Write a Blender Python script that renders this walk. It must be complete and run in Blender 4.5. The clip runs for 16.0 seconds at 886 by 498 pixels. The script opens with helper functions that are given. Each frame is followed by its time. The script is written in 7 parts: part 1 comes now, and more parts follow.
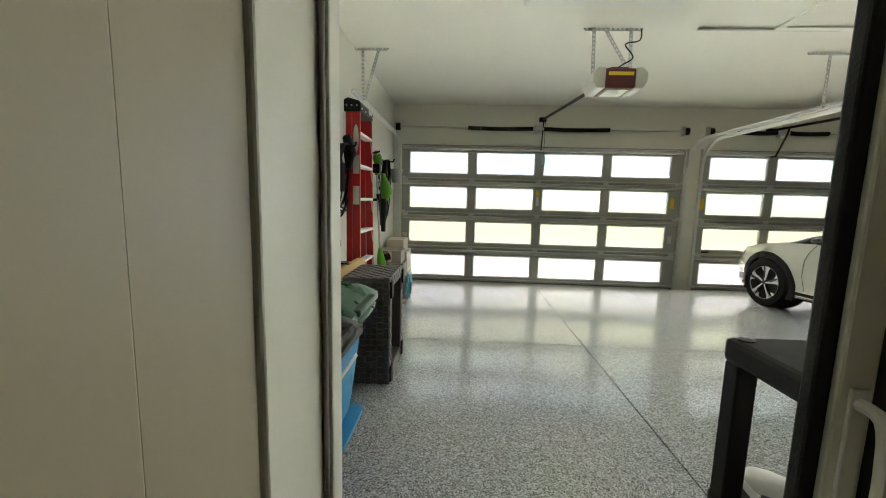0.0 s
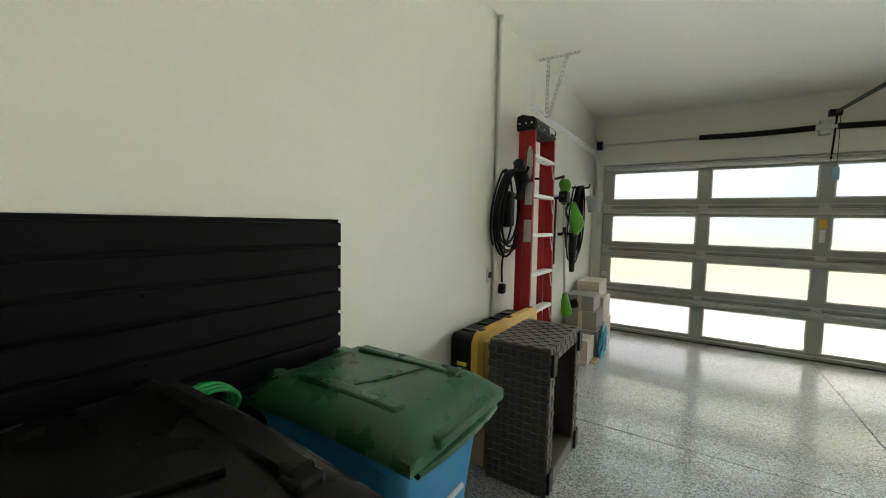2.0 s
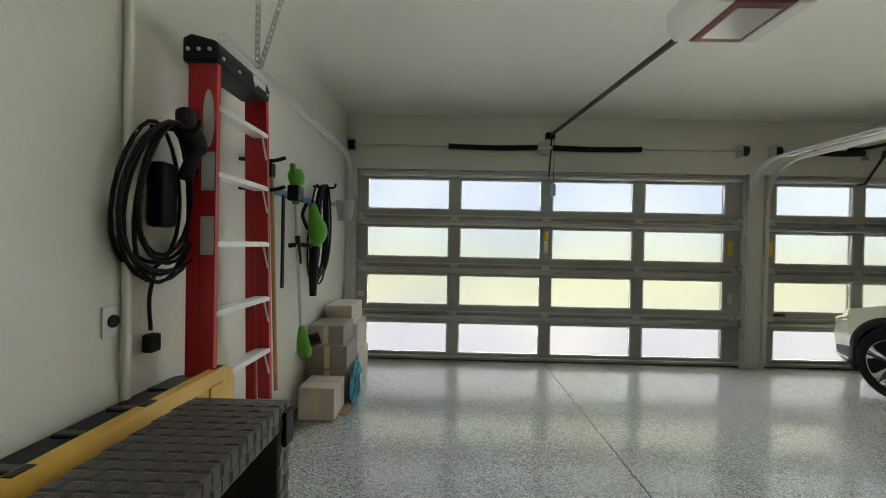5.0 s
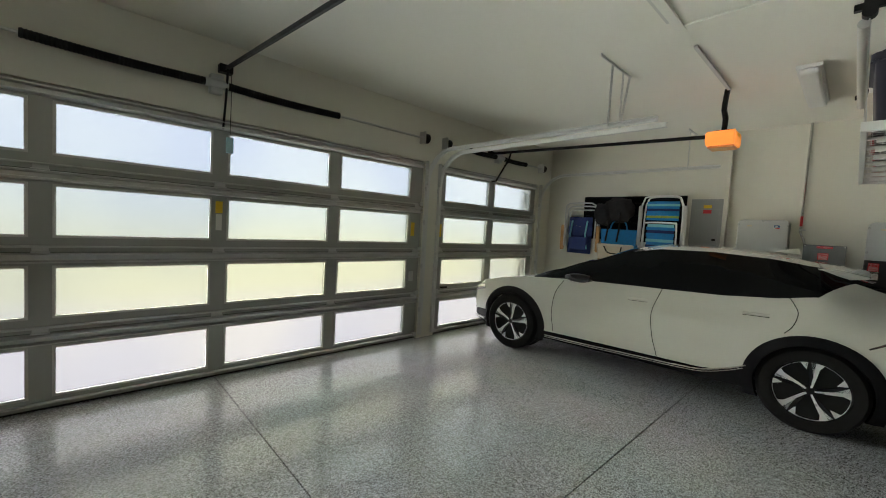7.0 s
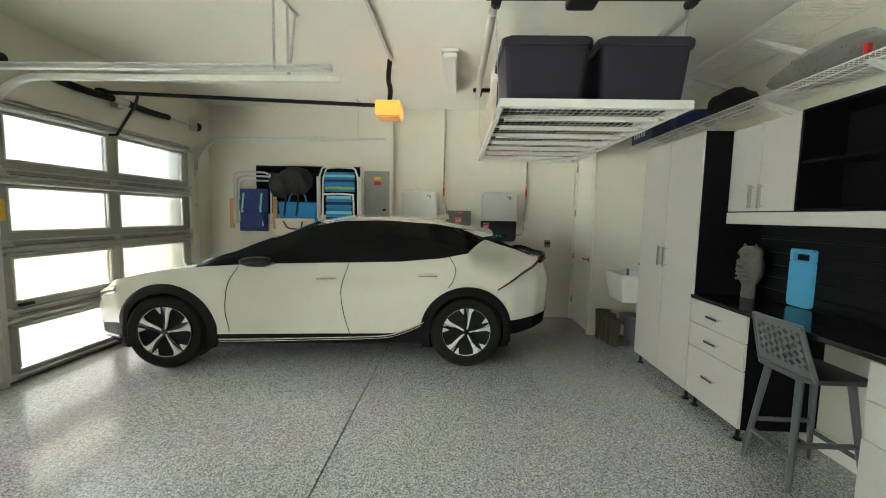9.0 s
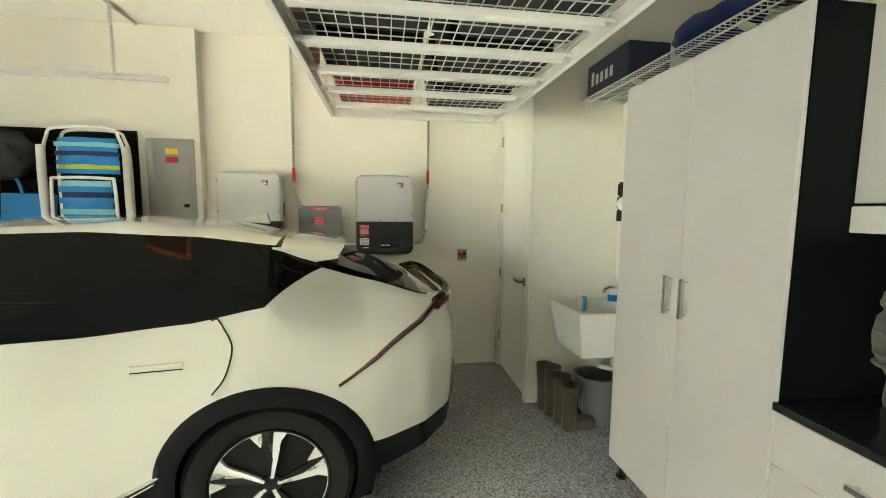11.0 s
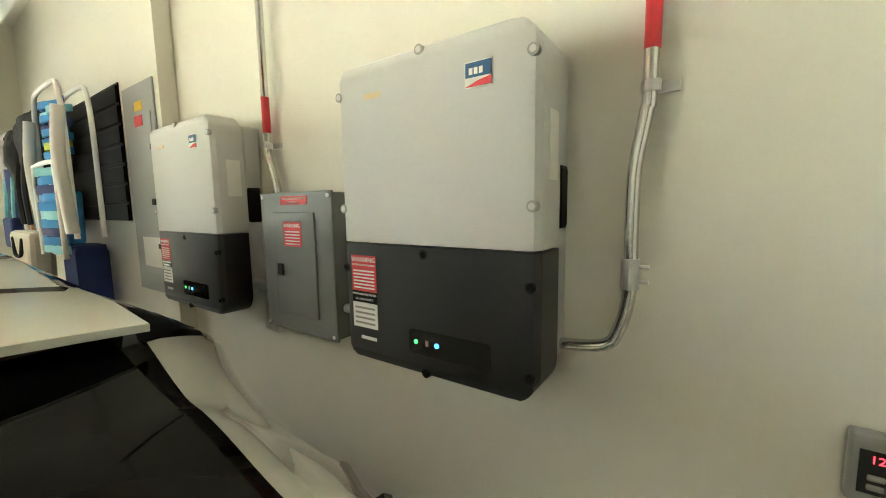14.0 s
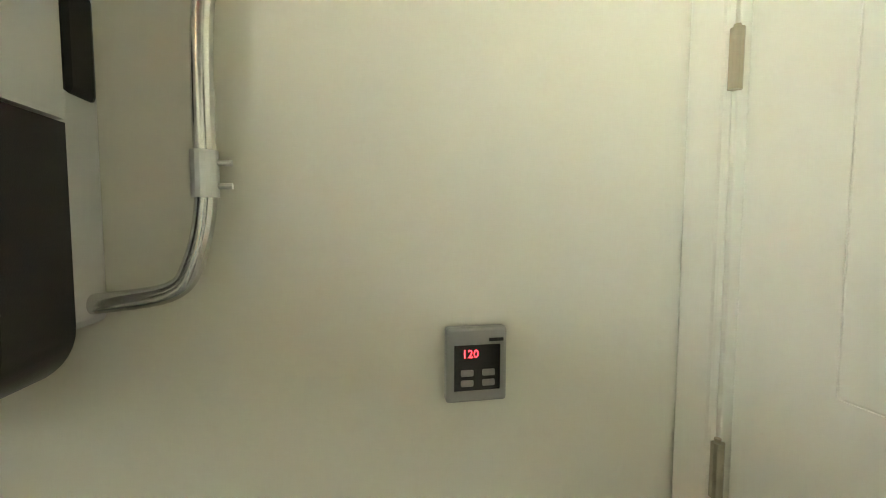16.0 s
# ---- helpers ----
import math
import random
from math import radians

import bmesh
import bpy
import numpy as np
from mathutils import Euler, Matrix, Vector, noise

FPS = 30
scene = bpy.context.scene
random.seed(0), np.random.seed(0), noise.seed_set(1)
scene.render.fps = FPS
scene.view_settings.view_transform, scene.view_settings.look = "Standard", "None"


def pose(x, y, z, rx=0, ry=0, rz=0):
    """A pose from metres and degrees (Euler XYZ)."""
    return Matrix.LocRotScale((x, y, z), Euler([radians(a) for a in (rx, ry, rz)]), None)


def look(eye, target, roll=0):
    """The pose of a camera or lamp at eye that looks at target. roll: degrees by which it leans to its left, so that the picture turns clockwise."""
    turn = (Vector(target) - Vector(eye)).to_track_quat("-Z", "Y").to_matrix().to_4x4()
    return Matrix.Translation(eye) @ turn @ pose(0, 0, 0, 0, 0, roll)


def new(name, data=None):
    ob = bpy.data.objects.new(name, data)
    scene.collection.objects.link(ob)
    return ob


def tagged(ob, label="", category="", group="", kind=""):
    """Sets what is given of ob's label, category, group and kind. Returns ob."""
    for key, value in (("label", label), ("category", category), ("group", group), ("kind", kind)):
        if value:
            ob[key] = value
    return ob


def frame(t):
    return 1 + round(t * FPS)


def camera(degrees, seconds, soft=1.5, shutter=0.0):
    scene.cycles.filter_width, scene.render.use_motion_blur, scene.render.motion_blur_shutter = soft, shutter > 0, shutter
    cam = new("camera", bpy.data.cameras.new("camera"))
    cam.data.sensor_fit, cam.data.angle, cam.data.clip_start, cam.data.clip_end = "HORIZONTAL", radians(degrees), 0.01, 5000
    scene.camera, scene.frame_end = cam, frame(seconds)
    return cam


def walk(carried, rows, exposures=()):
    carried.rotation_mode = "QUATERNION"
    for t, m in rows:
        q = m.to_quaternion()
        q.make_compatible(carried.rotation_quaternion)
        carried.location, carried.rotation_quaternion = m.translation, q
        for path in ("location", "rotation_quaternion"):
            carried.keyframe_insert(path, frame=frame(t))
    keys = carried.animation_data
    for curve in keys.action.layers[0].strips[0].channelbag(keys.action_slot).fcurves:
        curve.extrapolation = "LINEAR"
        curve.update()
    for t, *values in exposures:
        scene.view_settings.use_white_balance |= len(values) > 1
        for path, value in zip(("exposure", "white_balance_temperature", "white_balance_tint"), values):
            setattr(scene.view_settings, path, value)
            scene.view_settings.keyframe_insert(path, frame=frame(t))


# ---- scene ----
cam = camera(97.4, 16.0, 1.0)
PATH = [
    (0, (1.244, -6.998, 1.474), (1.149, -5.016, 1.22), 1.5),
    (0.5, (1.325, -6.74, 1.493), (1.082, -4.767, 1.272), 0.5),
    (0.6, (1.344, -6.697, 1.486), (1.067, -4.727, 1.281), 0.4),
    (1, (1.372, -6.516, 1.486), (0.889, -4.584, 1.306), 0.5),
    (1.5, (1.369, -6.323, 1.522), (0.549, -4.504, 1.376), 0.8),
    (2, (1.338, -6.172, 1.549), (0.249, -4.5, 1.41), 1.2),
    (2.5, (1.262, -6.057, 1.505), (0.059, -4.464, 1.378), 1.5),
    (3, (1.168, -5.907, 1.468), (-0.002, -4.287, 1.38), 1.4),
    (3.5, (1.111, -5.671, 1.446), (0.049, -3.977, 1.404), 1.4),
    (4, (1.015, -5.449, 1.462), (0.425, -3.538, 1.438), 0.8),
    (4.5, (1.077, -5.253, 1.47), (0.869, -3.263, 1.455), 0.5),
    (4.7, (1.187, -5.136, 1.467), (1.039, -3.141, 1.452), 0.7),
    (6.8, (1.539, -4.168, 1.547), (2.805, -2.624, 1.433), 3.7),
    (7, (1.581, -4.101, 1.559), (2.952, -2.65, 1.444), 3.4),
    (7.5, (1.618, -3.886, 1.529), (3.255, -2.74, 1.436), 3.0),
    (8, (1.681, -3.778, 1.538), (3.51, -2.975, 1.418), 2.4),
    (8.2, (1.738, -3.752, 1.544), (3.626, -3.108, 1.398), 2.1),
    (8.5, (1.888, -3.772, 1.524), (3.835, -3.344, 1.364), 1.9),
    (9, (2.23, -3.8, 1.532), (4.222, -3.737, 1.359), 1.2),
    (9.5, (2.712, -3.876, 1.533), (4.688, -4.143, 1.38), 0.6),
    (9.6, (2.8, -3.887, 1.537), (4.768, -4.21, 1.392), 0.7),
    (9.7, (2.89, -3.911, 1.54), (4.85, -4.277, 1.388), 0.4),
    (11.8, (5.346, -4.787, 1.585), (7.327, -4.956, 1.369), 1.0),
    (12, (5.571, -4.857, 1.572), (7.557, -4.974, 1.364), 1.2),
    (12.5, (6.108, -4.971, 1.591), (8.093, -4.841, 1.38), 0.7),
    (13, (6.619, -5.001, 1.548), (8.559, -4.551, 1.373), 0.5),
    (13.3, (6.878, -4.989, 1.556), (8.747, -4.298, 1.385), 0.2),
    (13.5, (7.019, -4.985, 1.549), (8.831, -4.16, 1.368), -0.1),
    (14, (7.336, -4.952, 1.555), (8.966, -3.815, 1.331), -1.0),
    (14.5, (7.448, -4.897, 1.557), (9.029, -3.694, 1.327), -1.0),
    (15, (7.478, -4.908, 1.545), (9.179, -3.882, 1.309), -1.3),
    (15.5, (7.494, -4.977, 1.449), (9.428, -4.497, 1.287), -0.1),
    (16, (7.602, -5.034, 1.35), (9.565, -5.395, 1.228), 0.2),
]
EXPOSURE = [(0, 0.45, 6400, 10), (0.5, 0.55, 6250, 9), (1.5, 0.35, 6150, 8), (2.5, 0.4, 6350, 10), (3.5, 0.35, 6300, 10), (4.5, 0.04, 6100, 11), (7, -0.15, 6100, 12), (7.5, -0.05, 6150, 10), (8, 0.1, 6200, 10), (8.5, 0.36, 6200, 9), (9, 0.72, 6250, 9), (9.7, 1.0, 6400, 9), (11.8, 1.42, 6900, 7), (12.5, 1.43, 6950, 8), (13, 1.62, 6950, 8), (14.5, 1.76, 6800, 6), (16, 1.92, 6900, 6)]
walk(cam, [(t, look(eye, target, roll)) for t, eye, target, roll in PATH], EXPOSURE)

# ---- world and light ----
world = bpy.data.worlds.new("world")
scene.world = world
world.use_nodes = True
wn = world.node_tree
sky = wn.nodes.new("ShaderNodeTexSky")
sky.sky_type, sky.sun_disc = "NISHITA", False
sky.sun_elevation, sky.sun_rotation = radians(50), radians(200)
wn.links.new(sky.outputs[0], wn.nodes["Background"].inputs[0])
wn.nodes["Background"].inputs[1].default_value = 0.1
sun = new("sun", bpy.data.lights.new("sun", "SUN"))
sun.data.energy, sun.data.angle, sun.data.color = 2.5, radians(0.5), (1, 0.95, 0.88)
sun.matrix_world = look((4, -20, 24), (4, 0, 0))
OUTSIDE = 30.0      # brightness of the bright day outside the frosted doors


# ---- materials ----
def nodes_of(m):
    m.use_nodes = True
    return m.node_tree, m.node_tree.nodes["Principled BSDF"]


def mat(name, color, rough=0.5, metal=0.0, vary=0.12, scale=6.0, bump=0.0, bscale=200.0, coat=0.0, spec=0.5):
    """A principled surface with two scales of variation in tone and roughness, and fine relief."""
    m = bpy.data.materials.new(name)
    nt, b = nodes_of(m)
    geo = nt.nodes.new("ShaderNodeNewGeometry")
    n1 = nt.nodes.new("ShaderNodeTexNoise")
    n1.inputs["Scale"].default_value, n1.inputs["Detail"].default_value = scale, 6
    nt.links.new(geo.outputs["Position"], n1.inputs["Vector"])
    n2 = nt.nodes.new("ShaderNodeTexNoise")
    n2.inputs["Scale"].default_value, n2.inputs["Detail"].default_value = bscale, 3
    nt.links.new(geo.outputs["Position"], n2.inputs["Vector"])
    mix = nt.nodes.new("ShaderNodeMix")
    mix.data_type = "RGBA"
    lo = [c * (1 - vary) for c in color] + [1]
    hi = [min(1, c * (1 + vary)) for c in color] + [1]
    mix.inputs[6].default_value, mix.inputs[7].default_value = lo, hi
    nt.links.new(n1.outputs["Fac"], mix.inputs[0])
    nt.links.new(mix.outputs[2], b.inputs["Base Color"])
    mr = nt.nodes.new("ShaderNodeMapRange")
    mr.inputs[1].default_value, mr.inputs[2].default_value = 0.3, 0.7
    mr.inputs[3].default_value, mr.inputs[4].default_value = max(0.02, rough * 0.88), min(1, rough * 1.12)
    nt.links.new(n1.outputs["Fac"], mr.inputs[0])
    nt.links.new(mr.outputs[0], b.inputs["Roughness"])
    b.inputs["Metallic"].default_value = metal
    b.inputs["Coat Weight"].default_value = coat
    b.inputs["Specular IOR Level"].default_value = spec
    if coat:
        b.inputs["Coat Roughness"].default_value = 0.04
    if bump:
        bp = nt.nodes.new("ShaderNodeBump")
        bp.inputs["Strength"].default_value, bp.inputs["Distance"].default_value = bump, 0.002
        nt.links.new(n2.outputs["Fac"], bp.inputs["Height"])
        nt.links.new(bp.outputs[0], b.inputs["Normal"])
    return m


def glow(name, color, strength):
    m = bpy.data.materials.new(name)
    nt, b = nodes_of(m)
    b.inputs["Base Color"].default_value = (*color, 1)
    b.inputs["Emission Color"].default_value = (*color, 1)
    b.inputs["Emission Strength"].default_value = strength
    return m


WALL = mat("wall_paint", (0.70, 0.682, 0.598), 0.5, vary=0.03, scale=1.2, bump=0.12, bscale=90)
CEIL = mat("ceiling_paint", (0.80, 0.785, 0.71), 0.8, vary=0.03, scale=0.8, bump=0.35, bscale=70)
TRIM = mat("trim_paint", (0.78, 0.77, 0.70), 0.35, vary=0.03, scale=3)
DOORW = mat("white_door_paint", (0.80, 0.79, 0.73), 0.35, vary=0.02, scale=2)
ALU = mat("painted_door_metal", (0.36, 0.36, 0.34), 0.36, 0.3, 0.06, 3)
STEEL = mat("galvanised_steel", (0.58, 0.58, 0.565), 0.36, 0.75, 0.05, 9)
CHROME = mat("brushed_nickel", (0.7, 0.69, 0.66), 0.22, 1.0, 0.05, 20)
BRONZE = mat("aged_hinge_metal", (0.42, 0.37, 0.28), 0.35, 0.9, 0.2, 40)
EMT = mat("bright_conduit_steel", (0.62, 0.62, 0.60), 0.2, 1.0, 0.06, 30)
TRACKM = mat("zinc_track_steel", (0.66, 0.66, 0.64), 0.42, 0.2, 0.02, 2)
ALUM = mat("ladder_aluminium", (0.74, 0.74, 0.73), 0.32, 0.4, 0.05, 15)
LEVER = mat("satin_bronze", (0.20, 0.17, 0.13), 0.28, 0.85, 0.1, 30)
BUBBLE = mat("grey_bubble_wrap", (0.17, 0.17, 0.165), 0.3, vary=0.25, scale=60, bump=0.9, bscale=70)
BLACK = mat("black_plastic", (0.008, 0.008, 0.009), 0.45, spec=0.2, vary=0.3, scale=9, bump=0.15, bscale=400)
BLACKG = mat("gloss_black", (0.008, 0.008, 0.009), 0.12, vary=0.2, scale=5)
CTRLG = mat("grey_controller_plastic", (0.28, 0.28, 0.27), 0.35, vary=0.05, scale=20)
BLACKL = mat("black_laminate", (0.004, 0.004, 0.005), 0.38, spec=0.07, vary=0.3, scale=4)
SLATB = mat("black_slatwall_plastic", (0.004, 0.0045, 0.005), 0.42, spec=0.08, vary=0.25, scale=3, bump=0.1, bscale=120)
RUBBER = mat("tyre_rubber", (0.010, 0.010, 0.010), 0.75, spec=0.2, vary=0.3, scale=18, bump=0.3, bscale=150)
CABG = mat("grey_cabinet_laminate", (0.52, 0.51, 0.49), 0.4, vary=0.05, scale=5, bump=0.08, bscale=250)
CABS = mat("pale_grey_rail", (0.58, 0.57, 0.54), 0.45, vary=0.06, scale=6)
WHITEP = mat("white_powder_coat", (0.72, 0.72, 0.70), 0.4, vary=0.05, scale=12)
WHITEPL = mat("white_plastic", (0.78, 0.78, 0.75), 0.35, vary=0.03, scale=5)
RED = mat("red_fibreglass", (0.42, 0.012, 0.014), 0.38, vary=0.15, scale=8)
REDL = mat("red_label", (0.62, 0.03, 0.04), 0.45, vary=0.06, scale=30)
YEL = mat("yellow_plastic", (0.62, 0.36, 0.05), 0.4, vary=0.12, scale=8)
YELL = mat("yellow_label", (0.80, 0.55, 0.03), 0.5, vary=0.06, scale=30)
GREENL = mat("dark_green_plastic", (0.018, 0.085, 0.038), 0.28, vary=0.08, scale=7, bump=0.12, bscale=300)
BLUEB = mat("blue_bin_plastic", (0.01, 0.20, 0.42), 0.4, vary=0.15, scale=6, bump=0.1, bscale=250)
BROWNB = mat("brown_bin_plastic", (0.16, 0.125, 0.095), 0.5, vary=0.15, scale=6, bump=0.1, bscale=250)
LIDK = mat("black_lid_plastic", (0.007, 0.0068, 0.0065), 0.28, spec=0.13, vary=0.35, scale=5, bump=0.12, bscale=300)
LIME = mat("lime_green_plastic", (0.10, 0.36, 0.02), 0.35, vary=0.1, scale=9)
WICK = mat("grey_brown_wicker", (0.060, 0.051, 0.044), 0.33, vary=0.35, scale=22, bump=0.4, bscale=180)
CARD = mat("cardboard", (0.36, 0.25, 0.15), 0.8, vary=0.12, scale=10, bump=0.1, bscale=150)
CARTON = mat("pale_carton", (0.62, 0.56, 0.48), 0.7, vary=0.08, scale=6)
CARTONG = mat("grey_carton", (0.30, 0.27, 0.25), 0.7, vary=0.12, scale=6)
NAVY = mat("dark_navy_plastic", (0.018, 0.017, 0.028), 0.4, spec=0.3, vary=0.2, scale=6, bump=0.1, bscale=250)
NAVYF = mat("navy_fabric", (0.018, 0.035, 0.14), 0.85, vary=0.3, scale=30, bump=0.4, bscale=220)
BLUEF = mat("blue_fabric", (0.02, 0.22, 0.55), 0.8, vary=0.25, scale=25, bump=0.4, bscale=220)
AQUAF = mat("pale_aqua_fabric", (0.22, 0.55, 0.62), 0.8, vary=0.15, scale=25, bump=0.3, bscale=220)
LIMEF = mat("lime_fabric", (0.42, 0.5, 0.06), 0.8, vary=0.15, scale=25)
BLACKF = mat("black_fabric", (0.014, 0.014, 0.016), 0.9, vary=0.35, scale=20, bump=0.5, bscale=200)
CREAMF = mat("cream_canvas", (0.62, 0.55, 0.45), 0.9, vary=0.1, scale=20, bump=0.4, bscale=240)
WOOD = mat("tan_wood", (0.45, 0.24, 0.09), 0.5, vary=0.25, scale=14)
INVG = mat("pale_grey_enamel", (0.55, 0.555, 0.54), 0.38, vary=0.03, scale=4, bump=0.1, bscale=500)
INVK = mat("charcoal_enamel", (0.012, 0.013, 0.015), 0.38, vary=0.15, scale=6, bump=0.1, bscale=500)
PANELG = mat("grey_panel_enamel", (0.32, 0.33, 0.32), 0.35, 0.0, 0.02, 2)
PANELD = mat("dark_grey_panel_enamel", (0.21, 0.22, 0.22), 0.25, 0.3, 0.1, 4)
STOOLG = mat("anthracite_plastic", (0.075, 0.08, 0.085), 0.42, vary=0.12, scale=8, bump=0.15, bscale=300)
CARW = mat("warm_white_car_paint", (0.60, 0.60, 0.53), 0.12, vary=0.015, scale=2, coat=1.0)
CARG = mat("tinted_car_glass", (0.003, 0.0035, 0.004), 0.03, vary=0.2, scale=2, spec=0.10)
CLAD = mat("black_cladding_plastic", (0.008, 0.008, 0.009), 0.2, spec=0.14, vary=0.2, scale=8)
TAILR = mat("dark_red_lamp", (0.05, 0.003, 0.005), 0.1, vary=0.1, scale=10, coat=1.0)
RIMS = mat("machined_alloy", (0.80, 0.80, 0.79), 0.3, 0.45, 0.05, 20)
PADB = mat("blue_foam", (0.08, 0.36, 0.62), 0.6, vary=0.06, scale=14, bump=0.2, bscale=200)
OWLG = mat("grey_owl_plastic", (0.09, 0.087, 0.08), 0.6, vary=0.5, scale=45, bump=0.5, bscale=90)
SHOE = mat("pale_shoe_mesh", (0.55, 0.53, 0.50), 0.8, vary=0.1, scale=30, bump=0.4, bscale=300)
PAPER = mat("paper_towel", (0.85, 0.85, 0.83), 0.9, vary=0.03, scale=20, bump=0.3, bscale=120)
LBLW = mat("white_label", (0.75, 0.74, 0.70), 0.5, vary=0.04, scale=30)
LBLB = mat("blue_label", (0.02, 0.10, 0.24), 0.4, vary=0.05, scale=30)
SOAPB = mat("blue_soap", (0.02, 0.22, 0.62), 0.15, vary=0.05, scale=10)
TAPE = mat("masking_tape", (0.68, 0.56, 0.33), 0.7, vary=0.06, scale=40)
BAGB = mat("light_blue_bag", (0.12, 0.42, 0.58), 0.4, vary=0.3, scale=18)
HOUSEW = mat("hall_paint", (0.55, 0.50, 0.38), 0.5, vary=0.03, scale=2, bump=0.1, bscale=90)
HOUSED = mat("tan_door_paint", (0.40, 0.355, 0.26), 0.45, vary=0.04, scale=2)
# lit lens glow, also put on the second opener's housing, which is no lamp
AMBER = glow("amber_lens_and_housing_glow", (1.0, 0.30, 0.05), 0.9)
LEDG = glow("green_led", (0.05, 1.0, 0.15), 1.2)
LEDB = glow("blue_led", (0.04, 0.35, 1.0), 1.6)
LEDR = glow("red_digits", (1.0, 0.03, 0.05), 1.5)


def floor_material():
    """Grey flake epoxy: chips of several greys under a glossy clear coat."""
    m = bpy.data.materials.new("flake_epoxy")
    nt, b = nodes_of(m)
    geo = nt.nodes.new("ShaderNodeNewGeometry")
    vo = nt.nodes.new("ShaderNodeTexVoronoi")
    vo.inputs["Scale"].default_value = 165
    nt.links.new(geo.outputs["Position"], vo.inputs["Vector"])
    sep = nt.nodes.new("ShaderNodeSeparateColor")
    nt.links.new(vo.outputs["Color"], sep.inputs[0])
    ramp = nt.nodes.new("ShaderNodeValToRGB")
    ramp.color_ramp.interpolation = "CONSTANT"
    e = ramp.color_ramp.elements
    e[0].color, e[1].position, e[1].color = (0.10, 0.10, 0.10, 1), 0.18, (0.21, 0.21, 0.205, 1)
    for p, c in ((0.42, 0.31), (0.64, 0.40), (0.86, 0.54)):
        k = e.new(p)
        k.color = (c * 0.97, c, c * 1.04, 1)
    nt.links.new(sep.outputs[0], ramp.inputs[0])
    big = nt.nodes.new("ShaderNodeTexNoise")
    big.inputs["Scale"].default_value, big.inputs["Detail"].default_value = 1.1, 5
    nt.links.new(geo.outputs["Position"], big.inputs["Vector"])
    mix = nt.nodes.new("ShaderNodeMix")
    mix.data_type, mix.blend_type = "RGBA", "MULTIPLY"
    mix.inputs[0].default_value = 0.25
    nt.links.new(ramp.outputs[0], mix.inputs[6])
    nt.links.new(big.outputs["Color"], mix.inputs[7])
    nt.links.new(mix.outputs[2], b.inputs["Base Color"])
    mr = nt.nodes.new("ShaderNodeMapRange")
    mr.inputs[1].default_value, mr.inputs[2].default_value = 0.35, 0.65
    mr.inputs[3].default_value, mr.inputs[4].default_value = 0.13, 0.24
    b.inputs["Specular IOR Level"].default_value = 0.7
    b.inputs["Coat Weight"].default_value, b.inputs["Coat Roughness"].default_value = 0.6, 0.10
    nt.links.new(big.outputs["Fac"], mr.inputs[0])
    nt.links.new(mr.outputs[0], b.inputs["Roughness"])
    bp = nt.nodes.new("ShaderNodeBump")
    bp.inputs["Strength"].default_value, bp.inputs["Distance"].default_value = 0.3, 0.0012
    n2 = nt.nodes.new("ShaderNodeTexNoise")
    n2.inputs["Scale"].default_value, n2.inputs["Detail"].default_value = 110, 3
    nt.links.new(geo.outputs["Position"], n2.inputs["Vector"])
    nt.links.new(n2.outputs["Fac"], bp.inputs["Height"])
    nt.links.new(bp.outputs[0], b.inputs["Normal"])
    return m


def frosted_material():
    m = bpy.data.materials.new("frosted_glass")
    nt, b = nodes_of(m)
    b.inputs["Base Color"].default_value = (0.034, 0.0345, 0.0352, 1)
    b.inputs["Transmission Weight"].default_value = 1
    b.inputs["Roughness"].default_value = 0.45
    b.inputs["IOR"].default_value = 1.12
    return m


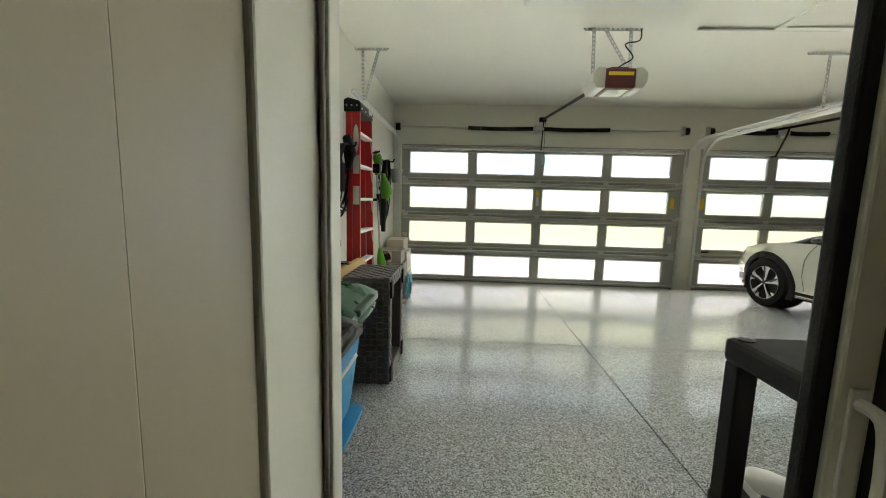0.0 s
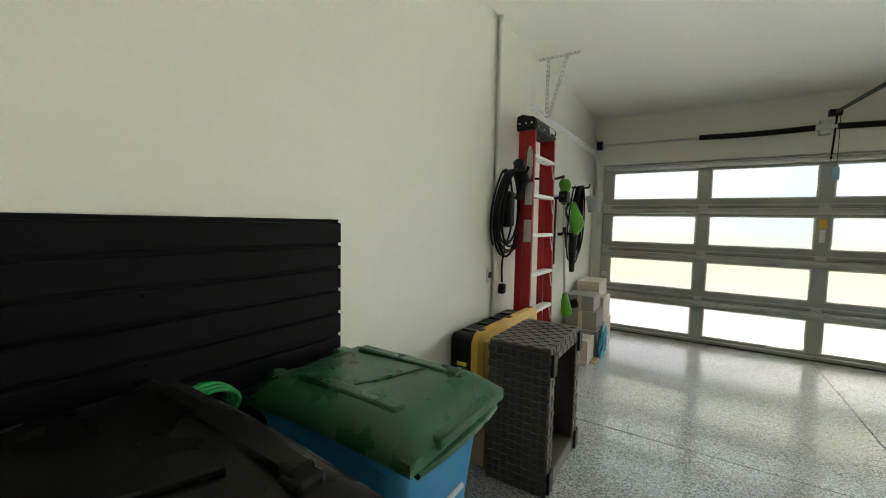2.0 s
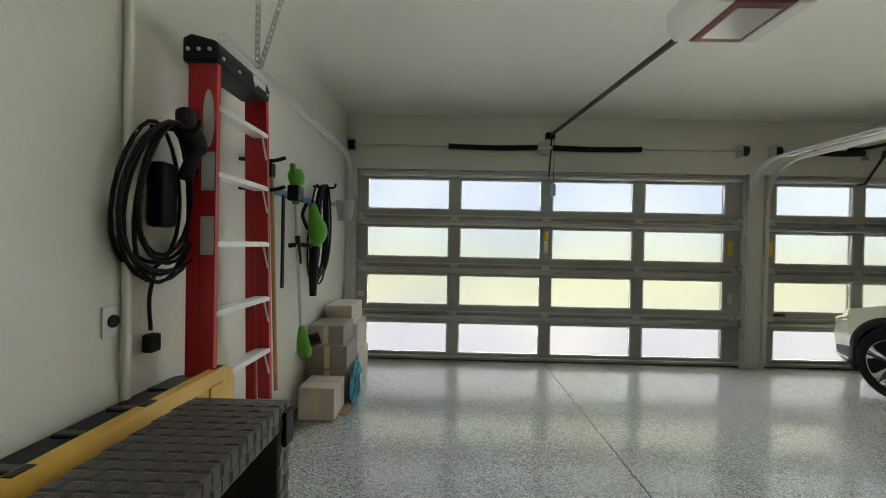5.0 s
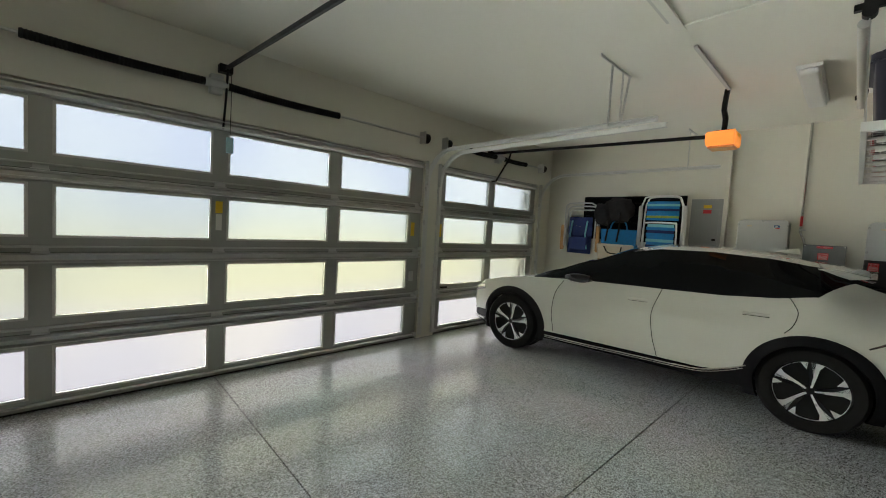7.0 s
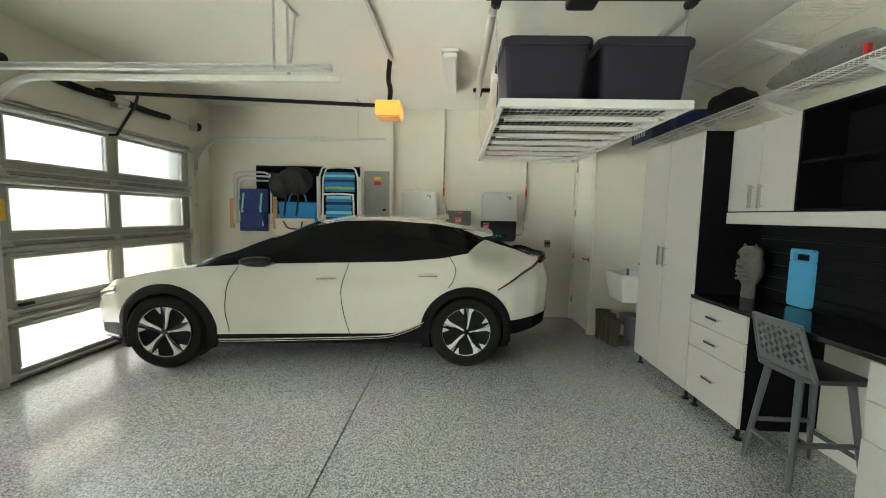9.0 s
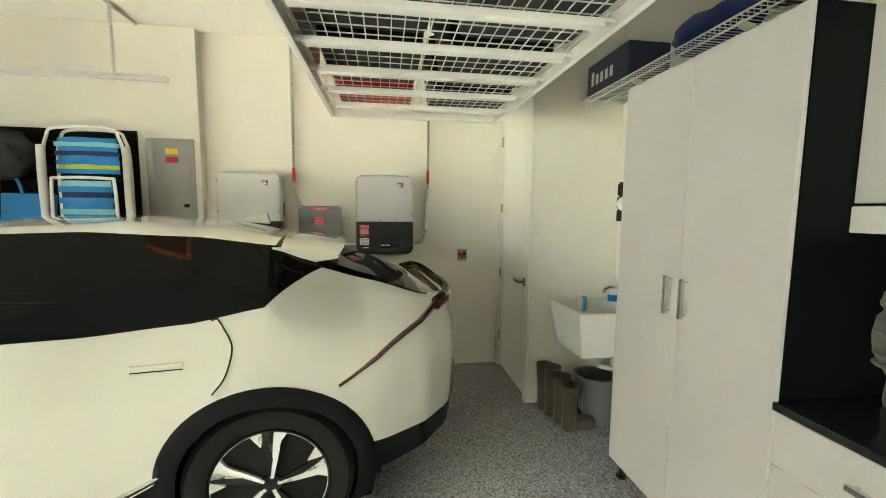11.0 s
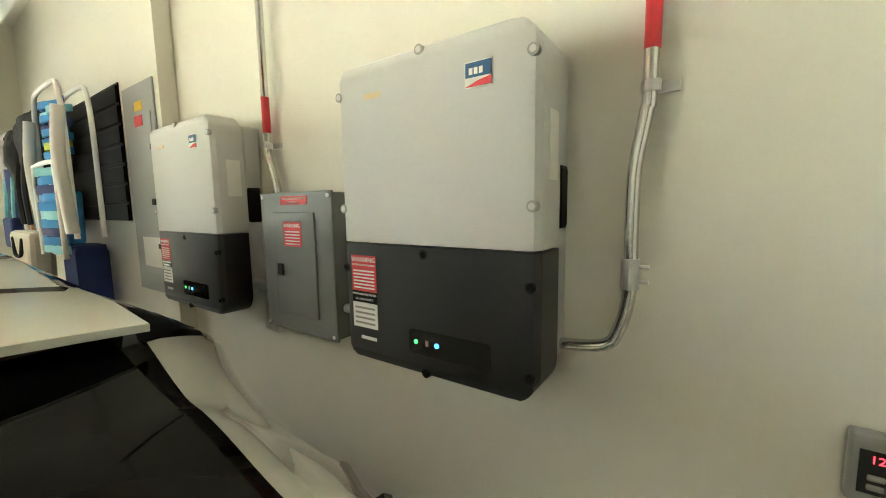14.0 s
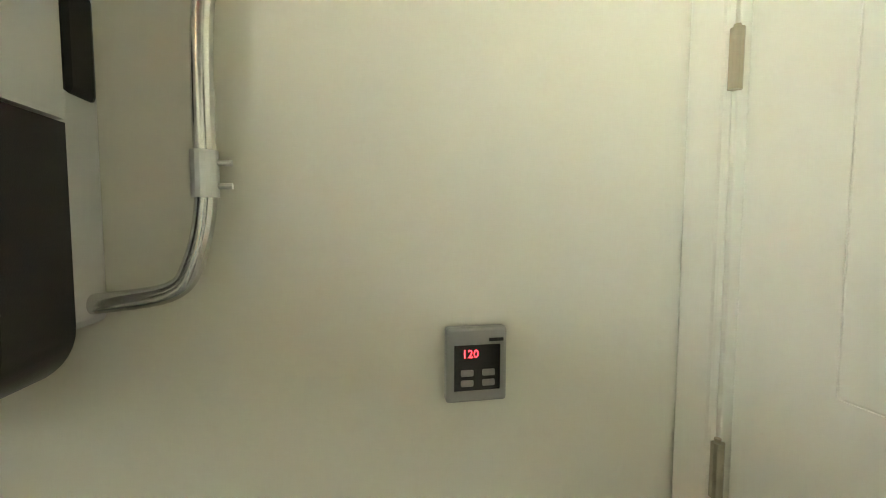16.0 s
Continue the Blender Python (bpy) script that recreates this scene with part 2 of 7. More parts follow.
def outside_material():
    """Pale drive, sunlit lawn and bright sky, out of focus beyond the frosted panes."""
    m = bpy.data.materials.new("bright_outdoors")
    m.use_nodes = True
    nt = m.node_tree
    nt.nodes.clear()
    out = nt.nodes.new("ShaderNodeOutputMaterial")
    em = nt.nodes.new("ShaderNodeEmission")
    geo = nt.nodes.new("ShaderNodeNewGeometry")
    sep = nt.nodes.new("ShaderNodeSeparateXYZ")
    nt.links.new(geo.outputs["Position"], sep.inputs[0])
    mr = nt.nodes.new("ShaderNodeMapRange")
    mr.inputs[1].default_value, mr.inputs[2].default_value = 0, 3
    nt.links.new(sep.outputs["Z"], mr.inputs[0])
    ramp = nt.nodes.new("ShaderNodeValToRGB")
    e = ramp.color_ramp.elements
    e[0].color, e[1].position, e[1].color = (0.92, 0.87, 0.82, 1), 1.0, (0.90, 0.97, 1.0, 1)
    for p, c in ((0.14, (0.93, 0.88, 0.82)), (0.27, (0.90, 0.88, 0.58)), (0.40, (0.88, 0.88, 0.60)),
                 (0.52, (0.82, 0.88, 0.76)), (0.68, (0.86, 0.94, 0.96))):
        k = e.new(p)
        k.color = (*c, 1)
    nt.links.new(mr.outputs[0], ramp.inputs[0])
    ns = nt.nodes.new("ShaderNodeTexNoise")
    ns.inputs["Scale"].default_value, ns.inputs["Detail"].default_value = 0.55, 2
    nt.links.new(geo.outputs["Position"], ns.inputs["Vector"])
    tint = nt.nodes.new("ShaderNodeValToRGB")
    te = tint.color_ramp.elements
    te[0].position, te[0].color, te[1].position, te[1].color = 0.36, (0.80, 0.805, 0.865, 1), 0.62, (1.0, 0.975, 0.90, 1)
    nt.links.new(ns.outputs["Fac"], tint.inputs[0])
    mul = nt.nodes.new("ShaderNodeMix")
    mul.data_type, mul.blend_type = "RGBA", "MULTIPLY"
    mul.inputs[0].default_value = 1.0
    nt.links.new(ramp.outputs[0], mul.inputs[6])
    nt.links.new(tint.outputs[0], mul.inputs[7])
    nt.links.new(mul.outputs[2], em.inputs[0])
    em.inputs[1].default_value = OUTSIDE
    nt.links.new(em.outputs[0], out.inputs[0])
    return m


FLOOR, FROST, OUT = floor_material(), frosted_material(), outside_material()

# ---- builders ----
BASE = {}


def thing(name, label, category, at=(0, 0, 0), kind="", group=""):
    """An empty at a thing's base; its parts are given in world metres."""
    ob = new(name)
    ob.empty_display_size = 0.1
    ob.location = at
    BASE[ob] = Vector(at)
    return tagged(ob, label, category, group, kind)


def link_mesh(name, bm, material, smooth=False):
    me = bpy.data.meshes.new(name)
    bmesh.ops.recalc_face_normals(bm, faces=bm.faces)
    bm.to_mesh(me)
    bm.free()
    me.materials.append(material)
    if smooth:
        for p in me.polygons:
            p.use_smooth = True
        me.set_sharp_from_angle(angle=radians(smooth if smooth > 1 else 40))
    return new(name, me)


def part(name, bm, material, parent, label="", smooth=False):
    root = parent
    while root.parent:
        root = root.parent
    bmesh.ops.translate(bm, verts=bm.verts, vec=-BASE.get(root, Vector()))
    ob = link_mesh(name, bm, material, smooth)
    ob.parent = parent
    return tagged(ob, label)


def solid(name, bm, material, label, category, kind="structure", smooth=False):
    return tagged(link_mesh(name, bm, material, smooth), label, category, "", kind)


def box(x0, y0, z0, x1, y1, z1, bevel=0.0, seg=2, bm=None):
    out = bm or bmesh.new()
    one = bmesh.new() if bm else out
    vs = bmesh.ops.create_cube(one, size=1)["verts"]
    for v in vs:
        v.co = Vector(((x0 + x1) / 2 + v.co.x * (x1 - x0), (y0 + y1) / 2 + v.co.y * (y1 - y0), (z0 + z1) / 2 + v.co.z * (z1 - z0)))
    if bevel:
        bmesh.ops.bevel(one, geom=one.edges[:], offset=bevel, segments=seg, affect="EDGES", profile=0.5)
    if bm:
        merge(out, one)
    return out


def merge(bm, other):
    idx = {}
    for v in other.verts:
        idx[v] = bm.verts.new(v.co)
    for f in other.faces:
        bm.faces.new([idx[v] for v in f.verts])
    other.free()
    return bm


def tube(pts, r, seg=10, bm=None, closed=False, caps=True):
    """A round bar swept along points."""
    bm = bm or bmesh.new()
    P = [Vector(p) for p in pts]
    n, rings, up = len(P), [], None
    for i, p in enumerate(P):
        a = P[(i - 1) % n] if closed or i else p
        b = P[(i + 1) % n] if closed or i < n - 1 else p
        d = (b - a).normalized()
        if up is None:
            up = d.orthogonal().normalized()
        up = (up - d * up.dot(d)).normalized()
        side = d.cross(up)
        rr = r[i] if isinstance(r, (list, tuple)) else r
        rings.append([bm.verts.new(p + rr * (math.cos(2 * math.pi * k / seg) * up + math.sin(2 * math.pi * k / seg) * side)) for k in range(seg)])
    for i in range(n if closed else n - 1):
        A, B = rings[i], rings[(i + 1) % n]
        for k in range(seg):
            bm.faces.new((A[k], A[(k + 1) % seg], B[(k + 1) % seg], B[k]))
    if caps and not closed:
        bm.faces.new(rings[0][::-1])
        bm.faces.new(rings[-1])
    return bm


def cyl(a, b, r, seg=20, bm=None):
    return tube([a, b], r, seg, bm)


def curve_pts(pts, n=8):
    """Points of a smooth line through the given ones."""
    P = [Vector(p) for p in pts]
    P = [2 * P[0] - P[1]] + P + [2 * P[-1] - P[-2]]
    out = []
    for i in range(1, len(P) - 2):
        a, b, c, d = P[i - 1:i + 3]
        for k in range(n):
            t = k / n
            out.append(0.5 * ((2 * b) + (c - a) * t + (2 * a - 5 * b + 4 * c - d) * t * t + (3 * b - a - 3 * c + d) * t ** 3))
    return out + [P[-2]]


def lathe(profile, at=(0, 0, 0), seg=24):
    """A turned shape about z; profile of (radius, height)."""
    bm = bmesh.new()
    rings = []
    for r, z in profile:
        rings.append([bm.verts.new((at[0] + max(r, 1e-4) * math.cos(2 * math.pi * k / seg), at[1] + max(r, 1e-4) * math.sin(2 * math.pi * k / seg), at[2] + z)) for k in range(seg)])
    for A, B in zip(rings, rings[1:]):
        for k in range(seg):
            bm.faces.new((A[k], A[(k + 1) % seg], B[(k + 1) % seg], B[k]))
    bm.faces.new(rings[0][::-1])
    bm.faces.new(rings[-1])
    return bm


def prism(poly, axis, lo, hi, bevel=0.0):
    """A flat outline pulled out along an axis; outline in the two other axes, in order."""
    bm = bmesh.new()

    def put(u, v, w):
        return {"x": (w, u, v), "y": (u, w, v), "z": (u, v, w)}[axis]
    A = [bm.verts.new(put(u, v, lo)) for u, v in poly]
    B = [bm.verts.new(put(u, v, hi)) for u, v in poly]
    bm.faces.new(A)
    bm.faces.new(B[::-1])
    n = len(poly)
    for i in range(n):
        bm.faces.new((A[i], A[(i + 1) % n], B[(i + 1) % n], B[i]))
    if bevel:
        bmesh.ops.bevel(bm, geom=[e for e in bm.edges], offset=bevel, segments=2, affect="EDGES", profile=0.5)
    return bm


def rounded(u0, v0, u1, v1, r, n=5):
    pts = []
    for cu, cv, a0 in ((u1 - r, v1 - r, 0), (u0 + r, v1 - r, 90), (u0 + r, v0 + r, 180), (u1 - r, v0 + r, 270)):
        for k in range(n + 1):
            a = radians(a0 + 90 * k / n)
            pts.append((cu + r * math.cos(a), cv + r * math.sin(a)))
    return pts


def lettering(name, text, size, m, material, parent):
    """Words as a thin mesh on a surface; m places them, reading along its x."""
    cu = bpy.data.curves.new(name, "FONT")
    cu.body, cu.size, cu.extrude, cu.align_x, cu.align_y = text, size, 0.0003, "CENTER", "CENTER"
    cu.resolution_u = 2
    tmp = new(name, cu)
    me = bpy.data.meshes.new_from_object(tmp)
    bpy.data.objects.remove(tmp)
    me.transform(m)
    root = parent
    while root.parent:
        root = root.parent
    me.transform(Matrix.Translation(-BASE.get(root, Vector())))
    me.materials.clear()
    me.materials.append(material)
    ob = new(name, me)
    ob.parent = parent
    return ob


# ---- structure ----
XR, XB, YB, YD, ZC = 8.195, 8.12, -6.30, -5.58, 3.10   # inverter wall, panel wall, back wall, closet door wall, ceiling
solid("floor", box(-0.3, -9.5, -0.25, 8.6, 0.3, -0.012), BLACK, "dark saw-cut joints beneath the epoxy slabs", "floor")
JX, JY, G = 2.545, -3.04, 0.004
floor_base = bpy.data.objects["floor"]
for x0, y0, x1, y1 in ((0, JY + G, JX - G, 0.14), (JX + G, JY + G, XR, 0.14), (0, -9, JX - G, JY - G), (JX + G, -9, XR, JY - G)):
    ob = link_mesh("slab", box(x0, y0, -0.1, x1, y1, 0, 0.002, 1), FLOOR)
    ob.parent = floor_base
tagged(floor_base, "grey flaked epoxy garage floor, glossy, with saw-cut joints", "floor")
solid("ceiling", box(-0.2, -9.2, ZC, 8.5, 0.3, ZC + 0.15), CEIL, "off-white lightly textured garage ceiling", "ceiling")
solid("wall_west", box(-0.2, -9.2, -0.1, 0, 0.3, ZC), WALL, "cream painted garage side wall", "wall")
bm = box(XR, -9.2, -0.1, 8.5, 0.3, ZC)
box(XB, -2.835, -0.1, XR, 0.3, ZC, bm=bm)
solid("wall_east", bm, WALL, "cream painted garage wall with a shallow step", "wall")
# garage door wall: header, jamb, post between the doors, corner
bm = box(0, -0.04, 2.42, XB, 0.3, ZC)
box(0, -0.04, 0, 0.14, 0.3, 2.42, bm=bm)
box(5.0, -0.04, 0, 5.31, 0.3, 2.42, bm=bm)
box(7.68, -0.04, 0, XB, 0.3, 2.42, bm=bm)
solid("wall_north", bm, WALL, "cream painted wall above and between the garage doors", "wall")
# back wall with the doorway to the house
DX0, DX1, YW = 1.032, 1.95, YB - 0.06
bm = box(0, YB - 0.2, -0.1, DX0 - 0.02, YW, ZC)
box(DX1 + 0.02, YB - 0.2, -0.1, XR, YB, ZC, bm=bm)
box(DX0 - 0.02, YB - 0.2, 2.46, DX1 + 0.02, YB, ZC, bm=bm)
solid("wall_south", bm, WALL, "cream painted garage back wall", "wall")
# the closet: its door wall and the wall beside the sink
bm = box(7.30, YD - 0.12, 2.53, XR, YD, ZC)
box(7.30, YD - 0.12, 0, 7.36, YD, 2.53, bm=bm)
box(8.126, YD - 0.12, 0, XR, YD, 2.53, bm=bm)
box(7.30, YB, 0, 7.42, YD - 0.12, ZC, bm=bm)
solid("wall_closet", bm, WALL, "cream painted corner wall round a closet", "wall")
# the hall behind the doorway
bm = box(0.1, -9.2, 0, 0.9, -9.0, ZC)
box(0.9, -9.2, 0, 3.0, -9.0, ZC, bm=bm)
box(2.6, -9.0, 0, 2.75, YB - 0.2, ZC, bm=bm)
box(0.5, -9.0, 0, 0.62, YB - 0.2, ZC, bm=bm)
solid("wall_hall", bm, HOUSEW, "tan painted hall walls behind the house door", "wall")
# doorway frame, stepped
fr = thing("door_1", "white painted doorway frame with a stepped jamb", "doorway", (1.5, YB, 0), "structure")
part("jamb", box(DX0 - 0.02, YB - 0.30, 0, DX0, YW + 0.022, 2.46, 0.004), TRIM, fr)
part("jamb", box(DX1, YB - 0.30, 0, DX1 + 0.02, YB + 0.006, 2.46, 0.004), TRIM, fr)
part("head", box(DX0, YB - 0.30, 2.44, DX1, YB + 0.006, 2.46, 0.003), TRIM, fr)
part("stop", box(DX0, YB - 0.12, 0, DX0 + 0.014, YB - 0.07, 2.44, 0.004), TRIM, fr)
part("casing", box(DX0 - 0.11, YW + 0.001, 0, DX0 - 0.021, YW + 0.02, 2.54, 0.006), TRIM, fr)
part("casing", box(DX1 + 0.006, YB + 0.001, 0, DX1 + 0.11, YB + 0.02, 2.54, 0.006), TRIM, fr)
part("weatherstrip", box(DX0 + 0.001, YB - 0.132, 0, DX0 + 0.010, YB - 0.122, 2.43, 0.003), CARTONG, fr, "grey rubber weatherstrip")
hd = thing("house_door", "tan painted house door, swung wide open", "door", (0.99, -7.1, 0))
part("leaf", box(0.985, -7.46, 0.012, 1.026, -6.604, 2.42, 0.004), HOUSED, hd)
part("panel", box(1.026, -7.34, 0.25, 1.030, -6.76, 1.0, 0.003), HOUSED, hd)
part("panel", box(1.026, -7.34, 1.15, 1.030, -6.76, 2.28, 0.003), HOUSED, hd)
sc = thing("screen_door", "sliding screen door with white frame, black pile strip and white pull handle, half open", "screen door", (1.84, YB - 0.15, 0))
part("stile", box(1.752, YB - 0.18, 0.01, 1.80, YB - 0.14, 2.42, 0.004), TRIM, sc)
part("pile_strip", box(1.728, YB - 0.172, 0.01, 1.752, YB - 0.148, 2.42, 0.005), BLACKF, sc, "fuzzy black pile strip")
part("mesh", box(1.80, YB - 0.163, 0.06, 1.945, YB - 0.157, 2.38), BLACK, sc, "black insect mesh")
part("rail", box(1.80, YB - 0.178, 0.01, 1.945, YB - 0.142, 0.06, 0.004), TRIM, sc)
part("rail", box(1.80, YB - 0.178, 2.38, 1.945, YB - 0.142, 2.42, 0.004), TRIM, sc)
part("handle", tube(curve_pts([(1.776, YB - 0.18, 1.22), (1.778, YB - 0.215, 1.21), (1.78, YB - 0.222, 1.15), (1.78, YB - 0.222, 1.09), (1.778, YB - 0.215, 1.03), (1.776, YB - 0.18, 1.02)], 4), 0.009, 8), WHITEPL, sc, "white plastic pull handle", True)
part("mount", box(1.764, YB - 0.186, 1.0, 1.79, YB - 0.18, 1.24, 0.003), WHITEPL, sc)
for x0, y0, x1, y1 in ((2.10, YB, 7.28, YB + 0.014),):
    solid("baseboard", box(x0, y0 + 0.001, 0, x1, y1, 0.13, 0.004), TRIM, "white painted baseboard along the back wall", "baseboard")
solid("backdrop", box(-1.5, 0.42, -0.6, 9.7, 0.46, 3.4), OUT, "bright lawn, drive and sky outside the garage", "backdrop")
solid("ground", box(-12, 0.50, -0.3, 20, 40, -0.03), mat("concrete_drive", (0.45, 0.43, 0.40), 0.9, vary=0.1, scale=3, bump=0.3), "pale concrete drive outside", "ground")

# closet door
cd = thing("door_2", "closed white interior door with raised panels and nickel lever", "door", (7.73, YD, 0), "structure")
leaf = part("leaf", box(7.385, YD - 0.05, 0.012, 8.108, YD - 0.012, 2.50, 0.003), DOORW, cd)
for z0, z1 in ((0.25, 0.98), (1.14, 2.36)):
    part("panel", box(7.50, YD - 0.0125, z0, 7.97, YD - 0.008, z1, 0.004), DOORW, leaf)
part("jamb", box(7.36, YD - 0.12, 0, 7.382, YD + 0.002, 2.53, 0.003), TRIM, cd)
part("jamb", box(8.112, YD - 0.12, 0, 8.126, YD + 0.002, 2.53, 0.003), TRIM, cd)
part("casing", box(7.302, YD + 0.001, 0, 7.372, YD + 0.02, 2.60, 0.006), TRIM, cd)
part("casing", box(8.118, YD + 0.001, 0, 8.19, YD + 0.02, 2.60, 0.006), TRIM, cd)
part("casing", box(7.372, YD + 0.001, 2.515, 8.118, YD + 0.02, 2.60, 0.006), TRIM, cd)
for z in (0.32, 0.962, 1.60, 2.235):
    h = part("hinge", cyl((8.113, YD + 0.006, z - 0.045), (8.113, YD + 0.006, z + 0.045), 0.010, 12), BRONZE, cd, "aged metal hinge")
    part("knuckle", cyl((8.113, YD + 0.006, z + 0.046), (8.113, YD + 0.006, z + 0.051), 0.005, 8), BRONZE, h)
ros = part("rosette", box(7.42, YD - 0.012, 0.95, 7.478, YD + 0.002, 1.015, 0.003), LEVER, cd)
part("lever", tube(curve_pts([(7.45, YD, 0.985), (7.45, YD + 0.05, 0.985), (7.47, YD + 0.055, 0.987), (7.545, YD + 0.055, 0.99)], 4), 0.010, 10), LEVER, ros, "dark satin lever", True)


# ---- garage doors ----
ROWS = ((2.42, 2.296, 1.925), (1.80, 1.69, 1.318), (1.195, 1.082, 0.71), (0.59, 0.475, 0.104))


def garage_door(name, label, x0, x1, cols):
    """A sectional door: four sections with frosted panes, hinges and rollers."""
    d = thing(name, label, "garage door", ((x0 + x1) / 2, 0, 0), "structure")
    bottoms = [ROWS[1][0], ROWS[2][0], ROWS[3][0], 0.012]
    for (top, wt, wb), z0 in zip(ROWS, bottoms):
        bm = box(x0, 0, z0, x1, 0.05, wb)
        box(x0, 0, wt, x1, 0.05, top, bm=bm)
        edges = [x0] + [c for ab in cols for c in ab] + [x1]
        for a, b in zip(edges[0::2], edges[1::2]):
            box(a, 0, wb, b, 0.05, wt, bm=bm)
        sec = part("section", bm, ALU, d)
        part("joint_seal", box(x0 + 0.005, -0.003, z0 - 0.002, x1 - 0.005, -0.0005, z0 + 0.003), PANELD, sec, "dark joint between sections")
        for a, b in cols:
            fm = box(a - 0.014, -0.007, wb - 0.014, b + 0.014, 0.0, wb + 0.006, 0.002, 1)
            box(a - 0.014, -0.007, wt - 0.006, b + 0.014, 0.0, wt + 0.014, 0.002, 1, bm=fm)
            box(a - 0.014, -0.007, wb + 0.006, a + 0.006, 0.0, wt - 0.006, 0.002, 1, bm=fm)
            box(b - 0.006, -0.007, wb + 0.006, b + 0.014, 0.0, wt - 0.006, 0.002, 1, bm=fm)
            part("glazing_bead", fm, CABS, sec)
            pane = part("pane", box(a + 0.002, 0.022, wb + 0.002, b - 0.002, 0.028, wt - 0.002), FROST, sec, "frosted glass pane")
            pane.visible_shadow = False
        # ribbed stiffening strut along the section's upper rail
        zs = wt + 0.03
        prof = [(-0.002, zs), (-0.075, zs + 0.008), (-0.075, zs + 0.018), (-0.015, zs + 0.024), (-0.015, zs + 0.052), (-0.075, zs + 0.058), (-0.075, zs + 0.068), (-0.002, zs + 0.078)]
        part("strut", prism(prof, "x", x0 + 0.02, x1 - 0.02), STEEL, sec)
        part("rib", box(x0 + 0.01, -0.035, z0 + 0.035, x1 - 0.01, 0, z0 + 0.05, 0.003, 1), STEEL, sec)
        for hx in [x0 + 0.07] + [(a[1] + b[0]) / 2 for a, b in zip(cols, cols[1:])] + [x1 - 0.07]:
            if z0 > 0.1:
                h = part("hinge", box(hx - 0.045, -0.014, z0 - 0.05, hx + 0.045, -0.002, z0 + 0.045, 0.003, 1), STEEL, sec)
                part("pin", cyl((hx - 0.05, -0.02, z0), (hx + 0.05, -0.02, z0), 0.008, 8), STEEL, sec)
        for hx, s in ((x0 + 0.03, -1), (x1 - 0.03, 1)):
            part("roller_bracket", box(hx - 0.03, -0.045, z0 + 0.02, hx + 0.03, -0.002, z0 + 0.07, 0.004, 1), STEEL, sec)
    part("bottom_seal", box(x0, 0.0, 0.0, x1, 0.05, 0.014, 0.004), BLACK, d, "black rubber bottom seal")
    return d


COLS2 = ((0.286, 1.312), (1.464, 2.475), (2.628, 3.635), (3.787, 4.787))
COLS1 = ((5.43, 6.385), (6.534, 7.54))
gd2 = garage_door("garage_door", "wide sectional garage door with rows of frosted panes, closed", 0.14, 5.0, COLS2)
gd1 = garage_door("garage_door", "single-car sectional garage door with frosted panes, closed", 5.31, 7.68, COLS1)
for d, x, z in ((gd2, 4.87, 1.5), (gd1, 5.37, 1.5), (gd2, 2.55, 1.62)):
    part("warning_label", box(x - 0.03, -0.003, z - 0.09 if x != 2.55 else z - 0.06, x + 0.03, -0.001, z + 0.09 if x != 2.55 else z + 0.05), YELL, d, "yellow warning label")
part("warning_label", box(2.525, -0.003, 1.40, 2.575, -0.001, 1.55), LBLW, gd2, "white instruction label")
# lift handle and slide lock
part("slide_lock", box(4.84, -0.03, 0.80, 4.90, 0, 0.93, 0.006), STEEL, gd2)
part("slide_lock", box(0.17, -0.03, 0.80, 0.25, 0, 0.86, 0.006), STEEL, gd2)
part("slide_lock", box(5.44, -0.03, 0.66, 5.56, 0, 0.685, 0.005), BLACK, gd1)


def torsion(name, x0, x1, s0, s1, label):
    """Torsion shaft with drums and wound springs, on the header."""
    t = thing(name, label, "torsion spring", ((x0 + x1) / 2, -0.04, 2.70))
    part("shaft", cyl((x0, -0.11, 2.70), (x1, -0.11, 2.70), 0.0125, 12), STEEL, t)
    mid = (s0 + s1) / 2
    for a, b in ((s0, mid - 0.09), (mid + 0.09, s1)):
        n = int((b - a) / 0.012)
        part("spring", tube([(a + (b - a) * i / n, -0.11, 2.70 - 0.012 * math.sin(math.pi * i / n)) for i in range(n + 1)], [0.036 if i % 2 else 0.031 for i in range(n + 1)], 14), BLACK, t, "black wound spring", True)
    part("centre_bracket", box(mid - 0.05, -0.13, 2.62, mid + 0.05, -0.0405, 2.78, 0.006), STEEL, t)
    part("winding_cone", cyl((mid - 0.09, -0.11, 2.70), (mid + 0.09, -0.11, 2.70), 0.04, 16), STEEL, t)
    for x in (x0 + 0.03, x1 - 0.03):
        part("drum", cyl((x - 0.04, -0.11, 2.70), (x + 0.03, -0.11, 2.70), 0.062, 20), BLACK, t)
        part("end_bearing_plate", box(x - 0.05, -0.16, 2.63, x - 0.042, -0.0405, 2.78), STEEL, t)
    return t


torsion("torsion_spring", 0.06, 4.96, 1.29, 3.67, "black torsion springs on a steel shaft over the wide door")
torsion("torsion_spring", 5.30, 7.75, 5.75, 7.20, "black torsion spring on a steel shaft over the single door")


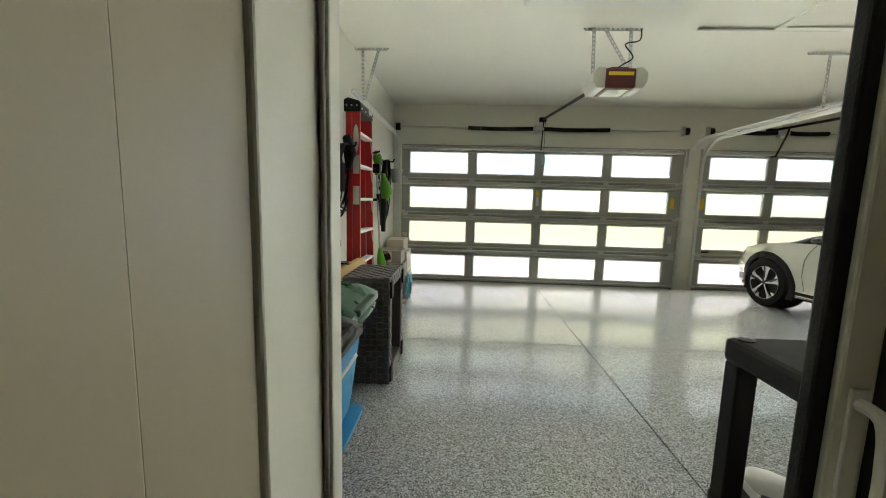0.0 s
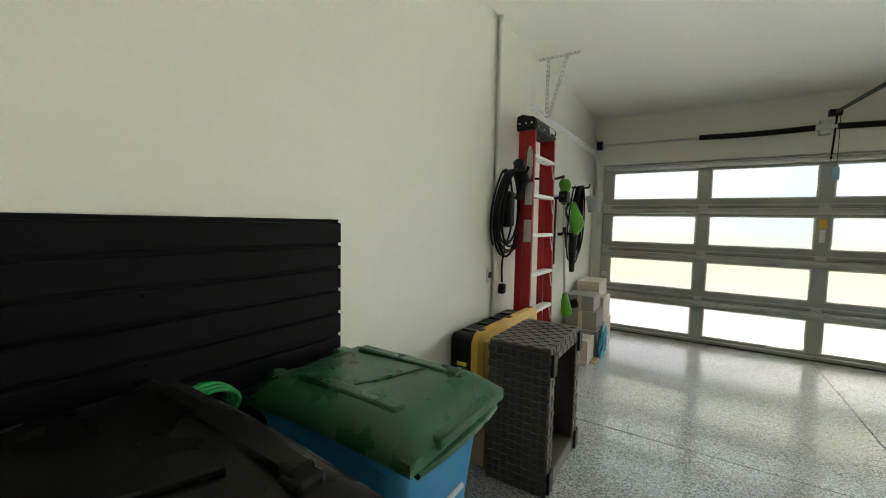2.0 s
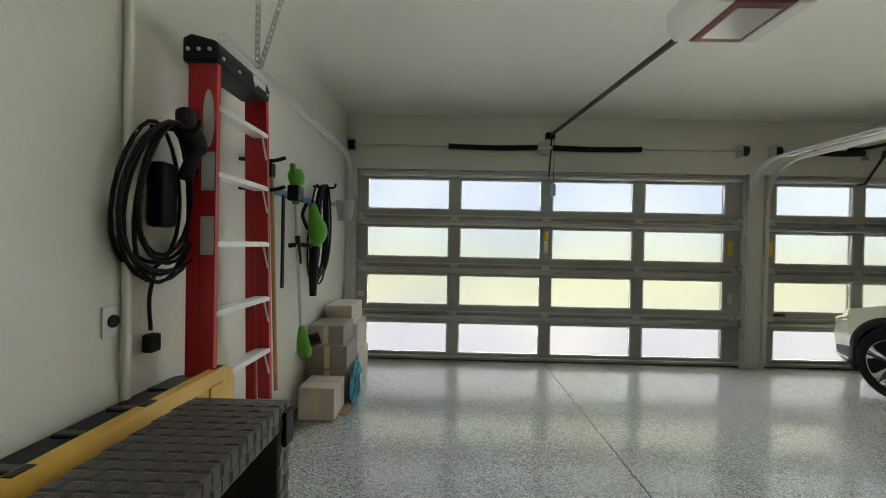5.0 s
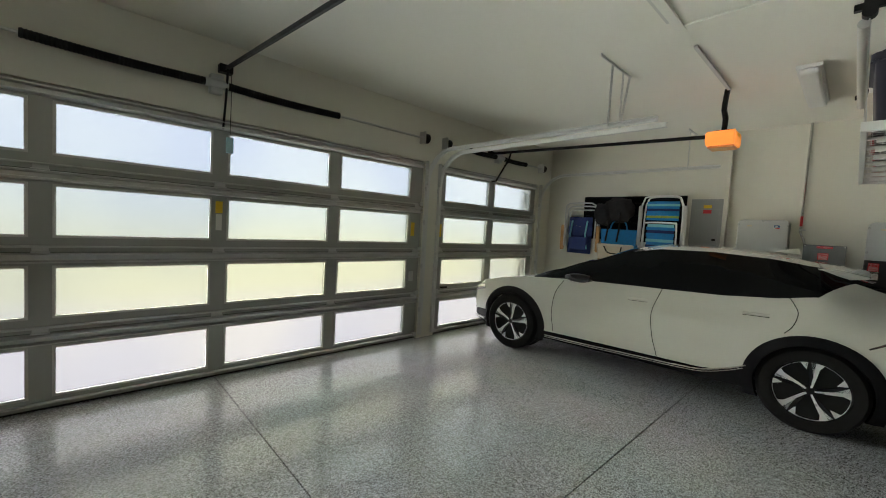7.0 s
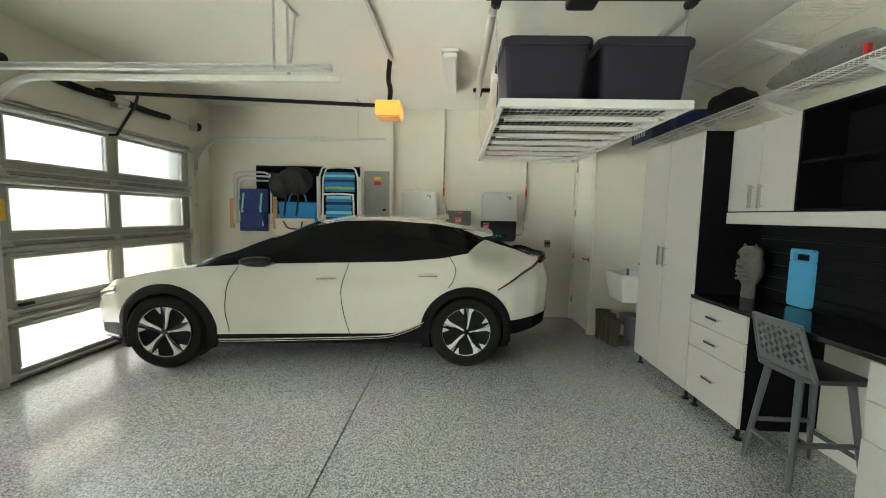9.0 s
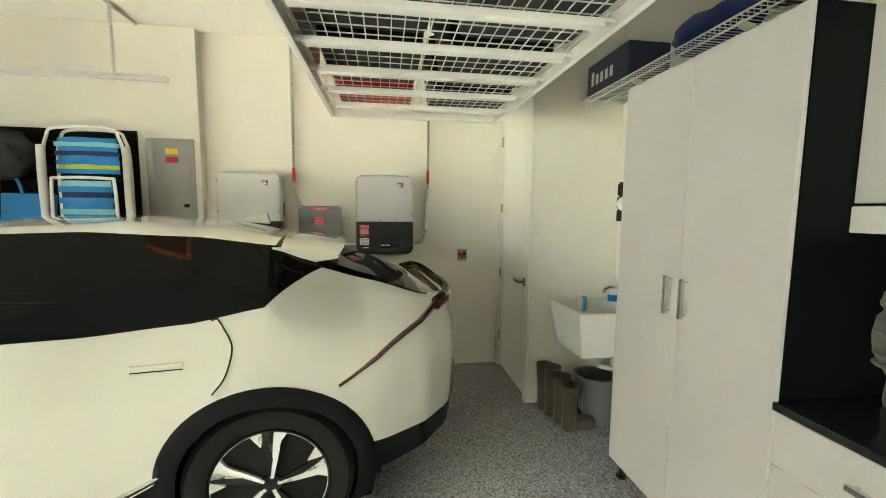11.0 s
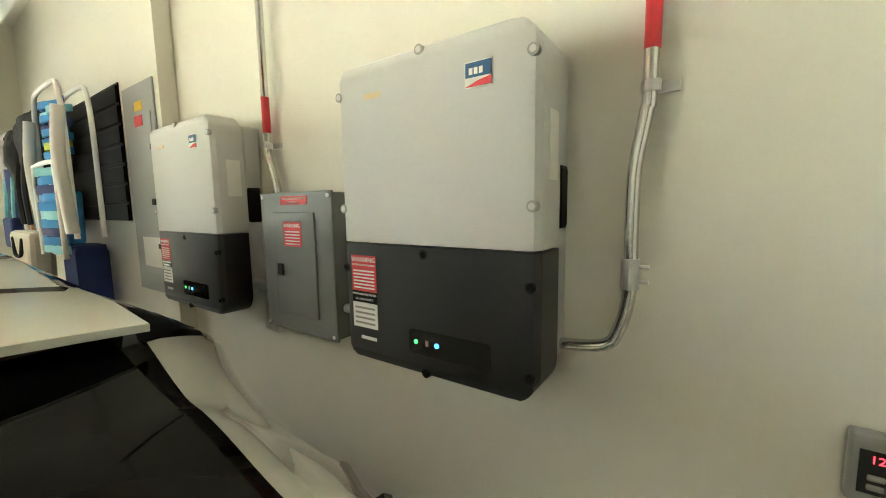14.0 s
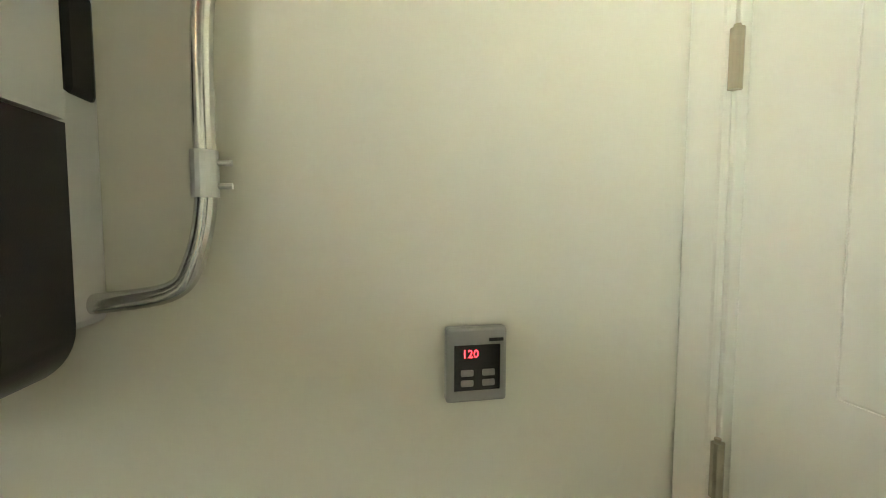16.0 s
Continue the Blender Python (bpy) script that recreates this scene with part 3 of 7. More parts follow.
def track(x, ytop, label, inward, z=2.545):
    """A vertical and curved horizontal door track of folded steel."""
    t = thing("door_track", label, "door track", (x, -0.08, 0))
    pts = [(0.03, 0.05)] + [(0.03, 2.05)]
    R = z - 2.1
    for k in range(9):
        a = math.pi / 2 * k / 8
        pts.append((0.03 + R * (1 - math.cos(a)), 2.1 + R * math.sin(a)))
    pts.append((-ytop, z))
    bm = bmesh.new()
    sec = [(-0.022, -0.021), (0.022, -0.021), (0.022, -0.016), (-0.017, -0.016), (-0.017, 0.016), (0.022, 0.016), (0.022, 0.021), (-0.022, 0.021)]
    rings = []
    for i, (d, zz) in enumerate(pts):
        a, b = pts[max(0, i - 1)], pts[min(len(pts) - 1, i + 1)]
        tx, tz = b[0] - a[0], b[1] - a[1]
        ln = math.hypot(tx, tz)
        nx, nz = -tz / ln, tx / ln
        rings.append([bm.verts.new((x + u * inward, -(d + 0.03 + v * nx), zz + v * nz)) for u, v in sec])
    for A, B in zip(rings, rings[1:]):
        for k in range(8):
            bm.faces.new((A[k], A[(k + 1) % 8], B[(k + 1) % 8], B[k]))
    bm.faces.new(rings[0])
    bm.faces.new(rings[-1][::-1])
    part("rail", bm, TRACKM, t)
    for zz in (0.4, 1.0, 1.6, 2.05):
        part("wall_clip", box(x - 0.03, -0.055, zz - 0.03, x + 0.03, -0.0405, zz + 0.03, 0.003, 1), STEEL, t)
    part("flag_bracket", box(x - 0.028, -0.10, 2.1, x - 0.022, -0.0405, 2.42), STEEL, t)
    return t


track(0.09, -2.87, "galvanised steel door track beside the cream wall", 1)
track(5.04, -2.87, "galvanised steel door track on the middle post", -1)
track(5.27, -2.87, "galvanised steel door track on the middle post", 1)
track(7.78, -2.75, "galvanised steel door track beside the cream wall", -1, 2.57)


def strap(a, b, w=0.032, t=0.006, bm=None):
    """A flat perforated steel strap from a to b, as slats with round-hole gaps."""
    a, b = Vector(a), Vector(b)
    d = (b - a).normalized()
    out = bm or bmesh.new()
    side = d.cross(Vector((0, 1, 0)))
    side = side.normalized() if side.length > 0.2 else Vector((0, 1, 0))
    nrm = d.cross(side)

    def slat(p, q, o, ww):
        vs = []
        for e in (p, q):
            for u in (-1, 1):
                for v in (-1, 1):
                    vs.append(out.verts.new(e + side * (o + u * ww / 2) + nrm * v * t / 2))
        for f in ((0, 1, 3, 2), (4, 6, 7, 5), (0, 4, 5, 1), (2, 3, 7, 6), (0, 2, 6, 4), (1, 5, 7, 3)):
            out.faces.new([vs[i] for i in f])
    slat(a, b, -w * 0.36, w * 0.28)
    slat(a, b, w * 0.36, w * 0.28)
    n = max(2, int((b - a).length / 0.04))
    for i in range(n + 1):
        p = a + (b - a) * (i / n)
        slat(p - d * 0.011, p + d * 0.011, 0, w * 0.44)
    return out


def hanger(x0, x1, y, legs, label):
    h = thing("track_hanger", label, "track hanger", ((x0 + x1) / 2, y, ZC))
    part("ceiling_angle", strap((x0, y, ZC - 0.006), (x1, y, ZC - 0.006), 0.036, 0.01), STEEL, h)
    for a, b in legs:
        part("leg", strap(a, b), STEEL, h)
    return h


hanger(0.0, 0.37, -2.52, (((0.09, -2.52, ZC), (0.09, -2.52, 2.55)), ((0.27, -2.52, ZC), (0.11, -2.52, 2.56))), "perforated steel hanger between ceiling and door track")
hanger(4.82, 5.44, -2.49, (((5.04, -2.49, ZC), (5.04, -2.49, 2.55)), ((5.27, -2.49, ZC), (5.27, -2.49, 2.55)), ((5.42, -2.49, ZC), (5.28, -2.49, 2.56))), "perforated steel hanger with three legs from the ceiling")
hanger(7.70, 8.10, -2.40, (((7.78, -2.40, ZC), (7.78, -2.40, 2.58)),), "perforated steel hanger between ceiling and door track")


def opener(x, y, z, w, lit_sides, label, band, d=0.17, h=0.085):
    """A ceiling garage-door opener: housing, lamps' lenses, rail, chain arm and straps."""
    o = thing("garage_door_opener", label, "door opener", (x, y, ZC))
    part("housing", box(x - w * 0.28, y - d, z - h, x + w * 0.28, y + d, z + h, 0.018), band, o)
    for s, m in zip((-1, 1), lit_sides):
        poly = [(x + s * w * 0.27, z - h), (x + s * w * 0.42, z - h), (x + s * w * 0.5, z - h * 0.3), (x + s * w * 0.5, z + h * 0.6), (x + s * w * 0.40, z + h * 1.08), (x + s * w * 0.27, z + h * 1.08)]
        part("lamp_lens", prism(poly, "y", y - d * 0.97, y + d * 0.97, 0.012), m, o, "translucent lamp lens")
    part("top_cap", box(x - 0.08, y - d * 0.7, z + h, x + 0.08, y + d * 0.6, z + h + 0.02, 0.006), BLACK, o)
    part("vent", box(x - w * 0.2, y - d * 0.7, z - h - 0.003, x + w * 0.2, y + d * 0.7, z - h + 0.001), CHROME, o)
    part("label", box(x - w * 0.23, y - d - 0.0025, z + 0.02, x + w * 0.23, y - d - 0.0005, z + 0.05), YELL, o, "yellow warning label")
    return o


WHLENS = mat("milky_lamp_lens", (0.62, 0.61, 0.56), 0.3, vary=0.04, scale=9)
MAROON = mat("maroon_housing", (0.10, 0.012, 0.014), 0.35, vary=0.1, scale=9)
op1 = opener(2.585, -3.2, 2.565, 0.47, (WHLENS, WHLENS), "maroon and milky white garage door opener, unlit", MAROON)
rail1 = part("rail", prism([(2.545, 0), (2.565, 0), (2.565, 0.032), (2.545, 0.032)], "y", -3.05, -0.10), BLACK, op1, "dark steel rail")
for v in rail1.data.vertices:
    f = (v.co.y + op1.location.y + 3.05) / 2.95
    v.co.z += 2.60 + 0.24 * f
part("header_bracket", box(2.50, -0.12, 2.82, 2.61, -0.0405, 2.89, 0.005), BLACK, op1)
part("door_arm", tube([(2.555, -0.16, 2.84), (2.555, -0.12, 2.60), (2.555, -0.05, 2.33)], 0.010, 8), BLACK, op1)
part("release_cord", tube([(2.575, -0.2, 2.83), (2.58, -0.19, 2.5), (2.58, -0.18, 2.26)], 0.003, 6), BLACK, op1)
part("release_handle", box(2.55, -0.195, 2.10, 2.61, -0.165, 2.24, 0.008), mat("pale_blue_tag", (0.35, 0.55, 0.62), 0.5), op1, "pale blue hanging tag")
part("ceiling_angle", strap((2.335, -3.05, ZC - 0.006), (2.85, -3.05, ZC - 0.006), 0.036, 0.01), STEEL, op1)
for a, b in (((2.42, -3.05, ZC), (2.42, -3.1, 2.66)), ((2.76, -3.05, ZC), (2.76, -3.1, 2.66)), ((2.52, -3.05, ZC), (2.75, -3.1, 2.70))):
    part("strap", strap(a, b), STEEL, op1)
part("power_cord", tube(curve_pts([(2.85, -3.07, ZC - 0.01), (2.83, -3.09, 2.98), (2.70, -3.1, 2.94), (2.77, -3.12, 2.82), (2.66, -3.14, 2.74), (2.56, -3.15, 2.66)], 6), 0.006, 6), BLACK, op1, "", True)
# base plate tone with the amber lamplight put into its colour
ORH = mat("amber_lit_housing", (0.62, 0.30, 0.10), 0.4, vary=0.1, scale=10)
# housing emits too, standing in for lamplight shining through and over it
op2 = opener(6.33, -3.09, 2.595, 0.32, (AMBER, AMBER), "garage door opener with amber lit lenses and housing made to glow with them", AMBER, 0.125, 0.068)
part("base", box(6.235, -3.20, 2.505, 6.425, -2.98, 2.53, 0.008), ORH, op2, "base plate coloured as lit by the amber lamps")
rail2 = part("rail", prism([(6.29, 0), (6.315, 0), (6.315, 0.035), (6.29, 0.035)], "y", -2.95, -0.10), BLACK, op2, "black steel rail")
for v in rail2.data.vertices:
    f = (v.co.y + op2.location.y + 2.95) / 2.85
    v.co.z += 2.62 + 0.10 * f
part("header_bracket", box(6.25, -0.12, 2.70, 6.36, -0.0405, 2.77, 0.005), BLACK, op2)
part("door_arm", tube([(6.31, -0.45, 2.72), (6.31, -0.42, 2.62), (6.40, -0.12, 2.32), (6.40, -0.04, 2.32)], 0.014, 8), BLACK, op2)
part("hanger", tube(curve_pts([(6.33, -3.09, 2.70), (6.30, -3.10, 2.80), (6.35, -3.07, 2.92), (6.32, -3.09, ZC)], 4), 0.025, 8), BLACK, op2, "wrapped hanger strap")


# ---- left wall: slatwall, bins, tote, ladder, tools ----
def slatwall(name, label, face, a0, a1, z0, z1, pitch, depth, axis):
    """Grooved slat boards on a wall; each board is a piece."""
    s = thing(name, label, "slatwall", (face if axis == "x" else (a0 + a1) / 2, (a0 + a1) / 2 if axis == "x" else face, z0), "structure")
    n = max(1, round((z1 - z0) / pitch))
    sgn = 1 if depth > 0 else -1
    for i in range(n):
        za, zb = z0 + (z1 - z0) * i / n, z0 + (z1 - z0) * (i + 1) / n
        d1, d2 = face + depth, face + depth * 0.4
        prof = [(face + 0.001 * sgn, za), (d1 - 0.003 * sgn, za), (d1, za + 0.003), (d1, zb - 0.020), (d1 - 0.003 * sgn, zb - 0.016), (d2, zb - 0.014), (d2, zb), (face + 0.001 * sgn, zb)]
        if axis == "x":
            bm = bmesh.new()
            A = [bm.verts.new((u, a0, v)) for u, v in prof]
            B = [bm.verts.new((u, a1, v)) for u, v in prof]
        else:
            bm = bmesh.new()
            A = [bm.verts.new((a0, u, v)) for u, v in prof]
            B = [bm.verts.new((a1, u, v)) for u, v in prof]
        bm.faces.new(A)
        bm.faces.new(B[::-1])
        for k in range(8):
            bm.faces.new((A[k], A[(k + 1) % 8], B[(k + 1) % 8], B[k]))
        part("board", bm, SLATB, s)
    return s


sw = slatwall("slatwall", "black grooved slatwall panel on the cream wall", 0.0, -6.29, -4.985, 0.345, 1.55, 0.1005, 0.028, "x")
for y in (-5.15, -5.72):
    for k in range(12):
        z = 0.345 + 0.1005 * k + 0.07
        part("screw", cyl((0.0283, y, z), (0.0292, y, z), 0.0035, 8), BLACKG, sw)


def trash_bin(y0, y1, X1, body, lid, label, hz, clasp, tilt=-0.025):
    """A wheeled refuse cart: tapered body, rim, wheels, bar and a domed ribbed lid."""
    yc = (y0 + y1) / 2
    b = thing("trash_bin", label, "trash bin", (0.5, yc, 0), group="wheeled bins by the slatwall")
    X0 = 0.10
    bm = bmesh.new()
    secs = []
    for z, k in ((0.05, 0.80), (0.5, 0.90), (0.86, 0.97), (hz - 0.11, 1.0), (hz - 0.06, 1.0)):
        hw = (y1 - y0) / 2 * k
        xf = X1 - (1 - k) * 0.62
        xb = X0 + (1 - k) * 0.25
        secs.append([bm.verts.new((u, v, z)) for u, v in rounded(xb, yc - hw, xf, yc + hw, 0.06)])
    for A, B in zip(secs, secs[1:]):
        n = len(A)
        for k in range(n):
            bm.faces.new((A[k], A[(k + 1) % n], B[(k + 1) % n], B[k]))
    bm.faces.new(secs[0][::-1])
    bm.faces.new(secs[-1])
    bd = part("body", bm, body, b, "", 35)
    part("rim", prism(rounded(X0 - 0.02, y0 - 0.01, X1 + 0.025, y1 + 0.01, 0.07), "z", hz - 0.10, hz - 0.055, 0.008), body, b, "", 35)
    part("front_recess", box(X1 - 0.13, yc - 0.13, 0.42, X1 - 0.055, yc + 0.13, 0.78, 0.02), body, bd)
    part("lift_bar", cyl((X1 - 0.045, yc - 0.14, 0.64), (X1 - 0.045, yc + 0.14, 0.64), 0.012, 12), STEEL, b, "steel lift bar")
    for z in (0.30, 0.86):
        part("band", prism(rounded(X0 + 0.02, y0 + 0.025, X1 - 0.015, y1 - 0.025, 0.06), "z", z, z + 0.025, 0.005), body, b)
    for yy in (y0 + 0.02, y1 - 0.05):
        w = part("wheel", cyl((0.18, yy, 0.13), (0.18, yy + 0.05, 0.13), 0.13, 24), RUBBER, b)
    # domed lid: a grid with a raised middle, overhanging lip and ribs
    bm = bmesh.new()
    nx, ny = 16, 12
    g = []
    for i in range(nx + 1):
        row = []
        for j in range(ny + 1):
            u, v = i / nx, j / ny
            x = X0 - 0.03 + (X1 + 0.075 - X0) * u
            y = y0 - 0.025 + (y1 - y0 + 0.05) * v
            e = min(1, min(u / 0.10, (1 - u) / 0.16, v / 0.14, (1 - v) / 0.14))
            z = hz - 0.05 + 0.055 * (1 - (1 - e) ** 2) + 0.015 * math.sin(math.pi * u) + tilt * u
            row.append(bm.verts.new((x, y, z)))
        g.append(row)
    for i in range(nx):
        for j in range(ny):
            bm.faces.new((g[i][j], g[i + 1][j], g[i + 1][j + 1], g[i][j + 1]))
    edge = [g[i][0] for i in range(nx)] + [g[nx][j] for j in range(ny)] + [g[i][ny] for i in range(nx, 0, -1)] + [g[0][j] for j in range(ny, 0, -1)]
    low = [bm.verts.new((v.co.x, v.co.y, v.co.z - 0.035)) for v in edge]
    n = len(edge)
    for k in range(n):
        bm.faces.new((edge[k], edge[(k + 1) % n], low[(k + 1) % n], low[k]))
    bm.faces.new(low)
    ld = part("lid", bm, lid, b, "", 50)
    rise = 0.5 * (tilt + 0.025)
    for yy in (y0 + 0.085, y1 - 0.085):
        part("rib", box(X0 + 0.10, yy - 0.026, hz - 0.02, X1 - 0.075, yy + 0.026, hz + 0.016 + rise, 0.010), lid, ld)
        part("rib_end", box(X1 - 0.11, yy - 0.034, hz - 0.04, X1 - 0.05, yy + 0.030, hz + 0.004 + rise, 0.010), lid, ld)
    part("crease", tube([(X1 - 0.30, yc - 0.12, hz + 0.006 + rise), (X1 - 0.24, yc, hz + 0.009 + rise), (X1 - 0.20, yc + 0.13, hz + 0.004 + rise)], 0.008, 6), lid, ld)
    part("lip", tube([(X1 + 0.03, y0 + 0.02, hz - 0.088), (X1 + 0.045, y0 + 0.12, hz - 0.085), (X1 + 0.048, yc, hz - 0.084), (X1 + 0.045, y1 - 0.12, hz - 0.085), (X1 + 0.03, y1 - 0.02, hz - 0.088)], 0.014, 8), lid, ld, "", True)
    part("handle", box(X1 + 0.0, yc - 0.16, hz - 0.055, X1 + 0.062, yc + 0.16, hz - 0.02, 0.012), lid, ld)
    for yy in (y0 + 0.06, y1 - 0.12):
        part("hinge", box(X0 - 0.04, yy, hz - 0.07, X0 + 0.02, yy + 0.06, hz + 0.004, 0.012), lid, ld)
    # moulded lettering too worn to read
    for k in range(6):
        part("stamped_mark", box(X1 - 0.012, yc + 0.05 + k * 0.024, 0.905, X1 - 0.002, yc + 0.066 + k * 0.024, 0.938), clasp, bd)
    return b


trash_bin(-5.43, -4.94, 0.745, BLUEB, GREENL, "blue wheeled bin with a dark green lid", 0.995, LBLW, 0.015)
trash_bin(-6.24, -5.655, 0.845, BROWNB, LIDK, "brown wheeled bin with a black lid", 1.09, BROWNB)
hosec = thing("hose_coil", "small coil of bright green hose behind the bins", "garden hose", (0.09, -5.59, 0.93))
HOSEG = mat("green_hose", (0.02, 0.32, 0.08), 0.35)
for k in range(5):
    part("loop", tube([(0.085 + 0.018 * k + 0.012 * math.cos(a), -5.59 + (0.06 + 0.006 * (k % 3)) * math.cos(a), 0.985 + (0.047 + 0.004 * (k % 2)) * math.sin(a)) for a in [q * math.pi / 9 for q in range(18)]], 0.007, 8, closed=True), HOSEG, hosec, "", True)

# wicker frame standing on its side, open towards the room
wk = thing("wicker_table", "grey-brown woven wicker table standing on its side", "wicker table", (0.52, -3.77, 0))
WX0, WX1, WY0, WY1, WZ = 0.33, 0.70, -4.09, -3.45, 0.86
part("top_panel", box(WX0, WY0, WZ - 0.10, WX1, WY1, WZ - 0.006, 0.01), WICK, wk)
part("bottom_panel", box(WX0, WY0, 0, WX1, WY1, 0.10, 0.01), WICK, wk)
part("side_panel", box(WX0, WY0, 0.10, WX1, WY0 + 0.09, WZ - 0.10, 0.008), WICK, wk)
part("side_panel", box(WX0, WY1 - 0.09, 0.10, WX1, WY1, WZ - 0.10, 0.008), WICK, wk)
part("back_panel", box(WX0, WY0 + 0.09, 0.10, WX0 + 0.03, WY1 - 0.09, WZ - 0.10, 0.004), WICK, wk)
for z in (0.02, WZ - 0.16):
    for y in (WY0 + 0.005, WY1 - 0.075):
        part("corner_foot", box(WX1, y, z, WX1 + 0.022, y + 0.07, z + 0.13, 0.006), BLACK, wk)


def pillow(bm, c, u, v, n, hu, hv, h):
    """One over-strand of a weave: a low cushion."""
    c, u, v, n = Vector(c), Vector(u), Vector(v), Vector(n)
    A = [bm.verts.new(c + u * a * hu + v * b * hv) for a, b in ((-1, -1), (1, -1), (1, 1), (-1, 1))]
    B = [bm.verts.new(c + n * h + u * a * hu * 0.55 + v * b * hv * 0.75) for a, b in ((-1, -1), (1, -1), (1, 1), (-1, 1))]
    for k in range(4):
        bm.faces.new((A[k], A[(k + 1) % 4], B[(k + 1) % 4], B[k]))
    bm.faces.new(B)


def weave(origin, u, v, n, lu, lv, step=0.042):
    bm = bmesh.new()
    o, u, v, n = Vector(origin), Vector(u), Vector(v), Vector(n)
    for i in range(int(lu / step)):
        for j in range(int(lv / step)):
            c = o + u * (i + 0.5) * step + v * (j + 0.5) * step
            if (i + j) % 2:
                pillow(bm, c, u, v, n, step * 0.62, step * 0.46, 0.007)
            else:
                pillow(bm, c, v, u, n, step * 0.62, step * 0.46, 0.004)
    return bm


part("weave", weave((WX0, WY0, WZ - 0.006), (1, 0, 0), (0, 1, 0), (0, 0, 1), WX1 - WX0, WY1 - WY0, 0.046), WICK, wk)
part("weave", weave((WX0, WY0, 0), (1, 0, 0), (0, 0, 1), (0, -1, 0), WX1 - WX0, WZ, 0.046), WICK, wk)
part("weave", weave((WX1, WY0, 0), (0, 1, 0), (0, 0, 1), (1, 0, 0), 0.09, WZ, 0.045), WICK, wk)
part("weave", weave((WX1, WY1 - 0.09, 0), (0, 1, 0), (0, 0, 1), (1, 0, 0), 0.09, WZ, 0.045), WICK, wk)
part("weave", weave((WX1, WY0 + 0.09, WZ - 0.09), (0, 1, 0), (0, 0, 1), (1, 0, 0), 0.46, 0.09, 0.045), WICK, wk)

# tote on its side on a carton, yellow lid outwards
cb = thing("cardboard_box", "brown cardboard box under the black tote", "cardboard box", (0.16, -3.6, 0))
part("carton", box(0.03, -4.04, 0, 0.29, -3.10, 0.36, 0.006), CARD, cb)
part("tape", box(0.12, -4.0405, 0.08, 0.18, -4.0395, 0.36), TAPE, cb)
tt = thing("storage_tote", "black storage tote on its side with a yellow lid", "storage tote", (0.14, -3.55, 0.36))
bm = bmesh.new()
secs = []
for x, k in ((0.02, 0.93), (0.20, 1.0)):
    secs.append([bm.verts.new((x, u, v)) for u, v in rounded(-3.56 - 0.50 * k, 0.60 - 0.235 * k, -3.56 + 0.50 * k, 0.60 + 0.235 * k, 0.04)])
n = len(secs[0])
for k in range(n):
    bm.faces.new((secs[0][k], secs[0][(k + 1) % n], secs[1][(k + 1) % n], secs[1][k]))
bm.faces.new(secs[0][::-1])
bm.faces.new(secs[1])
tb = part("body", bm, BLACK, tt, "", 40)
for y in (-3.92, -3.72, -3.52, -3.32):
    part("groove", box(0.05, y - 0.02, 0.822, 0.17, y + 0.02, 0.838, 0.006), BLACKG, tb)
part("label", box(0.09, -4.063, 0.55, 0.16, -4.058, 0.66), BLACKG, tb)
part("label_band", box(0.09, -4.066, 0.635, 0.16, -4.063, 0.66), YELL, tb, "yellow label strip")
for k in range(3):
    part("label_text", box(0.10, -4.066, 0.565 + 0.022 * k, 0.15 - 0.012 * k, -4.063, 0.575 + 0.022 * k), LBLW, tb)
ld = part("lid", prism(rounded(-4.08, 0.36, -3.02, 0.865, 0.07), "x", 0.20, 0.245, 0.010), YEL, tt, "dull yellow lid", 35)
for i in range(6):
    y = -4.0 + i * 0.155
    part("rib", box(0.243, y, 0.42, 0.257, y + 0.10, 0.80, 0.007), YEL, ld)
for y in (-3.98, -3.55, -3.13):
    part("slot", box(0.205, y - 0.03, 0.862, 0.235, y + 0.03, 0.868, 0.002), BLACK, ld)

# stepladder leaning flat on the wall
lad = thing("stepladder", "red fibreglass stepladder with aluminium steps, folded against the wall", "ladder", (0.16, -2.9, 0))
for y0, y1, lab in ((-3.17, -2.62, "front"),):
    def rail(yb, yt, x, w, d):
        bm = bmesh.new()
        A = [bm.verts.new((x + a, yb + b, 0.0)) for a, b in ((0, 0), (d, 0), (d, w), (0, w))]
        B = [bm.verts.new((x + a, yt + b, 2.33)) for a, b in ((0, 0), (d, 0), (d, w), (0, w))]
        bm.faces.new(A)
        bm.faces.new(B[::-1])
        for k in range(4):
            bm.faces.new((A[k], A[(k + 1) % 4], B[(k + 1) % 4], B[k]))
        return bm
    part("rail", rail(-3.16, -3.16, 0.148, 0.03, 0.076), RED, lad)
    part("rail", rail(-2.54, -2.68, 0.148, 0.03, 0.076), RED, lad)
    part("rear_rail", rail(-3.158, -3.158, 0.088, 0.025, 0.056), RED, lad)
    part("rear_rail", rail(-2.58, -2.66, 0.088, 0.025, 0.056), RED, lad)
for k, z in enumerate((0.48, 0.80, 1.12, 1.45, 1.78, 2.09)):
    f = z / 2.33
    st = part("step", box(0.143, -3.14, z - 0.012, 0.228, -2.53 - 0.14 * f, z + 0.012, 0.003), ALUM, lad, "aluminium step")
    part("tread", box(0.148, -3.13, z + 0.012, 0.223, -2.55 - 0.14 * f, z + 0.016), ALUM, st)
    part("brace", tube([(0.225, -2.60 - 0.14 * f, z - 0.01), (0.225, -2.54 - 0.14 * f, z - 0.14)], 0.006, 6), STEEL, lad)
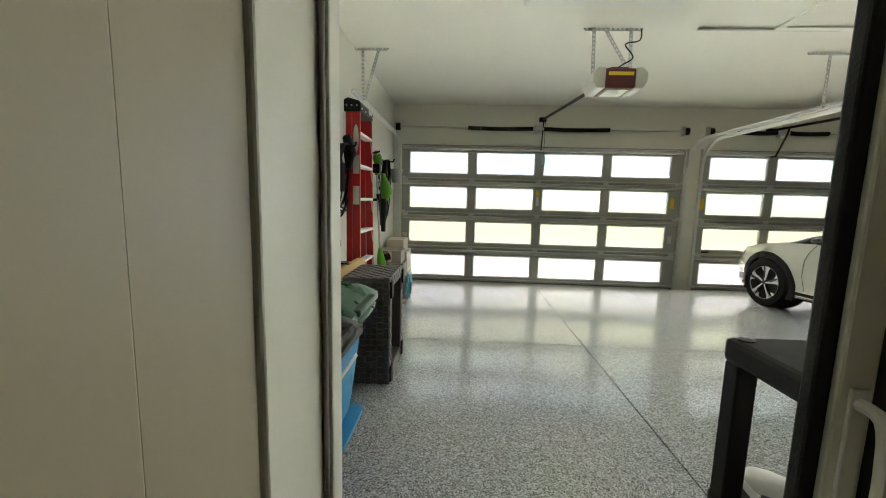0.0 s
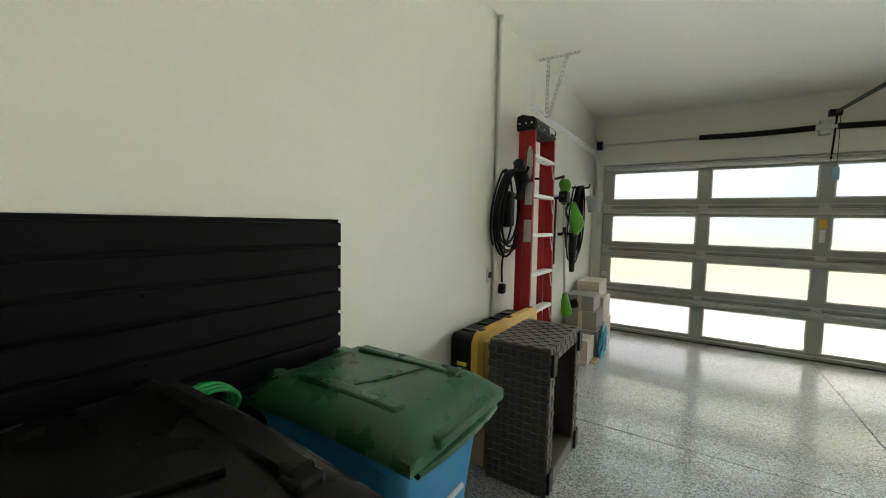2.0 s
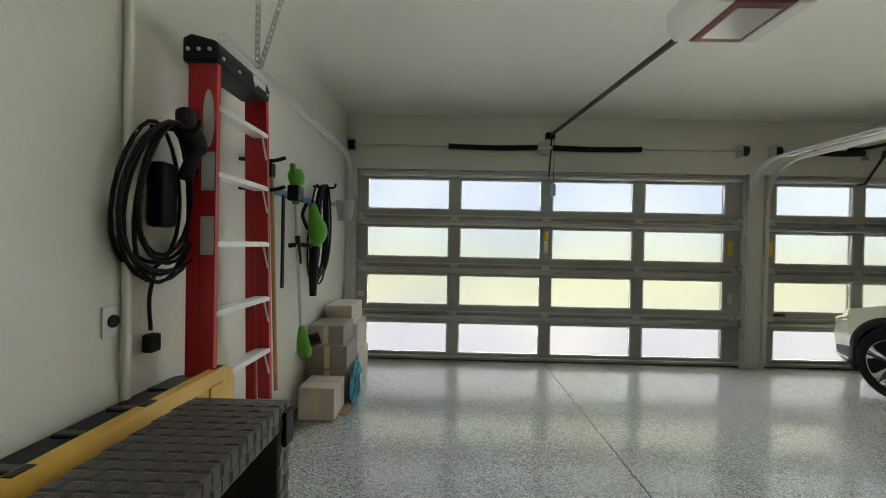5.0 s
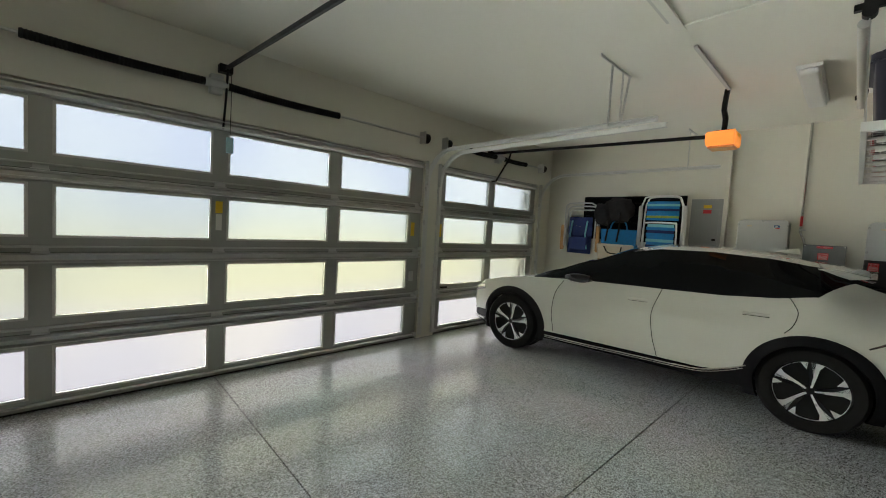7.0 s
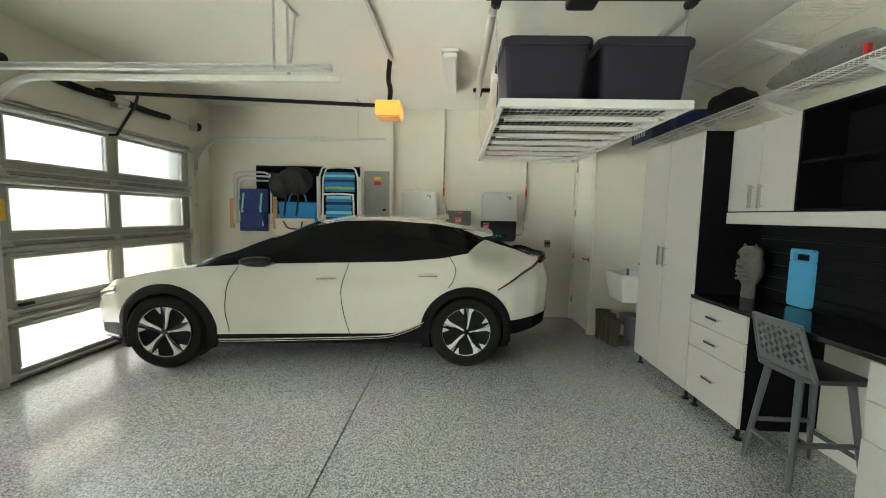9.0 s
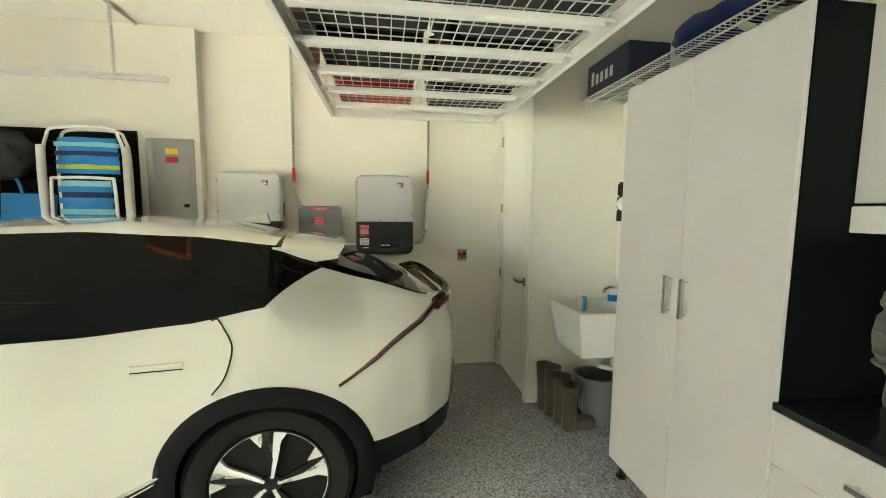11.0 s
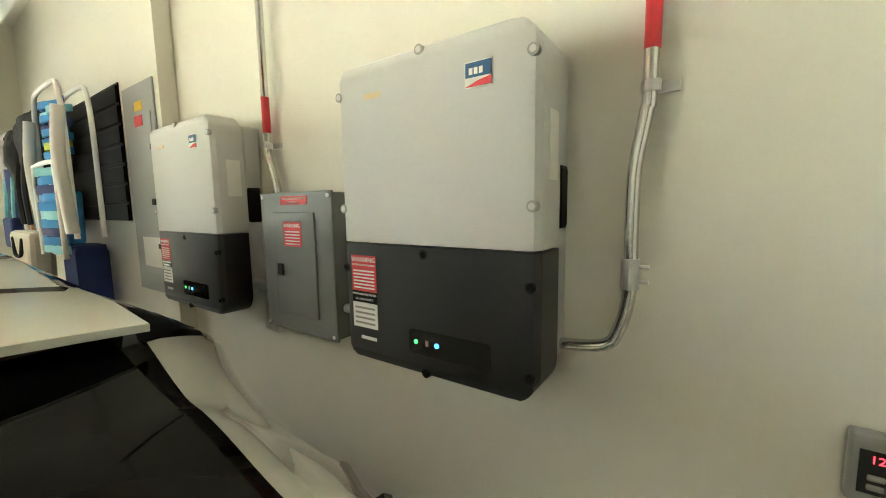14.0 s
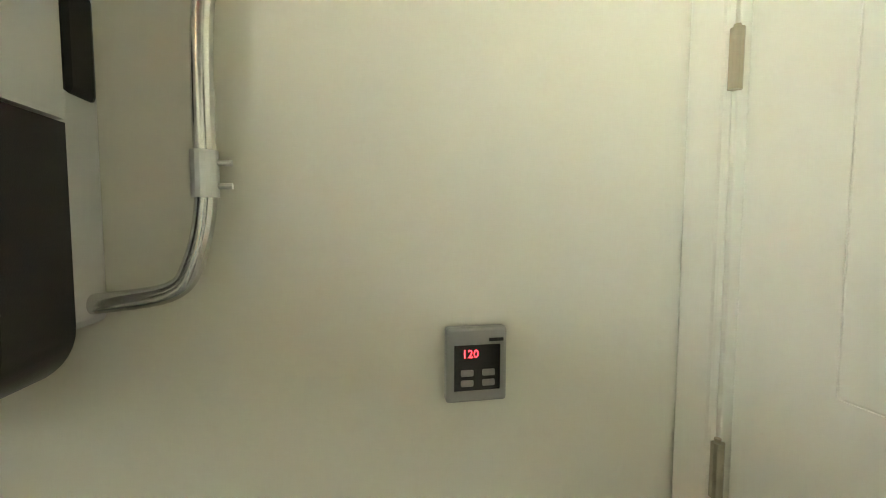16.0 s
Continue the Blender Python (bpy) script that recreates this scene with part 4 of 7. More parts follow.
cap = part("top_cap", prism([(0.07, 2.29), (0.235, 2.29), (0.24, 2.35), (0.225, 2.39), (0.11, 2.42), (0.07, 2.40)], "y", -3.18, -2.66, 0.012), BLACK, lad, "black moulded top cap")
for y in (-3.14, -3.0, -2.84, -2.70):
    part("rivet", cyl((0.238, y, 2.32), (0.244, y, 2.32), 0.009, 10), STEEL, cap)
for x in (0.10, 0.15, 0.20):
    part("rivet", cyl((x, -3.187, 2.345), (x, -3.18, 2.345), 0.008, 10), STEEL, cap)
part("top_logo_plate", box(0.234, -2.86, 2.33, 0.241, -2.72, 2.37, 0.003), CABS, lad)
part("sticker", prism([(0.186 + 0.026 * math.cos(radians(a)), 2.035 + 0.135 * math.sin(radians(a))) for a in range(0, 360, 15)], "y", -3.1625, -3.1602), CABS, lad, "worn grey oval sticker")
for za, zb in ((1.70, 1.88), (1.40, 1.58)):
    part("sticker", box(0.156, -3.1625, za, 0.218, -3.1602, zb), CABS, lad, "worn grey sticker")

# outlet, conduit and cable loops
ou = thing("wall_outlet", "steel outlet cover on the cream wall", "outlet", (0, -3.46, 1.15), "structure")
part("plate", box(0.001, -3.505, 1.085, 0.008, -3.415, 1.205, 0.003), STEEL, ou)
part("socket", cyl((0.008, -3.46, 1.145), (0.014, -3.46, 1.145), 0.025, 18), BLACK, ou)
pc = thing("wall_conduit", "cream painted conduit running up the wall", "conduit", (0.02, -3.41, 0.3), "structure")
part("pipe", cyl((0.018, -3.41, 0.2), (0.018, -3.41, ZC), 0.018, 14), WALL, pc, "", True)


def cable(name, label, yc, z0, z1, ry, r, loops, hook=True, mat_=BLACK):
    """Loops of cable hanging from a wall hook."""
    c = thing(name, label, "cable coil", (0.06, yc, z1))
    rnd = random.Random(int(yc * 1000))
    for i in range(loops):
        k = rnd.uniform(0.52, 1.05)
        kz = rnd.uniform(0.80, 1.02)
        off = rnd.uniform(-0.05, 0.05)
        x = 0.035 + 0.10 * i / loops
        pts = []
        for a in range(0, 360, 15):
            s, cc = math.sin(radians(a)), math.cos(radians(a))
            w = ry * k * (0.75 + 0.25 * (1 - s) / 2 * 2)
            pts.append((x + 0.012 * cc + 0.02 * s, yc + off + w * cc, z1 - (z1 - z0) * kz * (1 - s) / 2))
        part("loop", tube(pts, r, 7, closed=True), mat_, c, "", True)
    if hook:
        part("hook", tube(curve_pts([(0.002, yc, z1 - 0.01), (0.12, yc, z1 - 0.02), (0.20, yc, z1 - 0.02), (0.22, yc, z1 + 0.02)], 4), 0.011, 8), BLACK, c, "black hook")
    return c


ev = cable("charging_cable", "looped black charging cable on a wall hook", -3.27, 1.28, 1.97, 0.24, 0.0085, 9)
part("connector", tube(curve_pts([(0.11, -3.20, 2.04), (0.13, -3.22, 1.98), (0.15, -3.20, 1.88), (0.13, -3.24, 1.74)], 5), [0.045] * 5 + [0.05] * 6 + [0.03] * 5, 12), BLACK, ev, "chunky black connector", True)
part("control_box", box(0.03, -3.34, 1.52, 0.11, -3.24, 1.80, 0.02), BLACK, ev)
part("lead", tube(curve_pts([(0.06, -3.31, 1.34), (0.05, -3.33, 1.22), (0.05, -3.32, 1.08)], 5), 0.008, 8), BLACK, ev, "", True)
part("plug", box(0.025, -3.345, 0.985, 0.075, -3.285, 1.065, 0.012), BLACK, ev)
cable("hose_loops", "looped black hose on the wall", -1.22, 1.05, 2.02, 0.20, 0.009, 10)
hk = thing("wall_hook", "black double hook on the cream wall", "hook", (0.0, -2.55, 1.95))
for dz in (0.0, -0.18):
    part("prong", tube(curve_pts([(0.002, -2.55, 1.98 + dz), (0.2, -2.55, 1.97 + dz), (0.29, -2.55, 1.99 + dz)], 4), 0.012, 8), BLACK, hk)

# tool rail with trimmer, blower, rake and pail
tr = thing("tool_rail", "slim blue tool rail on the wall", "tool rail", (0.0, -2.1, 1.9))
part("rail", box(0.001, -2.35, 1.82, 0.03, -1.0, 1.87, 0.005), mat("blue_rail", (0.05, 0.16, 0.32), 0.4), tr)
wt = thing("string_trimmer", "lime green and black string trimmer hung upside down", "string trimmer", (0.13, -1.98, 1.9))
part("motor", tube(curve_pts([(0.13, -1.99, 2.02), (0.14, -1.99, 1.95), (0.14, -1.98, 1.86), (0.13, -1.97, 1.76)], 4), [0.045, 0.055, 0.06, 0.062, 0.06, 0.055, 0.045, 0.042, 0.04, 0.036, 0.032, 0.03, 0.028], 14), LIME, wt, "lime green housing", True)
part("battery", box(0.09, -2.05, 1.78, 0.18, -1.93, 1.90, 0.015), BLACK, wt)
part("horn", box(0.11, -2.06, 1.98, 0.15, -2.02, 2.06, 0.012), LIME, wt)
part("shaft", cyl((0.13, -1.97, 1.76), (0.15, -1.86, 0.72), 0.013, 12), STEEL, wt)
part("grip", tube([(0.06, -1.92, 1.44), (0.14, -1.91, 1.45), (0.24, -1.93, 1.44)], 0.018, 10), BLACK, wt)
part("shaft_collar", cyl((0.136, -1.94, 1.52), (0.142, -1.91, 1.30), 0.02, 12), BLACK, wt)
part("head", tube([(0.15, -1.86, 0.80), (0.155, -1.85, 0.70), (0.17, -1.85, 0.60), (0.19, -1.86, 0.54)], [0.022, 0.045, 0.06, 0.04], 14), LIME, wt, "", True)
part("guard", cyl((0.19, -1.80, 0.66), (0.26, -1.76, 0.68), 0.05, 16), BLACK, wt)
lb = thing("leaf_blower", "lime green leaf blower with a black nozzle", "leaf blower", (0.14, -1.6, 1.6))
part("fan_housing", tube(curve_pts([(0.14, -1.64, 1.80), (0.16, -1.60, 1.66), (0.17, -1.57, 1.54), (0.14, -1.56, 1.44)], 4), [0.03, 0.035, 0.04, 0.05, 0.06, 0.072, 0.08, 0.082, 0.08, 0.07, 0.06, 0.05, 0.045], 14), LIME, lb, "", True)
part("nozzle", tube([(0.14, -1.57, 1.44), (0.13, -1.56, 1.2), (0.13, -1.55, 1.0)], [0.045, 0.038, 0.03], 12), BLACK, lb, "", True)
part("handle", tube(curve_pts([(0.10, -1.66, 1.80), (0.06, -1.64, 1.70), (0.09, -1.6, 1.58)], 4), 0.015, 8), BLACK, lb)
rk = thing("garden_rake", "long-handled garden tool with a wooden shaft", "garden tool", (0.06, -2.22, 0.6))
part("shaft", cyl((0.06, -2.24, 1.98), (0.09, -2.18, 0.4), 0.014, 10), WOOD, rk)
part("head", box(0.05, -2.27, 1.92, 0.075, -2.20, 2.02, 0.008), BLACK, rk)
part("blade", box(0.06, -2.07, 1.12, 0.075, -2.03, 1.82, 0.004), BLACK, rk)
pl = thing("small_pail", "grey plastic pail hanging on the wall", "pail", (0.15, -0.62, 1.75))
part("pail", lathe([(0.075, 0), (0.10, 0.20), (0.108, 0.20), (0.108, 0.215), (0.09, 0.215), (0.07, 0.02)], (0.15, -0.62, 1.72)), mat("grey_pail", (0.35, 0.35, 0.34), 0.5), pl, "", 40)
part("bracket", box(0.001, -0.66, 1.88, 0.06, -0.58, 1.92, 0.004), STEEL, pl)

# cartons stacked in the corner
for x0, y0, z0, x1, y1, z1, m, lab in ((0.03, -1.42, 0, 0.42, -0.98, 0.30, CARTONG, "grey-brown carton at the bottom of a stack"), (0.03, -1.40, 0.30, 0.40, -0.98, 0.52, CARTONG, "grey-brown carton on a stack"), (0.03, -1.38, 0.52, 0.36, -1.0, 0.70, CARTONG, "grey-brown carton on top of a stack"), (0.03, -0.92, 0, 0.40, -0.45, 0.32, CARTON, "pale carton at the bottom of a stack"), (0.03, -0.90, 0.32, 0.38, -0.45, 0.62, CARTON, "pale carton on a stack"), (0.05, -0.95, 0.62, 0.33, -0.48, 0.82, CARTON, "pale carton on top of a stack"), (0.10, -1.78, 0, 0.40, -1.47, 0.27, CARTON, "pale carton on the floor")):
    c = thing("carton", lab, "cardboard box", ((x0 + x1) / 2, (y0 + y1) / 2, z0), group="cartons in the corner")
    part("box", box(x0, y0, z0, x1, y1, z1, 0.005), m, c)
    part("tape", box((x0 + x1) / 2 - 0.025, y0 - 0.001, z0 + 0.01, (x0 + x1) / 2 + 0.025, y0 + 0.001, z1 - 0.004), TAPE, c)
    part("flap_seam", box(x0 + 0.004, (y0 + y1) / 2 - 0.002, z1 - 0.002, x1 - 0.004, (y0 + y1) / 2 + 0.002, z1 + 0.001), CARD, c)
fb = thing("flat_cardboard", "flat piece of brown cardboard leaning at the stack", "cardboard", (0.42, -1.0, 0))
part("sheet", box(0.405, -1.64, 0.002, 0.412, -0.5, 0.012), CARD, fb)
part("sheet", box(0.25, -1.66, 0.002, 0.47, -1.46, 0.008), CARD, fb)
bg = thing("plastic_bag", "light blue crumpled bag beside the cartons", "bag", (0.45, -1.33, 0))
bm = bmesh.new()
bmesh.ops.create_icosphere(bm, subdivisions=4, radius=1)
for v in bm.verts:
    k = 1 + 0.35 * noise.noise(v.co * 2.3) + 0.15 * noise.noise(v.co * 6)
    v.co = Vector((0.47 + 0.05 * v.co.x * k, -1.32 + 0.13 * v.co.y * k * (1.1 - 0.35 * v.co.z), max(0.004, 0.17 + 0.18 * v.co.z * k)))
part("bag", bm, BAGB, bg, "", 60)
part("white_patch", box(0.52, -1.39, 0.12, 0.525, -1.33, 0.26, 0.002), LBLW, bg)

# ---- plastic shelving with shoes by the doorway ----
ct = thing("plastic_shelving", "black plastic shelving unit with shoes, beside the doorway", "shelving", (2.2, -6.16, 0))
for z in (1.10, 0.70, 0.30):
    sh = part("shelf", box(1.895, -6.275, z, 2.50, -6.04, z + 0.06, 0.014), BLACK, ct)
    for x in (1.925, 2.47):
        part("socket", cyl((x, -6.075, z + 0.058), (x, -6.075, z + 0.063), 0.017, 18), BLACKG, sh)
for x in (1.925, 2.47):
    for y in (-6.283, -6.07):
        part("leg", box(x - 0.024, y - (0.012 if y < -6.2 else 0.024), 0, x + 0.024, y + (0.01 if y < -6.2 else 0.024), 1.10, 0.004), BLACK, ct)


def sneaker(x, y, z):
    s = thing("sneaker", "pale grey running shoe with a black stripe on the black shelving", "shoe", (x, y, z), group="shoes on the shelving")
    bm = bmesh.new()
    secs = []
    for t, w, h in ((0, 0.030, 0.07), (0.03, 0.038, 0.115), (0.09, 0.038, 0.12), (0.15, 0.042, 0.105), (0.21, 0.048, 0.075), (0.26, 0.042, 0.055), (0.29, 0.022, 0.04)):
        secs.append([bm.verts.new((x + w * math.cos(radians(a)), y - 0.29 + t, z + 0.028 + max(0, math.sin(radians(a))) * (h - 0.028))) for a in range(0, 181, 18)])
    for A, B in zip(secs, secs[1:]):
        for k in range(len(A) - 1):
            bm.faces.new((A[k], A[k + 1], B[k + 1], B[k]))
    bm.faces.new(secs[0])
    bm.faces.new(secs[-1])
    part("upper", bm, SHOE, s, "", 50)
    part("sole", prism([(x + u, y - 0.295 + v) for u, v in ((-0.034, 0.0), (0.034, 0), (0.045, 0.08), (0.05, 0.2), (0.042, 0.27), (0.0, 0.305), (-0.042, 0.27), (-0.05, 0.2), (-0.045, 0.08))], "z", z, z + 0.03, 0.006), WHITEPL, s, "thick white sole")
    part("stripe", tube([(x - 0.043, y - 0.10, z + 0.03), (x - 0.045, y - 0.16, z + 0.06), (x - 0.036, y - 0.22, z + 0.10)], 0.007, 6), BLACK, s)
    part("collar", tube([(x + 0.026 * math.cos(a), y - 0.235 + 0.045 * math.sin(a), z + 0.118) for a in [k * math.pi / 8 for k in range(16)]], 0.008, 6, closed=True), BLACKF, s)


sneaker(2.02, -6.02, 0.762)
sneaker(2.16, -6.01, 0.762)

# ---- cabinets along the back wall ----
FY = -5.77


def pull(parent, a, b, out=(0, 1, 0)):
    """A square bar pull on two posts."""
    a, b, o = Vector(a), Vector(b), Vector(out)
    h = part("handle", tube([a + o * 0.03, b + o * 0.03], 0.012, 4), CHROME, parent, "brushed metal bar handle")
    for p in (a.lerp(b, 0.08), a.lerp(b, 0.92)):
        part("post", cyl(p, p + o * 0.03, 0.005, 8), CHROME, parent)
    return h


def feet(c, x0, x1):
    for x in (x0 + 0.06, x1 - 0.06):
        for y in (FY - 0.05, YB + 0.08):
            part("foot", lathe([(0.028, 0), (0.028, 0.012), (0.014, 0.02), (0.014, 0.09), (0.03, 0.10)], (x, y, 0)), BLACK, c)


tall = thing("tall_cabinet", "tall grey two-door cabinet with black sides", "cabinet", (5.955, -6.03, 0))
part("body", box(5.48, YB + 0.004, 0.10, 6.43, FY - 0.022, 2.25, 0.002), BLACKL, tall)
for x0, x1, hx in ((5.482, 5.953, 5.905), (5.957, 6.428, 6.005)):
    dd = part("door", box(x0, FY - 0.02, 0.105, x1, FY, 2.245, 0.003), CABG, tall)
    pull(dd, (hx, FY, 1.10), (hx, FY, 1.28))
feet(tall, 5.48, 6.43)


def drawer_unit(x0, x1, label):
    c = thing("drawer_cabinet", label, "cabinet", ((x0 + x1) / 2, -6.03, 0), group="drawer units under the worktop")
    part("body", box(x0, YB + 0.004, 0.10, x1, FY - 0.022, 0.896, 0.002), BLACKL, c)
    for z0, z1 in ((0.705, 0.89), (0.512, 0.699), (0.105, 0.506)):
        dd = part("drawer", box(x0 + 0.002, FY - 0.02, z0, x1 - 0.002, FY, z1, 0.003), CABG, c)
        zc = (z0 + z1) / 2 + (0.0 if z1 - z0 < 0.3 else 0.02)
        pull(dd, ((x0 + x1) / 2 - 0.065, FY, zc), ((x0 + x1) / 2 + 0.065, FY, zc))
    feet(c, x0, x1)
    return c


drawer_unit(4.86, 5.476, "grey three-drawer cabinet with black sides")
drawer_unit(3.47, 4.085, "grey three-drawer cabinet with black sides")
wtop = thing("worktop", "glossy black worktop over the drawer units", "worktop", (4.47, -6.03, 0.898))
part("top", box(3.45, YB + 0.004, 0.898, 5.478, FY + 0.012, 0.928, 0.004), BLACKG, wtop)
slatwall("slatwall", "black grooved slatwall backsplash over the worktop", YB, 3.45, 5.478, 0.93, 1.51, 0.0967, 0.02, "y")
up = thing("wall_cabinet", "grey two-door wall cabinet", "cabinet", (5.17, -6.15, 1.6))
part("body", box(4.862, YB + 0.004, 1.604, 5.478, -6.022, 2.25, 0.002), BLACKL, up)
for x0, x1, hx in ((4.864, 5.168, 5.125), (5.172, 5.476, 5.215)):
    dd = part("door", box(x0, -6.02, 1.61, x1, -6.0, 2.245, 0.003), CABG, up)
    pull(dd, (hx, -6.0, 1.63), (hx, -6.0, 1.80))
oh = thing("open_shelf_unit", "open black shelf unit with a middle shelf", "shelf unit", (4.15, -6.15, 1.6))
part("back", box(3.45, YB + 0.004, 1.604, 4.858, YB + 0.02, 2.25), BLACKL, oh)
part("top_board", box(3.45, YB + 0.02, 2.232, 4.858, -6.0, 2.25, 0.002), BLACKL, oh)
part("bottom_board", box(3.45, YB + 0.02, 1.604, 4.858, -6.0, 1.622, 0.002), BLACKL, oh)
part("shelf", box(3.47, YB + 0.02, 1.908, 4.84, -6.01, 1.926, 0.002), BLACKL, oh)
for x in (3.45, 4.84):
    part("side_board", box(x, YB + 0.02, 1.622, x + 0.018, -6.0, 2.232, 0.002), BLACKL, oh)
vl = thing("valance", "pale grey rail beneath the wall cabinets", "rail", (4.46, -6.05, 1.51))
part("rail", box(3.45, -6.02, 1.512, 5.478, -5.995, 1.60, 0.003), CABS, vl)
part("underside", box(3.45, YB + 0.022, 1.585, 5.478, -6.02, 1.60), BLACKL, vl)

# owl decoy: one plain mesh
ow = lathe([(0.045, 0), (0.05, 0.02), (0.045, 0.10), (0.06, 0.13), (0.085, 0.18), (0.092, 0.24), (0.085, 0.30), (0.07, 0.325), (0.078, 0.35), (0.075, 0.385), (0.055, 0.405), (0.02, 0.412)], (5.37, -6.14, 0.928), 28)
for s in (-1, 1):
    tube([(5.37 + s * 0.05, -6.13, 1.32), (5.37 + s * 0.062, -6.125, 1.36)], [0.02, 0.003], 8, ow)
    tube([(5.37 + s * 0.03, -6.075, 1.285), (5.37 + s * 0.03, -6.06, 1.285)], [0.024, 0.012], 10, ow)
for k in range(5):
    tube([(5.37 + 0.07 * math.cos(radians(a)), -6.14 + 0.095 * math.sin(radians(a)), 1.08 + 0.035 * k) for a in range(20, 161, 20)], 0.008, 6, ow)
tagged(link_mesh("owl_figure", ow, OWLG, 50), "grey speckled plastic owl decoy on the worktop", "owl figure")
pd = thing("foam_kneeler", "light blue foam pad with a cut-out grip", "foam pad", (5.05, -6.26, 0.928))
pm = bmesh.new()
outl = rounded(4.957, 0.935, 5.141, 1.345, 0.03)
merge(pm, prism(rounded(4.957, 0.935, 5.141, 1.265, 0.025), "y", YB + 0.022, YB + 0.055))
for a in ((4.957, 1.262, 4.985, 1.318), (5.113, 1.262, 5.141, 1.318)):
    box(a[0], YB + 0.022, a[1], a[2], YB + 0.055, a[3], bm=pm)
merge(pm, prism(rounded(4.957, 1.312, 5.141, 1.345, 0.015), "y", YB + 0.022, YB + 0.055))
part("pad", pm, PADB, pd)
so = thing("power_socket", "white double socket plate on the black slatwall", "outlet", (4.42, YB + 0.02, 1.15), "structure")
part("plate", box(4.38, YB + 0.021, 1.09, 4.46, YB + 0.028, 1.21, 0.003), WHITEPL, so)


# bar stool with perforated shell
def bar_stool():
    s = thing("bar_stool", "anthracite plastic bar stool with a perforated back", "stool", (4.55, -5.92, 0))
    L = ((4.73, -5.72, 4.66, -5.78), (4.39, -5.73, 4.44, -5.78), (4.73, -6.14, 4.66, -6.06), (4.38, -6.14, 4.44, -6.06))
    for xb, yb, xt, yt in L:
        part("leg", tube([(xb, yb, 0), (xt, yt, 0.66)], [0.015, 0.021], 10), STOOLG, s, "", True)
    for i, j, z in ((0, 1, 0.20), (2, 3, 0.20), (0, 2, 0.27), (1, 3, 0.27)):
        f = z / 0.66
        p = [Vector((L[k][0] + (L[k][2] - L[k][0]) * f, L[k][1] + (L[k][3] - L[k][1]) * f, z)) for k in (i, j)]
        part("footrest", box(*[min(p[0][k], p[1][k]) - 0.012 for k in range(3)], *[max(p[0][k], p[1][k]) + 0.012 for k in range(3)], 0.006), STOOLG, s)
    part("seat", prism(rounded(4.36, -6.12, 4.74, -5.74, 0.06), "z", 0.645, 0.672, 0.008), STOOLG, s, "", 40)
    # shell back: a curved grid of bars with oval holes
    bm = bmesh.new()
    nx, nz = 35, 27

    def P(u, v, o=0):
        x = 4.55 + (u - 0.5) * (0.40 - 0.06 * v)
        y = -5.765 + 0.085 * v + 0.05 * (0.25 - (u - 0.5) ** 2) * 1.0 - 0.03
        return Vector((x, y + o, 0.66 + 0.30 * v))
    V = {}
    for o in (0, 0.012):
        for i in range(nx + 1):
            for j in range(nz + 1):
                V[i, j, o] = bm.verts.new(P(i / nx, j / nz, o))
    gone = {(i, j) for i in range(2, nx - 2) for j in range(5, nz - 3) if i % 4 in (1, 2, 3) and (j + 2 * ((i // 4) % 2)) % 4 in (1, 2, 3) and not (i % 4 != 2 and (j + 2 * ((i // 4) % 2)) % 4 != 2)}
    for i in range(nx):
        for j in range(nz):
            if (i, j) in gone:
                for (a, b) in (((i, j), (i + 1, j)), ((i + 1, j), (i + 1, j + 1)), ((i + 1, j + 1), (i, j + 1)), ((i, j + 1), (i, j))):
                    try:
                        bm.faces.new((V[a[0], a[1], 0], V[b[0], b[1], 0], V[b[0], b[1], 0.012], V[a[0], a[1], 0.012]))
                    except ValueError:
                        pass
                continue
            for o in (0, 0.012):
                bm.faces.new((V[i, j, o], V[i + 1, j, o], V[i + 1, j + 1, o], V[i, j + 1, o]))
    part("backrest", bm, STOOLG, s)
    part("rim", tube([P(0, k / 6, 0.006) for k in range(7)] + [P(k / 8, 1, 0.006) for k in range(1, 9)] + [P(1, 1 - k / 6, 0.006) for k in range(1, 7)], 0.012, 8), STOOLG, s, "", True)


bar_stool()


# wire shelves over the cabinets
def wire_shelf(z, y0, y1, x0, x1, label):
    w = thing("wire_shelf", label, "wire shelf", ((x0 + x1) / 2, (y0 + y1) / 2, z))
    for y in (y1, y0 + 0.01, (y0 + y1) / 2):
        part("rod", cyl((x0, y, z), (x1, y, z), 0.005, 6), WHITEP, w)
    part("lip_rod", cyl((x0, y1, z - 0.04), (x1, y1, z - 0.04), 0.005, 6), WHITEP, w)
    bm = bmesh.new()
    n = int((x1 - x0) / 0.028)
    for i in range(n + 1):
        x = x0 + (x1 - x0) * i / n
        tube([(x, y0, z + 0.004), (x, y1, z + 0.004), (x, y1, z - 0.04)], 0.0022, 4, bm)
    tagged(part("wire_deck", bm, WHITEP, w), kind="stuff")
    for x in [x0 + 0.3 + k * 0.75 for k in range(int((x1 - x0 - 0.3) / 0.75) + 1)]:
        part("brace", prism([(y1 - 0.03, z - 0.012), (y0, z - 0.10), (y0, z - 0.15), (y1 - 0.03, z - 0.03)], "x", x - 0.016, x + 0.016), WHITEP, w)
    return w


wire_shelf(2.42, YB + 0.005, -5.94, 3.4, 7.29, "white wire shelf over the cabinets")
wire_shelf(2.85, YB + 0.005, -5.83, 3.4, 6.4, "white wire shelf near the ceiling")
ob_ = thing("appliance_box", "dark blue and white printed appliance box on the wire shelf", "box", (7.0, -6.1, 2.425))
part("box", box(6.75, -6.26, 2.428, 7.26, -5.97, 2.66, 0.004), mat("dark_blue_print", (0.012, 0.02, 0.06), 0.35), ob_)
